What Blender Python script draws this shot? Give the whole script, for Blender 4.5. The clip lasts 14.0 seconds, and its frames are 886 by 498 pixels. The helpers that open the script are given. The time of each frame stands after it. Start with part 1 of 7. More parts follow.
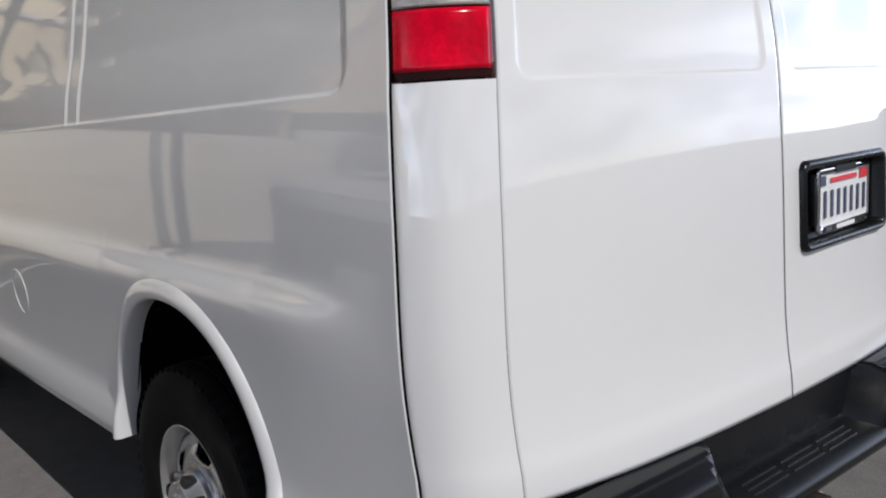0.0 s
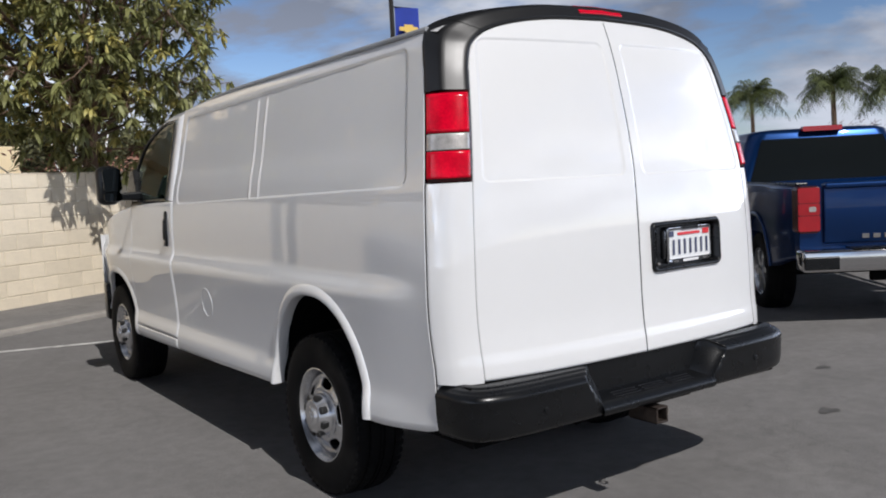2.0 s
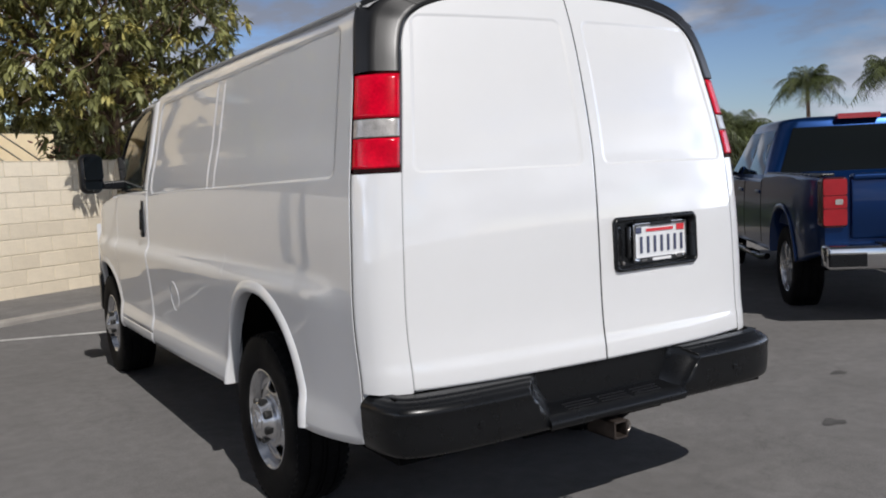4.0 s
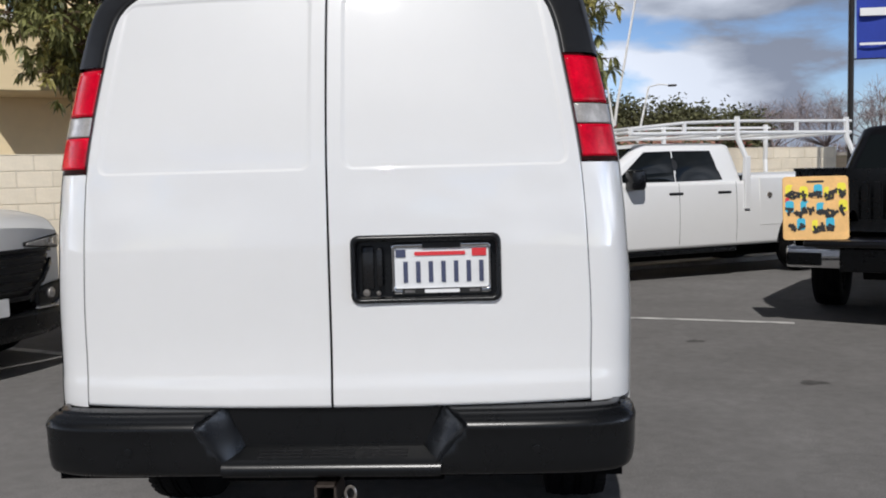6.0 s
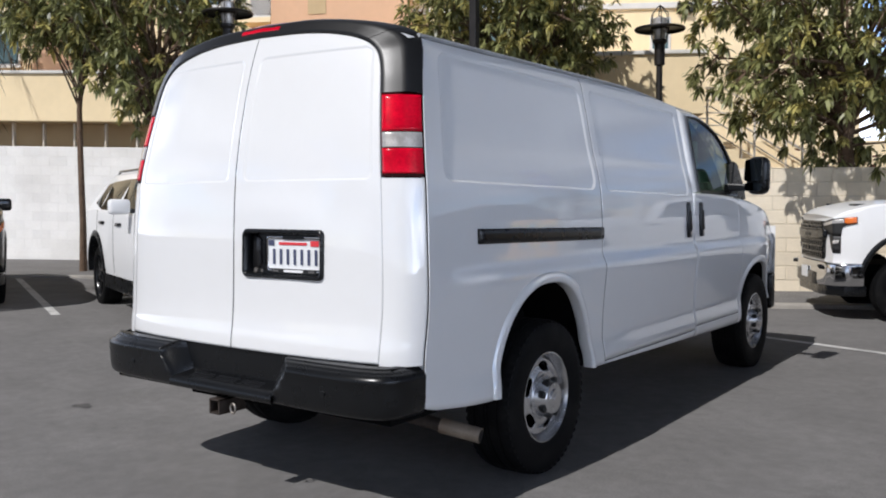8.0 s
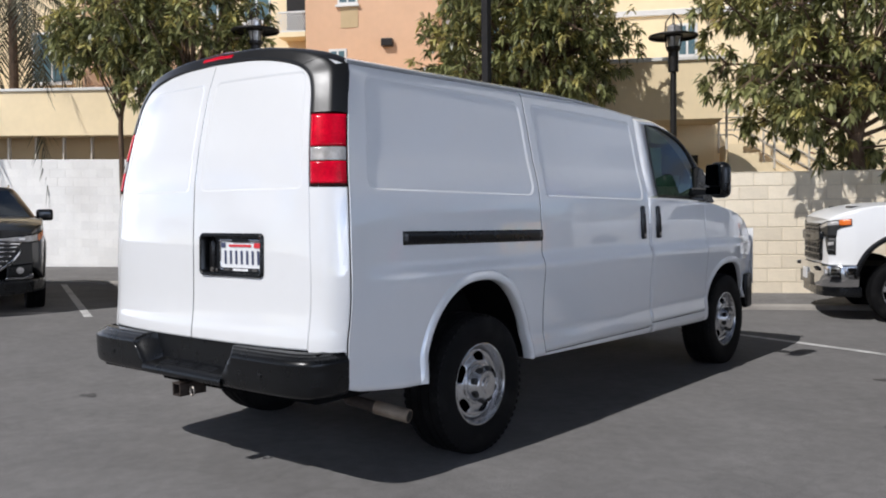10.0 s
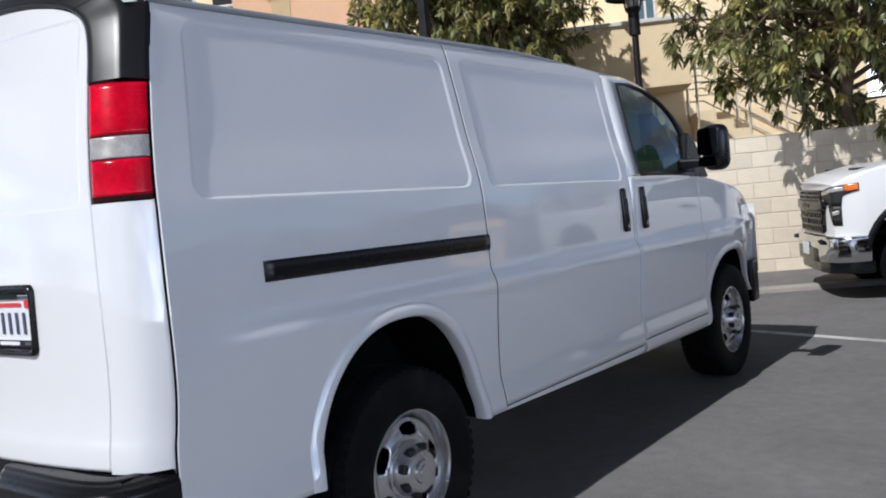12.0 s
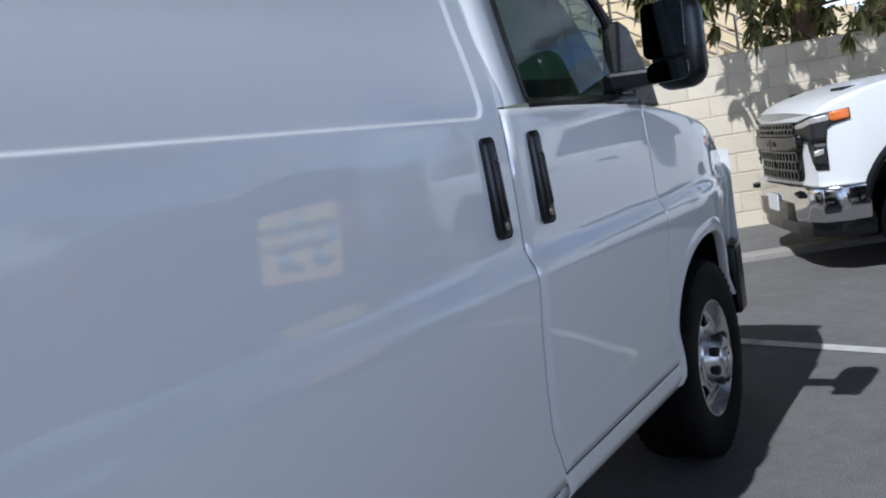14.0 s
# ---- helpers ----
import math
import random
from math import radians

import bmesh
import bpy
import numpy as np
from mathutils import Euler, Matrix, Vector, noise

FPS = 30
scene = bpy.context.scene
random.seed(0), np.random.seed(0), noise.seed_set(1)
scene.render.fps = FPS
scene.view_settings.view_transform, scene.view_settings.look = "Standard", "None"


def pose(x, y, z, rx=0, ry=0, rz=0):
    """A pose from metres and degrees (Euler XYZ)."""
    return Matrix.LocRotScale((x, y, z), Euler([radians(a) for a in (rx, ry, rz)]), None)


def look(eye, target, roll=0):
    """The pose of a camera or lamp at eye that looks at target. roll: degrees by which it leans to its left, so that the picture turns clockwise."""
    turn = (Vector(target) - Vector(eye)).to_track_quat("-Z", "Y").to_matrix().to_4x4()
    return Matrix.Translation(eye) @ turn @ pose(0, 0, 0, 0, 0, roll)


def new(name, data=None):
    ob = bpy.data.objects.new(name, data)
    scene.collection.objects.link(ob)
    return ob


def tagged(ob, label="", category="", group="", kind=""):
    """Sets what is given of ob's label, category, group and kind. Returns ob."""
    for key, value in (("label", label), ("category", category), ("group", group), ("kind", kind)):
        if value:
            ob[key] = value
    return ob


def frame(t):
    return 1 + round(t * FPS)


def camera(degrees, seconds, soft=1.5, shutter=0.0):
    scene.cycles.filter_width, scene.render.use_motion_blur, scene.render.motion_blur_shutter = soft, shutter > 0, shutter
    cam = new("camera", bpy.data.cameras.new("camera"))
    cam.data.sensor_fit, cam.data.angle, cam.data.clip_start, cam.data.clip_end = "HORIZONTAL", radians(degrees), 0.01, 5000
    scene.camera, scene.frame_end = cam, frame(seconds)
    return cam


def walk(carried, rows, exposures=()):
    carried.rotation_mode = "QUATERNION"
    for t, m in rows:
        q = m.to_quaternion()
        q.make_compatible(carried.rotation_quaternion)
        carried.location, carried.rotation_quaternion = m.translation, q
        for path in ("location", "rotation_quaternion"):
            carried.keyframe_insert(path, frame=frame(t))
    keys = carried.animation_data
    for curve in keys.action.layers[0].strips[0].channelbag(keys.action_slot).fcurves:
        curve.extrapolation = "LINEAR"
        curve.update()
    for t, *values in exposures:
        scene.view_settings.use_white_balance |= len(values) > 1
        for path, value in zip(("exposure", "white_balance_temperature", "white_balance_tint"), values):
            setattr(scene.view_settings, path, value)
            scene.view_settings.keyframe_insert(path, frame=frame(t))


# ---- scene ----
cam = camera(54.1, 14.0, 1.9)
PATH = [
    (0, (-1.821, -0.971, 1.396), (-0.556, 0.544, 1.072), -3.3),
    (0.5, (-2.159, -1.475, 1.388), (-0.955, 0.101, 1.127), -2.9),
    (1, (-2.511, -1.913, 1.392), (-1.333, -0.311, 1.172), -3.3),
    (1.5, (-2.68, -2.239, 1.419), (-1.52, -0.62, 1.237), -3.2),
    (2, (-2.724, -2.501, 1.446), (-1.595, -0.857, 1.29), -2.9),
    (2.2, (-2.739, -2.569, 1.437), (-1.62, -0.918, 1.297), -2.7),
    (4.3, (-1.886, -2.452, 1.43), (-0.91, -0.717, 1.242), -2.9),
    (4.5, (-1.602, -2.43, 1.401), (-0.702, -0.653, 1.218), -3.1),
    (5, (-0.893, -2.518, 1.41), (-0.256, -0.631, 1.226), -2.9),
    (5.5, (-0.152, -2.552, 1.406), (0.092, -0.573, 1.248), -1.8),
    (6, (0.498, -2.654, 1.392), (0.393, -0.663, 1.233), -1.5),
    (6.5, (1.234, -2.654, 1.391), (0.753, -0.72, 1.226), -1.9),
    (7, (1.905, -2.64, 1.39), (1.128, -0.804, 1.233), -1.8),
    (7.5, (2.517, -2.564, 1.377), (1.487, -0.855, 1.234), -1.2),
    (8, (3.037, -2.575, 1.337), (1.864, -0.959, 1.231), -0.1),
    (8.2, (3.21, -2.576, 1.366), (2.0, -0.987, 1.26), 0.2),
    (10.3, (3.814, -2.576, 1.302), (2.528, -1.047, 1.216), -1.1),
    (10.5, (3.824, -2.548, 1.28), (2.534, -1.022, 1.198), -1.6),
    (11, (3.661, -2.285, 1.285), (2.374, -0.756, 1.203), -2.0),
    (11.5, (3.379, -1.842, 1.351), (2.121, -0.289, 1.273), -3.3),
    (12, (3.04, -1.231, 1.354), (1.817, 0.348, 1.247), -5.3),
    (12.5, (2.692, -0.617, 1.352), (1.508, 0.988, 1.2), -5.3),
    (13, (2.394, 0.028, 1.377), (1.252, 1.657, 1.173), -5.8),
    (13.5, (2.151, 0.636, 1.356), (1.038, 2.284, 1.138), -7.0),
    (14, (1.929, 1.338, 1.325), (0.843, 3.004, 1.104), -9.3),
]
EXPOSURES = [(0.0, 0.36, 6080, 12), (0.6, 0.46, 6090, 12), (1.2, 0.52, 6080, 12), (2.2, 0.59, 6050, 12), (4.3, 0.46, 6100, 12), (5.0, 0.40, 6080, 11), (6.0, 0.42, 6070, 11), (7.0, 0.48, 6030, 12), (8.0, 0.68, 5960, 12), (10.5, 0.68, 5930, 12), (11.5, 0.68, 5850, 12), (12.3, 0.74, 5700, 11), (13.0, 0.80, 5530, 10), (13.5, 0.84, 5460, 10), (14.0, 0.74, 5420, 10)]
walk(cam, [(t, look(eye, target, roll)) for t, eye, target, roll in PATH], EXPOSURES)

# ---- world and sun ----
SUN_ELEV, SUN_BEAR = 45.0, 183.0
world = bpy.data.worlds.new("sky")
scene.world = world
world.use_nodes = True
wn, wl = world.node_tree.nodes, world.node_tree.links
wn.clear()
w_out = wn.new("ShaderNodeOutputWorld")
w_bg = wn.new("ShaderNodeBackground")
w_bg.inputs["Strength"].default_value = 0.50
sky = wn.new("ShaderNodeTexSky")
sky.sky_type = "NISHITA"
sky.sun_disc = False
sky.sun_elevation, sky.sun_rotation = radians(SUN_ELEV), radians(SUN_BEAR)
sky.air_density, sky.dust_density, sky.ozone_density = 1.0, 0.2, 3.0
w_co = wn.new("ShaderNodeTexCoord")
w_map = wn.new("ShaderNodeMapping")
w_map.inputs["Scale"].default_value = (1.0, 1.0, 2.6)
w_map.inputs["Location"].default_value = (3.1, 0.7, 0.2)
w_n = wn.new("ShaderNodeTexNoise")
w_n.inputs["Scale"].default_value = 2.8
w_n.inputs["Detail"].default_value = 9.0
w_n.inputs["Roughness"].default_value = 0.56
w_n.inputs["Distortion"].default_value = 0.3
w_ramp = wn.new("ShaderNodeValToRGB")
w_ramp.color_ramp.elements[0].position, w_ramp.color_ramp.elements[0].color = 0.405, (0, 0, 0, 1)
w_ramp.color_ramp.elements[1].position, w_ramp.color_ramp.elements[1].color = 0.485, (1, 1, 1, 1)
w_n2 = wn.new("ShaderNodeTexNoise")
w_n2.inputs["Scale"].default_value = 4.0
w_n2.inputs["Detail"].default_value = 6.0
w_shade = wn.new("ShaderNodeValToRGB")
w_shade.color_ramp.elements[0].position, w_shade.color_ramp.elements[0].color = 0.42, (1.9, 2.1, 2.55, 1)
w_shade.color_ramp.elements[1].position, w_shade.color_ramp.elements[1].color = 0.60, (5.2, 5.4, 5.8, 1)
w_mix = wn.new("ShaderNodeMixRGB")
wl.new(w_co.outputs["Generated"], w_map.inputs["Vector"])
wl.new(w_map.outputs["Vector"], w_n.inputs["Vector"])
wl.new(w_map.outputs["Vector"], w_n2.inputs["Vector"])
wl.new(w_n.outputs["Fac"], w_ramp.inputs["Fac"])
wl.new(w_n2.outputs["Fac"], w_shade.inputs["Fac"])
wl.new(w_ramp.outputs["Color"], w_mix.inputs["Fac"])
w_blue = wn.new("ShaderNodeMixRGB")
w_blue.blend_type = "MULTIPLY"
w_blue.inputs["Fac"].default_value = 1.0
w_blue.inputs["Color2"].default_value = (0.57, 0.585, 0.66, 1)
wl.new(sky.outputs["Color"], w_blue.inputs["Color1"])
wl.new(w_blue.outputs["Color"], w_mix.inputs["Color1"])
wl.new(w_shade.outputs["Color"], w_mix.inputs["Color2"])
# sky brightened low down and dimmed overhead, so upright sides gain on the ground
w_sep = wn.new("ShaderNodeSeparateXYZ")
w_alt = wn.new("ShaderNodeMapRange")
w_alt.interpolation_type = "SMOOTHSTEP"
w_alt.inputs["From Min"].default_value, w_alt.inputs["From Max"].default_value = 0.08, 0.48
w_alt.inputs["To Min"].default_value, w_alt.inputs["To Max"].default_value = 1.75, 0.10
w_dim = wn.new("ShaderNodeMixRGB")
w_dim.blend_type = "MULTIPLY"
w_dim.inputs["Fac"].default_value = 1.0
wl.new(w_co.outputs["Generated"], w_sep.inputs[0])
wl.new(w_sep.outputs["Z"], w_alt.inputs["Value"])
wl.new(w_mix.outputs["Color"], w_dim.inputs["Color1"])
# unseen bright sky added abeam to light the flanks, brightest west, dimmest north-east
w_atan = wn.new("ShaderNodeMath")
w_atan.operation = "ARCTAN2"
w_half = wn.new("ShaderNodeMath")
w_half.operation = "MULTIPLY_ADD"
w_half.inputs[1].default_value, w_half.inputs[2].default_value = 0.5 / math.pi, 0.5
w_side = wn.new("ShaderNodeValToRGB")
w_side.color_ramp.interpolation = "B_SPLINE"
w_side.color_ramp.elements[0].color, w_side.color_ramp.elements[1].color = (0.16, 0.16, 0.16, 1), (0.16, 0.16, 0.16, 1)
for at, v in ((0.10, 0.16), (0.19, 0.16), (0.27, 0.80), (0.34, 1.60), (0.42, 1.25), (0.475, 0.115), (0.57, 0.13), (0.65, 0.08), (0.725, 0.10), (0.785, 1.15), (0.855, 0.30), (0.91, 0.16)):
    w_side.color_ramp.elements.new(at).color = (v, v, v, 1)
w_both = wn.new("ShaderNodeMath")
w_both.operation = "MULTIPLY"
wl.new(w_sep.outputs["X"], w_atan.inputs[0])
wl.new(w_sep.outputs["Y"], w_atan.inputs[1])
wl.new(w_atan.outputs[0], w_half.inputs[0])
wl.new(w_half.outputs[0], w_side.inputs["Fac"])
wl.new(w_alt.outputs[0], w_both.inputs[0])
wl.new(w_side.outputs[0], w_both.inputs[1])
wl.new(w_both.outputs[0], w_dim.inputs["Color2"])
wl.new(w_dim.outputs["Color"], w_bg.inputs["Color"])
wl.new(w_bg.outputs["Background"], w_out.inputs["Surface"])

sun = new("sun", bpy.data.lights.new("sun", "SUN"))
sun.data.energy, sun.data.angle, sun.data.color = 2.5, radians(0.55), (1.0, 0.94, 0.85)
sun.matrix_world = look((-4.2, -40, 40), (0, 0, 0))

# ---- materials ----


def material(name, color, rough=0.5, metal=0.0, var=0.0, scale=8.0, bump=0.0, bscale=60.0, coat=0.0, spec=0.5, dirt=None, dscale=1.5, trans=0.0, ior=1.45, emit=None, island=0.0, piece=0.0, rvar=0.0):
    """A procedural surface: two scales of colour variation, fine relief, optional coat."""
    m = bpy.data.materials.new(name)
    m.use_nodes = True
    nt = m.node_tree
    b = nt.nodes["Principled BSDF"]
    b.inputs["Roughness"].default_value = rough
    b.inputs["Metallic"].default_value = metal
    b.inputs["Specular IOR Level"].default_value = spec
    b.inputs["IOR"].default_value = ior
    b.inputs["Coat Weight"].default_value = coat
    b.inputs["Coat Roughness"].default_value = 0.03
    b.inputs["Transmission Weight"].default_value = trans
    co = nt.nodes.new("ShaderNodeTexCoord")
    col = nt.nodes.new("ShaderNodeRGB")
    col.outputs[0].default_value = (*color, 1)
    last = col.outputs[0]

    def noise_of(s, detail=5.0):
        n = nt.nodes.new("ShaderNodeTexNoise")
        n.inputs["Scale"].default_value = s
        n.inputs["Detail"].default_value = detail
        nt.links.new(co.outputs["Object"], n.inputs["Vector"])
        return n

    def value_shift(src, fac_out, amount):
        h = nt.nodes.new("ShaderNodeHueSaturation")
        r = nt.nodes.new("ShaderNodeMapRange")
        r.inputs["From Min"].default_value, r.inputs["From Max"].default_value = 0.25, 0.75
        r.inputs["To Min"].default_value, r.inputs["To Max"].default_value = 1 - amount, 1 + amount
        nt.links.new(fac_out, r.inputs["Value"])
        nt.links.new(r.outputs[0], h.inputs["Value"])
        nt.links.new(src, h.inputs["Color"])
        return h.outputs[0]

    if var:
        last = value_shift(last, noise_of(scale).outputs["Fac"], var)
        last = value_shift(last, noise_of(scale * 9, 3.0).outputs["Fac"], var * 0.5)
    if island:
        g = nt.nodes.new("ShaderNodeNewGeometry")
        last = value_shift(last, g.outputs["Random Per Island"], island)
    if piece:
        g = nt.nodes.new("ShaderNodeObjectInfo")
        last = value_shift(last, g.outputs["Random"], piece)
    if dirt:
        mx = nt.nodes.new("ShaderNodeMixRGB")
        r = nt.nodes.new("ShaderNodeMapRange")
        r.inputs["From Min"].default_value, r.inputs["From Max"].default_value = 0.5, 0.72
        r.inputs["To Max"].default_value = dirt[3]
        nt.links.new(noise_of(dscale, 8.0).outputs["Fac"], r.inputs["Value"])
        nt.links.new(r.outputs[0], mx.inputs["Fac"])
        nt.links.new(last, mx.inputs["Color1"])
        mx.inputs["Color2"].default_value = (*dirt[:3], 1)
        last = mx.outputs[0]
    nt.links.new(last, b.inputs["Base Color"])
    if rvar:
        r = nt.nodes.new("ShaderNodeMapRange")
        r.inputs["To Min"].default_value, r.inputs["To Max"].default_value = rough - rvar, rough + rvar
        nt.links.new(noise_of(scale * 2 + 3).outputs["Fac"], r.inputs["Value"])
        nt.links.new(r.outputs[0], b.inputs["Roughness"])
    if bump:
        bn = nt.nodes.new("ShaderNodeBump")
        bn.inputs["Strength"].default_value = 1.0
        bn.inputs["Distance"].default_value = bump
        nt.links.new(noise_of(bscale, 6.0).outputs["Fac"], bn.inputs["Height"])
        nt.links.new(bn.outputs["Normal"], b.inputs["Normal"])
    if emit:
        b.inputs["Emission Color"].default_value = (*emit[:3], 1)
        b.inputs["Emission Strength"].default_value = emit[3]
    return m


M = {}
M["white"] = material("white_paint", (0.74, 0.74, 0.74), 0.42, spec=0.3, coat=1.0, var=0.012, scale=1.3, bump=0.00022, bscale=3.0)
M["white"].node_tree.nodes["Principled BSDF"].inputs["Coat IOR"].default_value = 1.78
M["truck_white"] = material("truck_white_paint", (0.79, 0.79, 0.79), 0.35, coat=0.4, var=0.01, scale=1.0)
M["suv_white"] = material("suv_white_paint", (0.80, 0.80, 0.80), 0.35, coat=0.4, var=0.01, scale=1.0)
M["blue"] = material("blue_paint", (0.002, 0.027, 0.115), 0.3, metal=0.7, coat=0.45, var=0.05, scale=2.0)
M["black_paint"] = material("black_paint", (0.003, 0.003, 0.004), 0.3, spec=0.25, coat=0.55, var=0.05, scale=2.0)
M["black"] = material("black_plastic", (0.0048, 0.0052, 0.006), 0.28, spec=0.45, var=0.12, scale=5.0, bump=0.00010, bscale=420.0, rvar=0.04, dirt=(0.012, 0.012, 0.013, 0.3), dscale=2.2)
M["trim_plastic"] = material("faded_black_trim", (0.010, 0.010, 0.0105), 0.34, spec=0.5, var=0.12, scale=5.0, bump=0.0001, bscale=420.0, rvar=0.05)
M["black_gloss"] = material("black_trim", (0.012, 0.012, 0.013), 0.22, var=0.1, scale=4.0, rvar=0.05)
M["under"] = material("underbody", (0.0035, 0.0035, 0.0035), 0.9, spec=0.1, var=0.3, scale=6.0, bump=0.003, bscale=20.0)
M["gap"] = material("seam_rubber", (0.003, 0.003, 0.003), 0.95, spec=0.1)
# grey that paints the faint shade in the outer rear door gaps
M["seam_grey"] = material("shadowed_seam", (0.16, 0.165, 0.17), 0.9, spec=0.1)
M["rubber"] = material("tyre_rubber", (0.0055, 0.0055, 0.006), 0.7, spec=0.12, var=0.25, scale=9.0, bump=0.0008, bscale=90.0, dirt=(0.025, 0.024, 0.022, 0.4), dscale=6.0)
M["rim"] = material("silver_wheel", (0.62, 0.62, 0.63), 0.24, metal=0.85, var=0.05, scale=10.0, rvar=0.08, dirt=(0.2, 0.19, 0.18, 0.3), dscale=14.0)
M["chrome"] = material("chrome", (0.62, 0.62, 0.63), 0.09, metal=1.0, var=0.03, scale=6.0, rvar=0.04)
M["steel"] = material("weathered_steel", (0.34, 0.31, 0.28), 0.42, metal=0.85, var=0.25, scale=18.0, rvar=0.12, dirt=(0.16, 0.09, 0.05, 0.6), dscale=9.0)
M["rust"] = material("rusty_steel", (0.045, 0.034, 0.028), 0.7, metal=0.4, var=0.4, scale=25.0, bump=0.001, bscale=80.0)
M["red"] = material("red_lens", (0.56, 0.001, 0.018), 0.16, spec=0.3, coat=0.12, var=0.32, scale=11.0, bump=0.0002, bscale=70.0)
M["lamp_body"] = material("dark_lamp_housing", (0.045, 0.004, 0.006), 0.25, coat=0.3, var=0.2, scale=12.0)
M["drip"] = material("grey_rail", (0.30, 0.31, 0.32), 0.45, var=0.12, scale=6.0, rvar=0.08)
M["red_dark"] = material("deep_red_lens", (0.33, 0.006, 0.012), 0.15, coat=0.8, var=0.1, scale=12.0, bump=0.0012, bscale=130.0)
M["clear"] = material("clear_lens", (0.46, 0.44, 0.42), 0.25, metal=0.3, coat=0.5, var=0.3, scale=26.0, bump=0.0006, bscale=60.0)
M["amber"] = material("amber_lens", (0.75, 0.17, 0.02), 0.2, coat=0.7, var=0.1, scale=20.0)
M["glass_dark"] = material("tinted_glass", (0.008, 0.010, 0.011), 0.03, spec=0.25, coat=0.0, var=0.05, scale=1.0)
M["mirror"] = material("mirror_glass", (0.025, 0.03, 0.033), 0.02, metal=1.0)
M["glass"] = material("clear_glass", (0.022, 0.040, 0.034), 0.0, trans=1.0, ior=1.02, spec=0.5, coat=1.0)
M["seat"] = material("grey_seat_cloth", (0.02, 0.02, 0.023), 0.9, var=0.2, scale=20.0, bump=0.002, bscale=120.0)
M["green_card"] = material("pale_green_card", (0.55, 0.75, 0.48), 0.6, var=0.1, scale=3.0)
M["plate"] = material("plate_white", (0.74, 0.75, 0.76), 0.4, var=0.04, scale=20.0)
M["plate_ink"] = material("plate_blue_ink", (0.06, 0.07, 0.13), 0.5)
M["ink_red"] = material("red_print", (0.65, 0.04, 0.05), 0.5)
M["ink_white"] = material("white_print", (0.8, 0.8, 0.8), 0.5)
M["ink_black"] = material("black_print", (0.015, 0.015, 0.015), 0.5)
M["ink_yellow"] = material("yellow_print", (0.85, 0.75, 0.05), 0.5, var=0.1, scale=20)
M["ink_lime"] = material("lime_print", (0.45, 0.85, 0.05), 0.5, var=0.1, scale=20)
M["ink_cyan"] = material("cyan_print", (0.05, 0.45, 0.65), 0.5)
M["sign_orange"] = material("orange_board", (0.82, 0.50, 0.19), 0.6, var=0.12, scale=6.0)
M["banner"] = material("blue_banner", (0.02, 0.045, 0.33), 0.7, var=0.1, scale=2.0)
M["gold"] = material("gold_print", (0.75, 0.52, 0.12), 0.5)
M["block"] = material("tan_block", (0.80, 0.705, 0.55), 0.92, var=0.08, scale=3.0, bump=0.003, bscale=70.0, piece=0.05, island=0.04, dirt=(0.33, 0.28, 0.22, 0.35), dscale=0.9)
M["block_white"] = material("whitewashed_block", (0.82, 0.80, 0.765), 0.9, var=0.05, scale=2.0, bump=0.004, bscale=70.0, island=0.03, dirt=(0.52, 0.49, 0.45, 0.3), dscale=0.7)
M["mortar"] = material("mortar", (0.69, 0.61, 0.48), 0.95, var=0.1, scale=4.0, bump=0.004, bscale=90.0)
M["stucco_y"] = material("cream_stucco", (0.90, 0.735, 0.47), 0.93, var=0.05, scale=0.8, bump=0.004, bscale=80.0, dirt=(0.55, 0.42, 0.24, 0.25), dscale=0.35)
M["stucco_p"] = material("peach_stucco", (0.72, 0.455, 0.285), 0.93, var=0.05, scale=0.8, bump=0.004, bscale=80.0, dirt=(0.44, 0.26, 0.15, 0.25), dscale=0.35)
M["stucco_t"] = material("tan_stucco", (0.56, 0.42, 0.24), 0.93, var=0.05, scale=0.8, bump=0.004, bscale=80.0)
M["trim_white"] = material("white_trim", (0.72, 0.70, 0.66), 0.6, var=0.05, scale=4.0)
M["win"] = material("window_pane", (0.10, 0.17, 0.19), 0.05, coat=0.6, var=0.2, scale=0.9)
M["iron"] = material("dark_bronze_metal", (0.025, 0.022, 0.02), 0.45, metal=0.4, var=0.2, scale=8.0)
M["rail_grey"] = material("grey_railing", (0.60, 0.54, 0.45), 0.5, metal=0.3, var=0.1, scale=8.0)
M["concrete"] = material("kerb_concrete", (0.36, 0.335, 0.30), 0.95, var=0.12, scale=2.5, bump=0.004, bscale=60.0, dirt=(0.16, 0.15, 0.14, 0.6), dscale=1.6)
M["line"] = material("road_paint", (0.55, 0.54, 0.52), 0.85, var=0.2, scale=6.0, bump=0.002, bscale=90.0, dirt=(0.13, 0.13, 0.13, 0.75), dscale=5.0)
M["pipe"] = material("heat_stained_pipe", (0.30, 0.245, 0.19), 0.5, metal=0.4, var=0.3, scale=16.0, rvar=0.1, dirt=(0.12, 0.07, 0.04, 0.6), dscale=8.0)
M["stain"] = material("dark_oil_stain", (0.085, 0.081, 0.078), 0.8, var=0.3, scale=20.0)
M["bark"] = material("brown_bark", (0.13, 0.085, 0.055), 0.95, var=0.3, scale=9.0, bump=0.02, bscale=18.0)
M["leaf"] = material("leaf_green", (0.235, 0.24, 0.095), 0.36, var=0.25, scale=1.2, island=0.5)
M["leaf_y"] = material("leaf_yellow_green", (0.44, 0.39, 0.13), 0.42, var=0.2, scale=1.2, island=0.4)


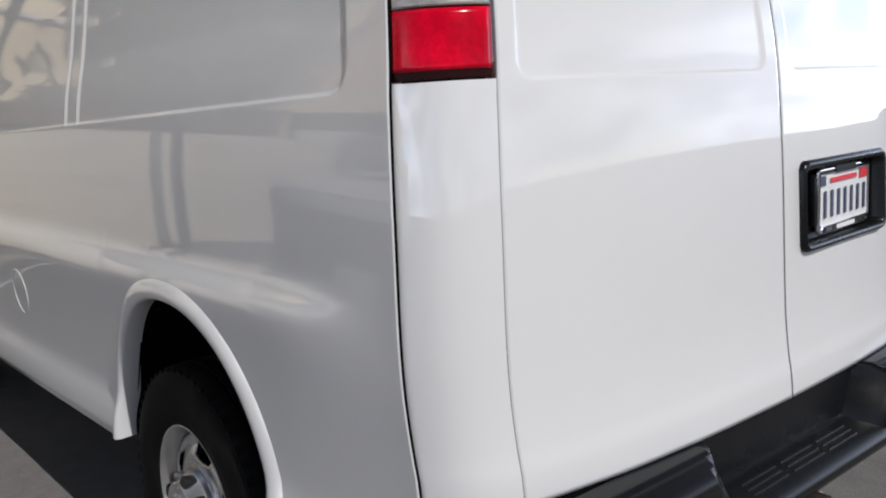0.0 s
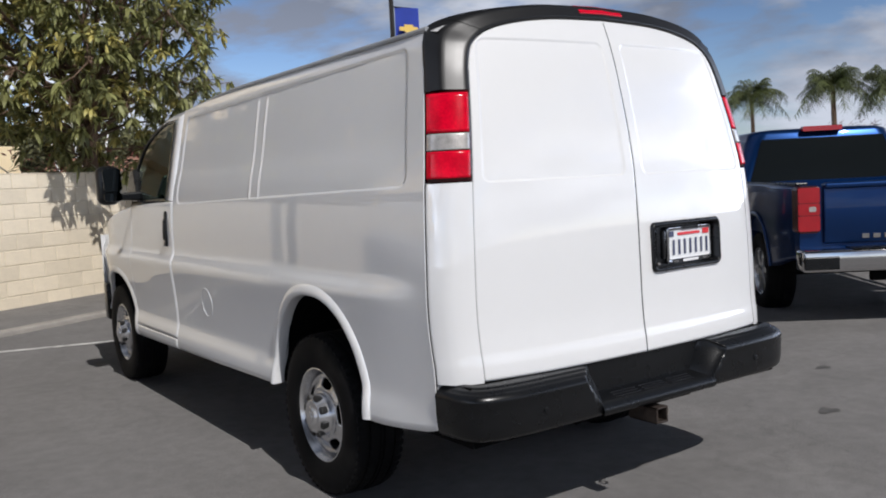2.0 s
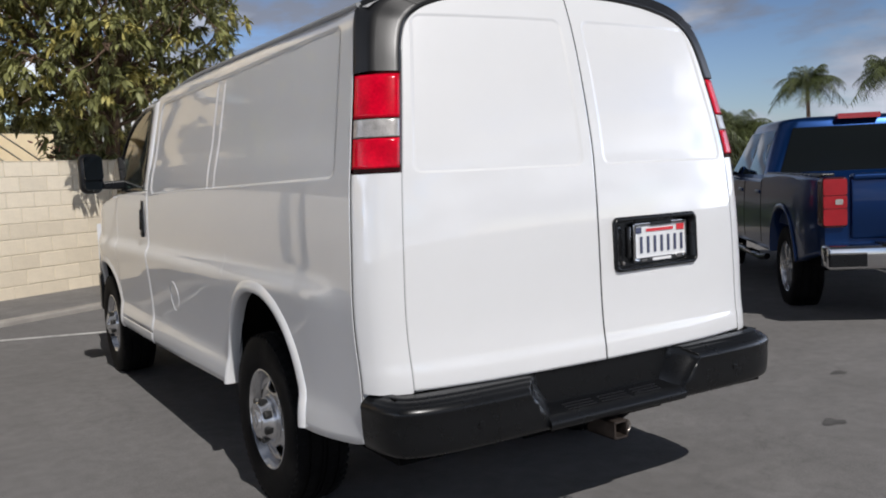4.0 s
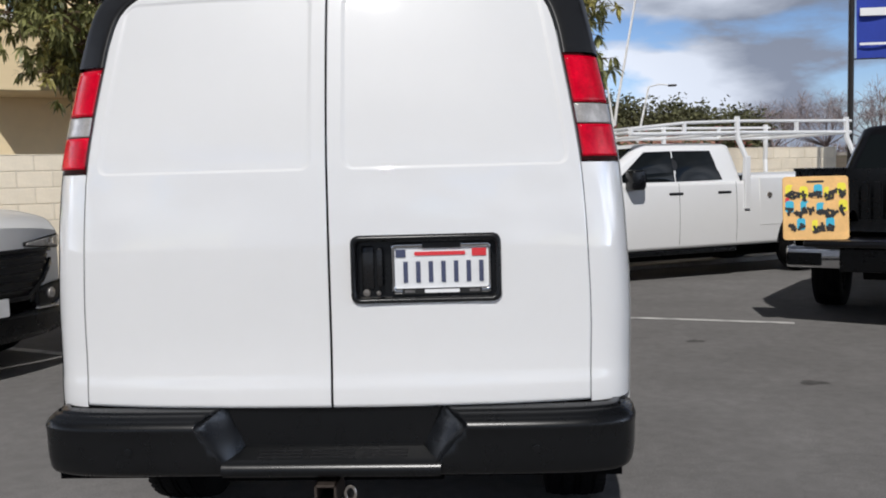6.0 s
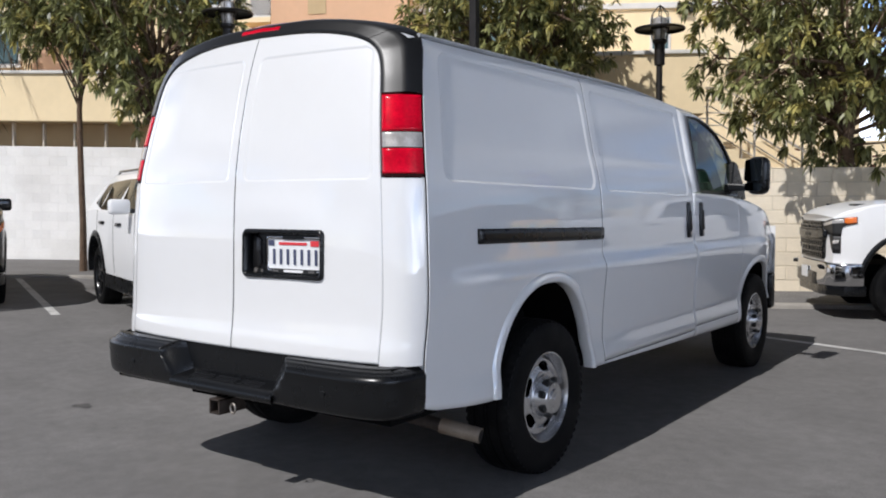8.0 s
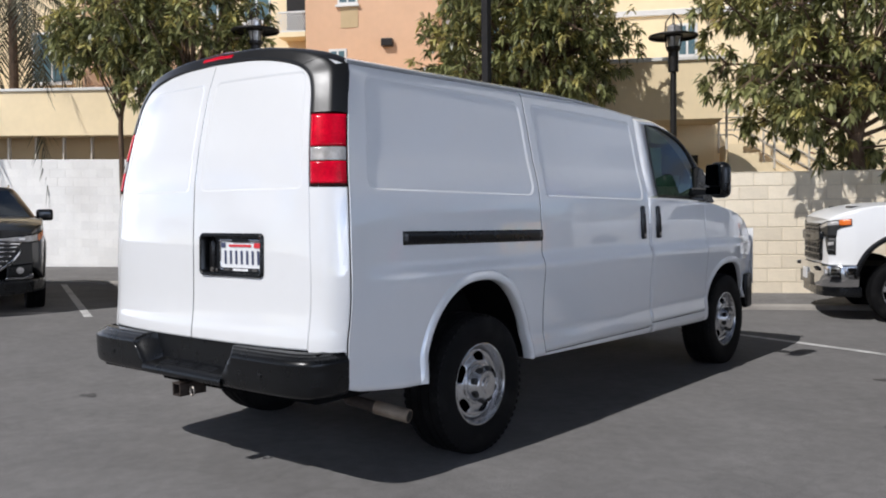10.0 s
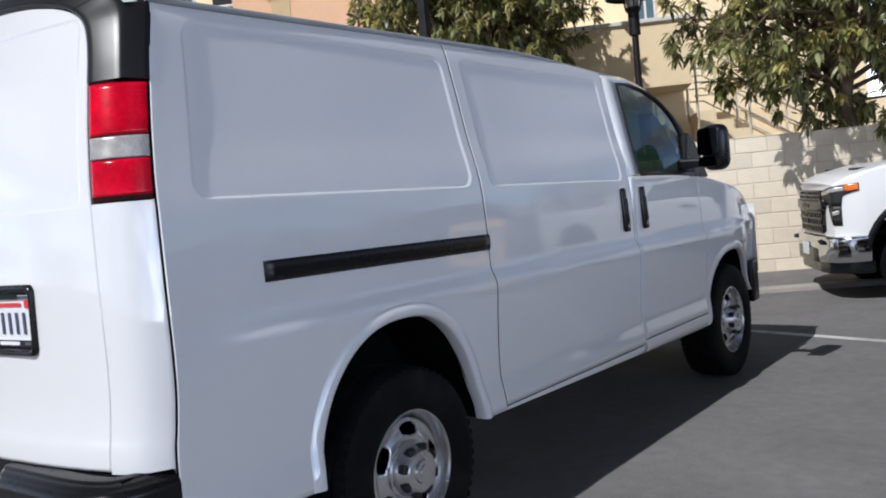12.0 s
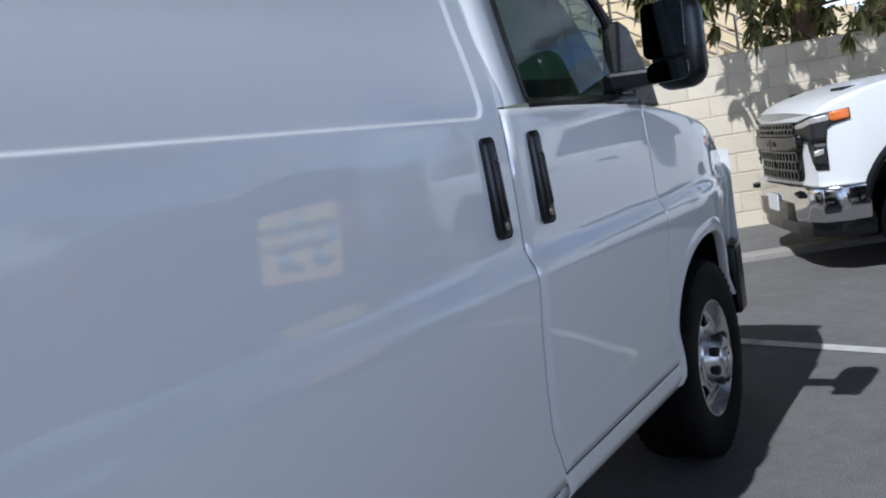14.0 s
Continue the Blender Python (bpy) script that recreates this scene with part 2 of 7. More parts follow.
def leafy(m, share=0.45):
    """Light shines through thin leaves."""
    nt = m.node_tree
    b, out = nt.nodes["Principled BSDF"], nt.nodes["Material Output"]
    tr = nt.nodes.new("ShaderNodeBsdfTranslucent")
    mx = nt.nodes.new("ShaderNodeMixShader")
    mx.inputs["Fac"].default_value = share
    nt.links.new(b.inputs["Base Color"].links[0].from_socket, tr.inputs["Color"])
    nt.links.new(b.outputs["BSDF"], mx.inputs[1])
    nt.links.new(tr.outputs["BSDF"], mx.inputs[2])
    nt.links.new(mx.outputs[0], out.inputs["Surface"])


leafy(M["leaf"], 0.40)
leafy(M["leaf_y"], 0.38)
M["leaf_far"] = material("far_leaf", (0.095, 0.095, 0.042), 0.7, var=0.25, scale=0.4, island=0.4)
M["twig_far"] = material("far_bare_twigs", (0.27, 0.22, 0.215), 0.9, var=0.25, scale=0.4, island=0.3)
M["palm"] = material("palm_frond", (0.062, 0.075, 0.024), 0.5, var=0.25, scale=0.8, island=0.35)
M["palm_dry"] = material("dry_palm_frond", (0.19, 0.14, 0.095), 0.8, var=0.25, scale=0.8, island=0.35)
# frond colour darkened, with the shade put into it
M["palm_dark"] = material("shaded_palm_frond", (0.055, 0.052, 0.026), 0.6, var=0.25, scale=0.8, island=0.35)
M["hedge"] = material("hedge_leaf", (0.05, 0.075, 0.028), 0.6, var=0.3, scale=1.2, island=0.4)
M["soil"] = material("bank_soil", (0.105, 0.085, 0.065), 0.95, var=0.3, scale=0.6, bump=0.03, bscale=3.0, dirt=(0.07, 0.085, 0.03, 0.7), dscale=0.5)
M["blossom"] = material("pink_blossom", (0.30, 0.09, 0.08), 0.7, var=0.3, scale=1.0, island=0.4)
M["roof_tile"] = material("house_roof", (0.30, 0.16, 0.11), 0.9, var=0.15, scale=1.0)
M["roof_grey"] = material("house_roof_grey", (0.20, 0.19, 0.18), 0.9, var=0.15, scale=1.0)


def asphalt():
    m = material("asphalt", (0.194, 0.187, 0.182), 0.95, var=0.06, scale=0.4, bump=0.004, bscale=190.0, spec=0.08)
    nt = m.node_tree
    b = nt.nodes["Principled BSDF"]
    src = b.inputs["Base Color"].links[0].from_socket
    co = [n for n in nt.nodes if n.bl_idname == "ShaderNodeTexCoord"][0]
    sp = nt.nodes.new("ShaderNodeTexNoise")
    sp.inputs["Scale"].default_value, sp.inputs["Detail"].default_value = 260.0, 2.0
    st = nt.nodes.new("ShaderNodeTexNoise")
    st.inputs["Scale"].default_value, st.inputs["Detail"].default_value = 1.7, 9.0
    vo = nt.nodes.new("ShaderNodeTexVoronoi")
    vo.feature = "DISTANCE_TO_EDGE"
    vo.inputs["Scale"].default_value = 0.34
    wob = nt.nodes.new("ShaderNodeVectorMath")
    wob.operation = "ADD"
    nt.links.new(co.outputs["Object"], sp.inputs["Vector"])
    nt.links.new(co.outputs["Object"], st.inputs["Vector"])
    nt.links.new(co.outputs["Object"], wob.inputs[0])
    nt.links.new(st.outputs["Color"], wob.inputs[1])
    nt.links.new(wob.outputs[0], vo.inputs["Vector"])
    md = nt.nodes.new("ShaderNodeTexNoise")
    md.inputs["Scale"].default_value, md.inputs["Detail"].default_value = 11.0, 7.0
    nt.links.new(co.outputs["Object"], md.inputs["Vector"])
    steps = [(md.outputs["Fac"], 0.36, 0.66, 0.93, 1.06), (sp.outputs["Fac"], 0.35, 0.65, 0.80, 1.22), (st.outputs["Fac"], 0.38, 0.68, 0.93, 1.06), (vo.outputs["Distance"], 0.0, 0.006, 0.91, 1.0)]
    for fac, a, c, lo, hi in steps:
        r = nt.nodes.new("ShaderNodeMapRange")
        r.inputs["From Min"].default_value, r.inputs["From Max"].default_value = a, c
        r.inputs["To Min"].default_value, r.inputs["To Max"].default_value = lo, hi
        h = nt.nodes.new("ShaderNodeHueSaturation")
        nt.links.new(fac, r.inputs["Value"])
        nt.links.new(r.outputs[0], h.inputs["Value"])
        nt.links.new(src, h.inputs["Color"])
        src = h.outputs[0]
    nt.links.new(src, b.inputs["Base Color"])
    return m


M["asphalt"] = asphalt()

# ---- mesh helpers ----


def mesh_object(name, verts, faces, mat, parent=None, label="", smooth=True):
    me = bpy.data.meshes.new(name)
    me.from_pydata([tuple(map(float, v)) for v in verts], [], [tuple(map(int, f)) for f in faces])
    me.validate()
    if smooth:
        me.polygons.foreach_set("use_smooth", [True] * len(me.polygons))
    me.materials.append(M[mat] if isinstance(mat, str) else mat)
    ob = new(name, me)
    if parent is not None:
        ob.parent = parent
    if label:
        ob["label"] = label
    return ob


def part(name, bm, mat, parent=None, label="", smooth=False, angle=35):
    """Links a bmesh as one mesh object under a thing or under a part."""
    bmesh.ops.recalc_face_normals(bm, faces=bm.faces[:])
    if smooth:
        for f in bm.faces:
            f.smooth = True
        for e in bm.edges:
            if len(e.link_faces) == 2 and e.calc_face_angle(0) > radians(angle):
                e.smooth = False
    me = bpy.data.meshes.new(name)
    bm.to_mesh(me)
    bm.free()
    me.materials.append(M[mat] if isinstance(mat, str) else mat)
    ob = new(name, me)
    if parent is not None:
        ob.parent = parent
    if label:
        ob["label"] = label
    return ob


def empty(name, m=None):
    e = new(name)
    e.empty_display_size = 0.2
    if m is not None:
        e.matrix_world = m
    return e


def add_box(bm, lo, hi, bevel=0.0, seg=2, m=None):
    x0, y0, z0 = lo
    x1, y1, z1 = hi
    vs = [bm.verts.new(p) for p in ((x0, y0, z0), (x1, y0, z0), (x1, y1, z0), (x0, y1, z0), (x0, y0, z1), (x1, y0, z1), (x1, y1, z1), (x0, y1, z1))]
    fs = [bm.faces.new([vs[i] for i in f]) for f in ((0, 3, 2, 1), (4, 5, 6, 7), (0, 1, 5, 4), (1, 2, 6, 5), (2, 3, 7, 6), (3, 0, 4, 7))]
    if bevel:
        es = list({e for f in fs for e in f.edges})
        r = bmesh.ops.bevel(bm, geom=es, offset=bevel, segments=seg, profile=0.5, affect="EDGES")
        vs = list({v for f in r["faces"] for v in f.verts} | {v for v in vs if v.is_valid})
    if m is not None:
        bmesh.ops.transform(bm, matrix=m, verts=[v for v in vs if v.is_valid])
    return vs


def box(lo, hi, bevel=0.0, seg=2, m=None):
    bm = bmesh.new()
    add_box(bm, lo, hi, bevel, seg, m)
    return bm


def prism(points, axis, a, b, bevel=0.0, seg=2):
    """A polygon (two coordinates) pushed from a to b along an axis."""
    bm = bmesh.new()

    def at(p, v):
        return {"x": (v, p[0], p[1]), "y": (p[0], v, p[1]), "z": (p[0], p[1], v)}[axis]

    lo = [bm.verts.new(at(p, a)) for p in points]
    hi = [bm.verts.new(at(p, b)) for p in points]
    n = len(points)
    bm.faces.new(lo)
    bm.faces.new(hi[::-1])
    for i in range(n):
        bm.faces.new((lo[i], hi[i], hi[(i + 1) % n], lo[(i + 1) % n]))
    if bevel:
        bmesh.ops.bevel(bm, geom=bm.edges[:], offset=bevel, segments=seg, profile=0.5, affect="EDGES")
    return bm


def round_rect(x0, x1, z0, z1, r, n=6):
    pts = []
    for cx, cz, a0 in ((x1 - r, z1 - r, 0), (x0 + r, z1 - r, 90), (x0 + r, z0 + r, 180), (x1 - r, z0 + r, 270)):
        for k in range(n + 1):
            a = radians(a0 + 90 * k / n)
            pts.append((cx + r * math.cos(a), cz + r * math.sin(a)))
    return pts


def lathe(profile, n=48, axis="x", caps=True):
    """Turns a profile of (along, radius) about an axis."""
    bm = bmesh.new()
    rings = []
    for along, rad in profile:
        ring = []
        for k in range(n):
            a = 2 * math.pi * k / n
            c, s = rad * math.cos(a), rad * math.sin(a)
            ring.append(bm.verts.new({"x": (along, c, s), "y": (c, along, s), "z": (c, s, along)}[axis]))
        rings.append(ring)
    for r0, r1 in zip(rings, rings[1:]):
        for k in range(n):
            bm.faces.new((r0[k], r0[(k + 1) % n], r1[(k + 1) % n], r1[k]))
    for ring in (rings[0], rings[-1]) if caps else ():
        if profile[rings.index(ring)][1] > 1e-4:
            bm.faces.new(ring)
    bmesh.ops.remove_doubles(bm, verts=bm.verts[:], dist=1e-5)
    return bm


def add_tube(bm, pts, radii, n=8, caps=True):
    pts = [Vector(p) for p in pts]
    if not isinstance(radii, (list, tuple)):
        radii = [radii] * len(pts)
    rings = []
    side = None
    for i, p in enumerate(pts):
        d = (pts[min(i + 1, len(pts) - 1)] - pts[max(i - 1, 0)]).normalized()
        if side is None:
            side = d.orthogonal().normalized()
        side = (side - d * side.dot(d)).normalized()
        up = d.cross(side)
        rings.append([bm.verts.new(p + radii[i] * (math.cos(2 * math.pi * k / n) * side + math.sin(2 * math.pi * k / n) * up)) for k in range(n)])
    for r0, r1 in zip(rings, rings[1:]):
        for k in range(n):
            bm.faces.new((r0[k], r0[(k + 1) % n], r1[(k + 1) % n], r1[k]))
    if caps:
        bm.faces.new(rings[0][::-1])
        bm.faces.new(rings[-1])


def tube(pts, radii, n=8):
    bm = bmesh.new()
    add_tube(bm, pts, radii, n)
    return bm


def grid_faces(m, n, flip=False):
    out = []
    for i in range(m - 1):
        for j in range(n - 1):
            f = (i * n + j, (i + 1) * n + j, (i + 1) * n + j + 1, i * n + j + 1)
            out.append(f[::-1] if flip else f)
    return out


def skin(name, P, mat, parent, label="", flip=False):
    """A smooth sheet through a grid of points (m, n, 3)."""
    m, n = P.shape[:2]
    return mesh_object(name, P.reshape(-1, 3), grid_faces(m, n, flip), mat, parent, label)


def ease(a, b, v):
    t = np.clip((np.asarray(v, float) - a) / (b - a), 0, 1)
    return t * t * (3 - 2 * t)


def curve_of(xs, ys):
    """A smooth curve through knots."""
    xs, ys = np.array(xs, float), np.array(ys, float)
    h = np.diff(xs)
    d = np.diff(ys) / h
    s = np.zeros_like(ys)
    s[0], s[-1] = d[0], d[-1]
    for i in range(1, len(xs) - 1):
        s[i] = 0 if d[i - 1] * d[i] <= 0 else 2 * d[i - 1] * d[i] / (d[i - 1] + d[i])

    def f(v):
        v = np.clip(np.asarray(v, float), xs[0], xs[-1])
        i = np.clip(np.searchsorted(xs, v) - 1, 0, len(h) - 1)
        t = (v - xs[i]) / h[i]
        return (1 + 2 * t) * (1 - t) ** 2 * ys[i] + t * (1 - t) ** 2 * h[i] * s[i] + t * t * (3 - 2 * t) * ys[i + 1] + t * t * (t - 1) * h[i] * s[i + 1]

    return f


def rr_sdf(u, v, u0, u1, v0, v1, r):
    """Signed distance to a rounded rectangle, negative inside."""
    qu = np.abs(u - (u0 + u1) / 2) - (u1 - u0) / 2 + r
    qv = np.abs(v - (v0 + v1) / 2) - (v1 - v0) / 2 + r
    return np.hypot(np.maximum(qu, 0), np.maximum(qv, 0)) + np.minimum(np.maximum(qu, qv), 0) - r


def slope(x):
    """Height of the lot: level under the van, rising gently on one hand and falling on the other."""
    return -0.007 * (x - 1.6 * math.tanh(x / 1.6))

# ---- the lot, the block wall and the buildings behind it ----
W_ORIGIN, W_S, W_N, W_TILT = Vector((-0.5, 10.45, 0)), Vector((-0.873, -0.488, 0)), Vector((-0.488, 0.873, 0)), 0.0


def along_wall(s=0.0, n=0.0, z=0.0):
    """A frame at the wall: its x runs along the wall, y away behind it, z up."""
    m = Matrix.Identity(4)
    ax = (W_S + Vector((0, 0, W_TILT))).normalized()
    ay = W_N.normalized()
    az = ax.cross(ay)
    if az.z < 0:
        az = -az
    for i in range(3):
        m[i][0], m[i][1], m[i][2] = ax[i], ay[i], az[i]
    o = W_ORIGIN + W_S * s + W_N * n + Vector((0, 0, z + W_TILT * s))
    m.translation = o
    return m


WALL = along_wall()


def wall_part(name, lo, hi, mat, parent=None, bevel=0.0, label=""):
    ob = part(name, box(lo, hi, bevel, 2), mat, parent, label)
    if parent is None:
        ob.matrix_world = WALL
    return ob


# ground sheet, fine near the van and reaching the horizon
xs = np.concatenate([[-900, -300, -120, -60], np.linspace(-30, 30, 81), [60, 120, 300, 900]])
ys = np.concatenate([[-900, -300, -120, -60], np.linspace(-30, 34, 65), [60, 120, 300, 900]])
G = np.zeros((len(xs), len(ys), 3))
for i, x in enumerate(xs):
    for j, y in enumerate(ys):
        xx = max(-16.0, min(11.0, x))
        G[i, j] = (x, y, slope(xx))
ground = tagged(skin("ground", G, "asphalt", None), "dark grey worn asphalt parking lot", "ground", kind="structure")


def ground_strip(name, pts, width, mat, lift=0.004, label="", cat="road marking", broken=0.0):
    """A painted strip that lies on the lot."""
    bm = bmesh.new()
    prev = None
    n = 40
    a, b = Vector(pts[0]), Vector(pts[1])
    d = (b - a).normalized()
    side = Vector((-d.y, d.x)) * width / 2
    for k in range(n + 1):
        p = a + (b - a) * k / n
        j = 1 + 0.08 * noise.noise(Vector((p.x * 3, p.y * 3, 0.3)))
        q0, q1 = p + side * j, p - side * j
        cur = (bm.verts.new((q0.x, q0.y, slope(q0.x) + lift)), bm.verts.new((q1.x, q1.y, slope(q1.x) + lift)))
        if prev:
            bm.faces.new((prev[0], prev[1], cur[1], cur[0]))
        prev = cur
    return tagged(part(name, bm, mat, None), label, cat, kind="structure")


for a, b in (((-4.6, 7.75), (3.3, 5.42)), ((-7.2, 6.1), (-2.15, 4.0)), ((-11.4, 5.06), (-6.55, 2.93)), ((4.7, 4.72), (8.6, 7.1)), ((9.5, 3.4), (13.0, 5.8))):
    ground_strip("bay_line", (a, b), 0.10, "line", label="worn white painted bay line on asphalt")


def blot(name, x, y, r, mat, seed, lift=0.003):
    bm = bmesh.new()
    rnd = random.Random(seed)
    c = bm.verts.new((x, y, slope(x) + lift))
    ring = []
    for k in range(22):
        a = 2 * math.pi * k / 22
        q = r * (0.80 + 0.18 * math.sin(3 * a + seed) + 0.10 * math.sin(5 * a + 2 * seed) + 0.12 * rnd.random())
        px, py = x + q * 1.5 * math.cos(a), y + q * math.sin(a)
        ring.append(bm.verts.new((px, py, slope(px) + lift)))
    for k in range(22):
        bm.faces.new((c, ring[k], ring[(k + 1) % 22]))
    return tagged(part(name, bm, mat, None), "dark oil stain on the asphalt", "stain", "stains on the lot", kind="structure")


for i, (x, y, r) in enumerate(((2.62, 3.1, 0.07), (3.0, 2.2, 0.05), (1.9, 0.35, 0.06), (2.9, 1.0, 0.05), (2.3, -0.4, 0.07), (-3.2, 2.7, 0.05), (-2.2, 0.6, 0.06), (2.2, 4.6, 0.06), (3.6, 3.5, 0.05))):
    blot("oil_stain", x, y, r, "stain", 40 + i)

# raised strip and kerb in front of the wall
strip = wall_part("pavement", (-9, -1.62, -0.2), (6.4, 0.02, 0.045), "asphalt")
tagged(strip, "dark asphalt strip between kerb and block wall", "pavement", kind="structure")
kerb = wall_part("kerb", (-9, -1.80, -0.2), (6.4, -1.62, 0.06), "concrete", bevel=0.02)
tagged(kerb, "low weathered concrete kerb", "kerb", kind="structure")

# block wall
BL, BH, BD = 0.406, 0.2035, 0.20
wall = tagged(wall_part("wall_north", (-9.0, 0.006, -0.2), (6.39, BD - 0.014, 1.825), "mortar"), "tan concrete block boundary wall", "wall", kind="structure")
WALL_END = 6.4


def stuff_blocks(name, s0, s1, mat, label):
    verts, faces = [], []
    for c in range(9):
        z0 = c * BH + 0.005
        off = (c % 2) * BL / 2
        k0 = int((s0 - off) / BL)
        for k in range(k0, int((s1 - off) / BL) + 1):
            a, b = off + k * BL + 0.005, off + (k + 1) * BL - 0.005
            if a < s0 or b > s1:
                continue
            y0 = random.uniform(-0.0012, 0.0012)
            base = len(verts)
            e = 0.006
            verts += [(a, 0.014, z0), (b, 0.014, z0), (b, 0.014, z0 + BH - 0.01), (a, 0.014, z0 + BH - 0.01), (a + e, y0, z0 + e), (b - e, y0, z0 + e), (b - e, y0, z0 + BH - 0.01 - e), (a + e, y0, z0 + BH - 0.01 - e)]
            faces += [tuple(base + i for i in f) for f in ((4, 5, 6, 7), (0, 1, 5, 4), (1, 2, 6, 5), (2, 3, 7, 6), (3, 0, 4, 7))]
    ob = mesh_object(name, verts, faces, mat, wall, label, smooth=False)
    ob["kind"] = "stuff"
    return ob


stuff_blocks("far_blocks", -9.0, -5.6, "block", "tan concrete blocks")
coping = part("coping", box((-9.0, -0.004, 1.829), (6.4, BD + 0.004, 1.838), 0.002, 1), "block", wall)

# cream building with a walled balcony and stairs
house = empty("apartment_building")
house.matrix_world = WALL
tagged(house, "cream and peach stucco apartment building behind the wall", "building")


def hp_box(name, lo, hi, mat, bevel=0.0, label="", parent=None):
    return part(name, box(lo, hi, bevel, 2), mat, parent or house, label)


hp_box("balcony_parapet", (0.42, 3.2, 2.95), (6.0, 3.42, 4.03), "stucco_y", 0.01)
hp_box("parapet_coping", (0.36, 3.15, 4.03), (6.0, 3.47, 4.10), "trim_white", 0.01)
hp_box("balcony_slab", (0.42, 3.42, 2.95), (6.0, 7.9, 3.15), "stucco_y")
hp_box("lower_wall", (0.42, 4.35, -0.3), (6.0, 4.6, 2.95), "stucco_y", 0.01)
hp_box("parapet_end", (0.42, 3.42, 2.95), (0.64, 7.9, 4.03), "stucco_y", 0.01)
# parking podium: whitewashed wall, open band and cream parapet; it climbs a little with the lot
CLIMB = Matrix.Translation((9.8, 0, 0)) @ Matrix.Rotation(-0.020, 4, "Y") @ Matrix.Translation((-9.8, 0, 0))
white_wall = tagged(wall_part("wall_podium", (6.4, 5.0, -0.3), (34, 5.2, 2.51), "block_white"), "whitewashed block wall of the parking podium", "wall", kind="structure")
white_wall.matrix_world = WALL @ CLIMB


def wash_blocks():
    verts, faces = [], []
    for c in range(12):
        off = (c % 2) * BL / 2
        for k in range(int((6.6 - off) / BL), int((26 - off) / BL)):
            a, b, z0 = off + k * BL + 0.003, off + (k + 1) * BL - 0.003, c * BH + 0.003 + 0.05
            n0, e, h = len(verts), 0.003, BH - 0.006
            verts += [(a, 5.001, z0), (b, 5.001, z0), (b, 5.001, z0 + h), (a, 5.001, z0 + h), (a + e, 4.996, z0 + e), (b - e, 4.996, z0 + e), (b - e, 4.996, z0 + h - e), (a + e, 4.996, z0 + h - e)]
            faces += [tuple(n0 + i for i in f) for f in ((4, 5, 6, 7), (0, 1, 5, 4), (1, 2, 6, 5), (2, 3, 7, 6), (3, 0, 4, 7))]
    ob = mesh_object("whitewashed_blocks", verts, faces, "block_white", white_wall, "whitewashed concrete blocks", smooth=False)
    ob["kind"] = "stuff"


wash_blocks()
pave2 = tagged(wall_part("pavement_podium", (6.6, 0.95, -0.2), (34, 5.0, 0.09), "asphalt"), "dark asphalt strip in front of the podium", "pavement", kind="structure")
kerb2 = tagged(wall_part("kerb_podium", (6.6, 0.80, -0.2), (34, 0.95, 0.11), "concrete", bevel=0.02), "low concrete kerb", "kerb", kind="structure")
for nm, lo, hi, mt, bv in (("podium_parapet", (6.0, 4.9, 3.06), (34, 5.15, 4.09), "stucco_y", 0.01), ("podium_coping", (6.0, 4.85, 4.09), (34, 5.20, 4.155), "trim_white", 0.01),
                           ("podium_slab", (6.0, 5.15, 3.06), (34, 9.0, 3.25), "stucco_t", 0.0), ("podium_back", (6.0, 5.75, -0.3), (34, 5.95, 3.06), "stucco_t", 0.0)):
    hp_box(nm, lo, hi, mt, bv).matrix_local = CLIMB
for s in np.arange(7.16, 24, 0.732):
    hp_box("podium_post", (s, 5.24, 2.3), (s + 0.045, 5.34, 3.05), "rail_grey", 0.008).matrix_local = CLIMB


def window(parent, s0, s1, z0, z1, n, mat="win"):
    f = part("window", box((s0 - 0.06, n - 0.03, z0 - 0.06), (s1 + 0.06, n + 0.01, z1 + 0.06), 0.01, 1), "trim_white", parent)
    mid = (s0 + s1) / 2
    for a, b in ((s0, mid - 0.025), (mid + 0.025, s1)):
        part("pane", box((a, n - 0.036, z0), (b, n - 0.02, z1)), mat, f)
    part("sill", box((s0 - 0.10, n - 0.09, z0 - 0.12), (s1 + 0.10, n, z0 - 0.06), 0.008, 1), "trim_white", f)
    return f


# upper storeys, set back
hp_box("upper_wall_cream", (-3.9, 8.0, -0.3), (6.5, 8.4, 9.0), "stucco_y", 0.01)
hp_box("string_course", (-3.9, 7.93, 5.88), (6.6, 8.02, 6.02), "trim_white", 0.01)
hp_box("upper_wall_peach", (6.5, 7.4, -0.3), (9.86, 8.4, 8.3), "stucco_p", 0.01)
hp_box("upper_wall_cream_b", (9.86, 8.0, -0.3), (13.3, 8.4, 8.3), "stucco_y", 0.01)
hp_box("upper_wall_orange", (13.3, 7.7, -0.3), (16.2, 8.4, 8.3), "stucco_p", 0.01)
hp_box("upper_wall_far", (16.2, 8.4, -0.3), (36, 8.8, 8.0), "stucco_y", 0.01)
hp_box("upper_wall_return", (-3.9, 8.4, -0.3), (-3.5, 16, 9.0), "stucco_y", 0.01)
for s0, s1, z0, z1 in ((0.44, 0.80, 4.95, 5.62), (4.4, 5.4, 4.9, 6.2)):
    window(house, s0, s1, z0, z1, 8.0)
for s0, s1, z0, z1 in ((11.05, 11.7, 6.28, 7.6), (12.1, 12.8, 6.2, 7.6)):
    window(house, s0, s1, z0, z1, 8.0)
window(house, 8.56, 8.96, 6.47, 7.8, 7.4)
window(house, 8.86, 9.20, 4.20, 5.28, 7.4)
window(house, 17.0, 18.1, 5.0, 6.3, 8.4)
window(house, 20.0, 21.1, 5.0, 6.3, 8.4)
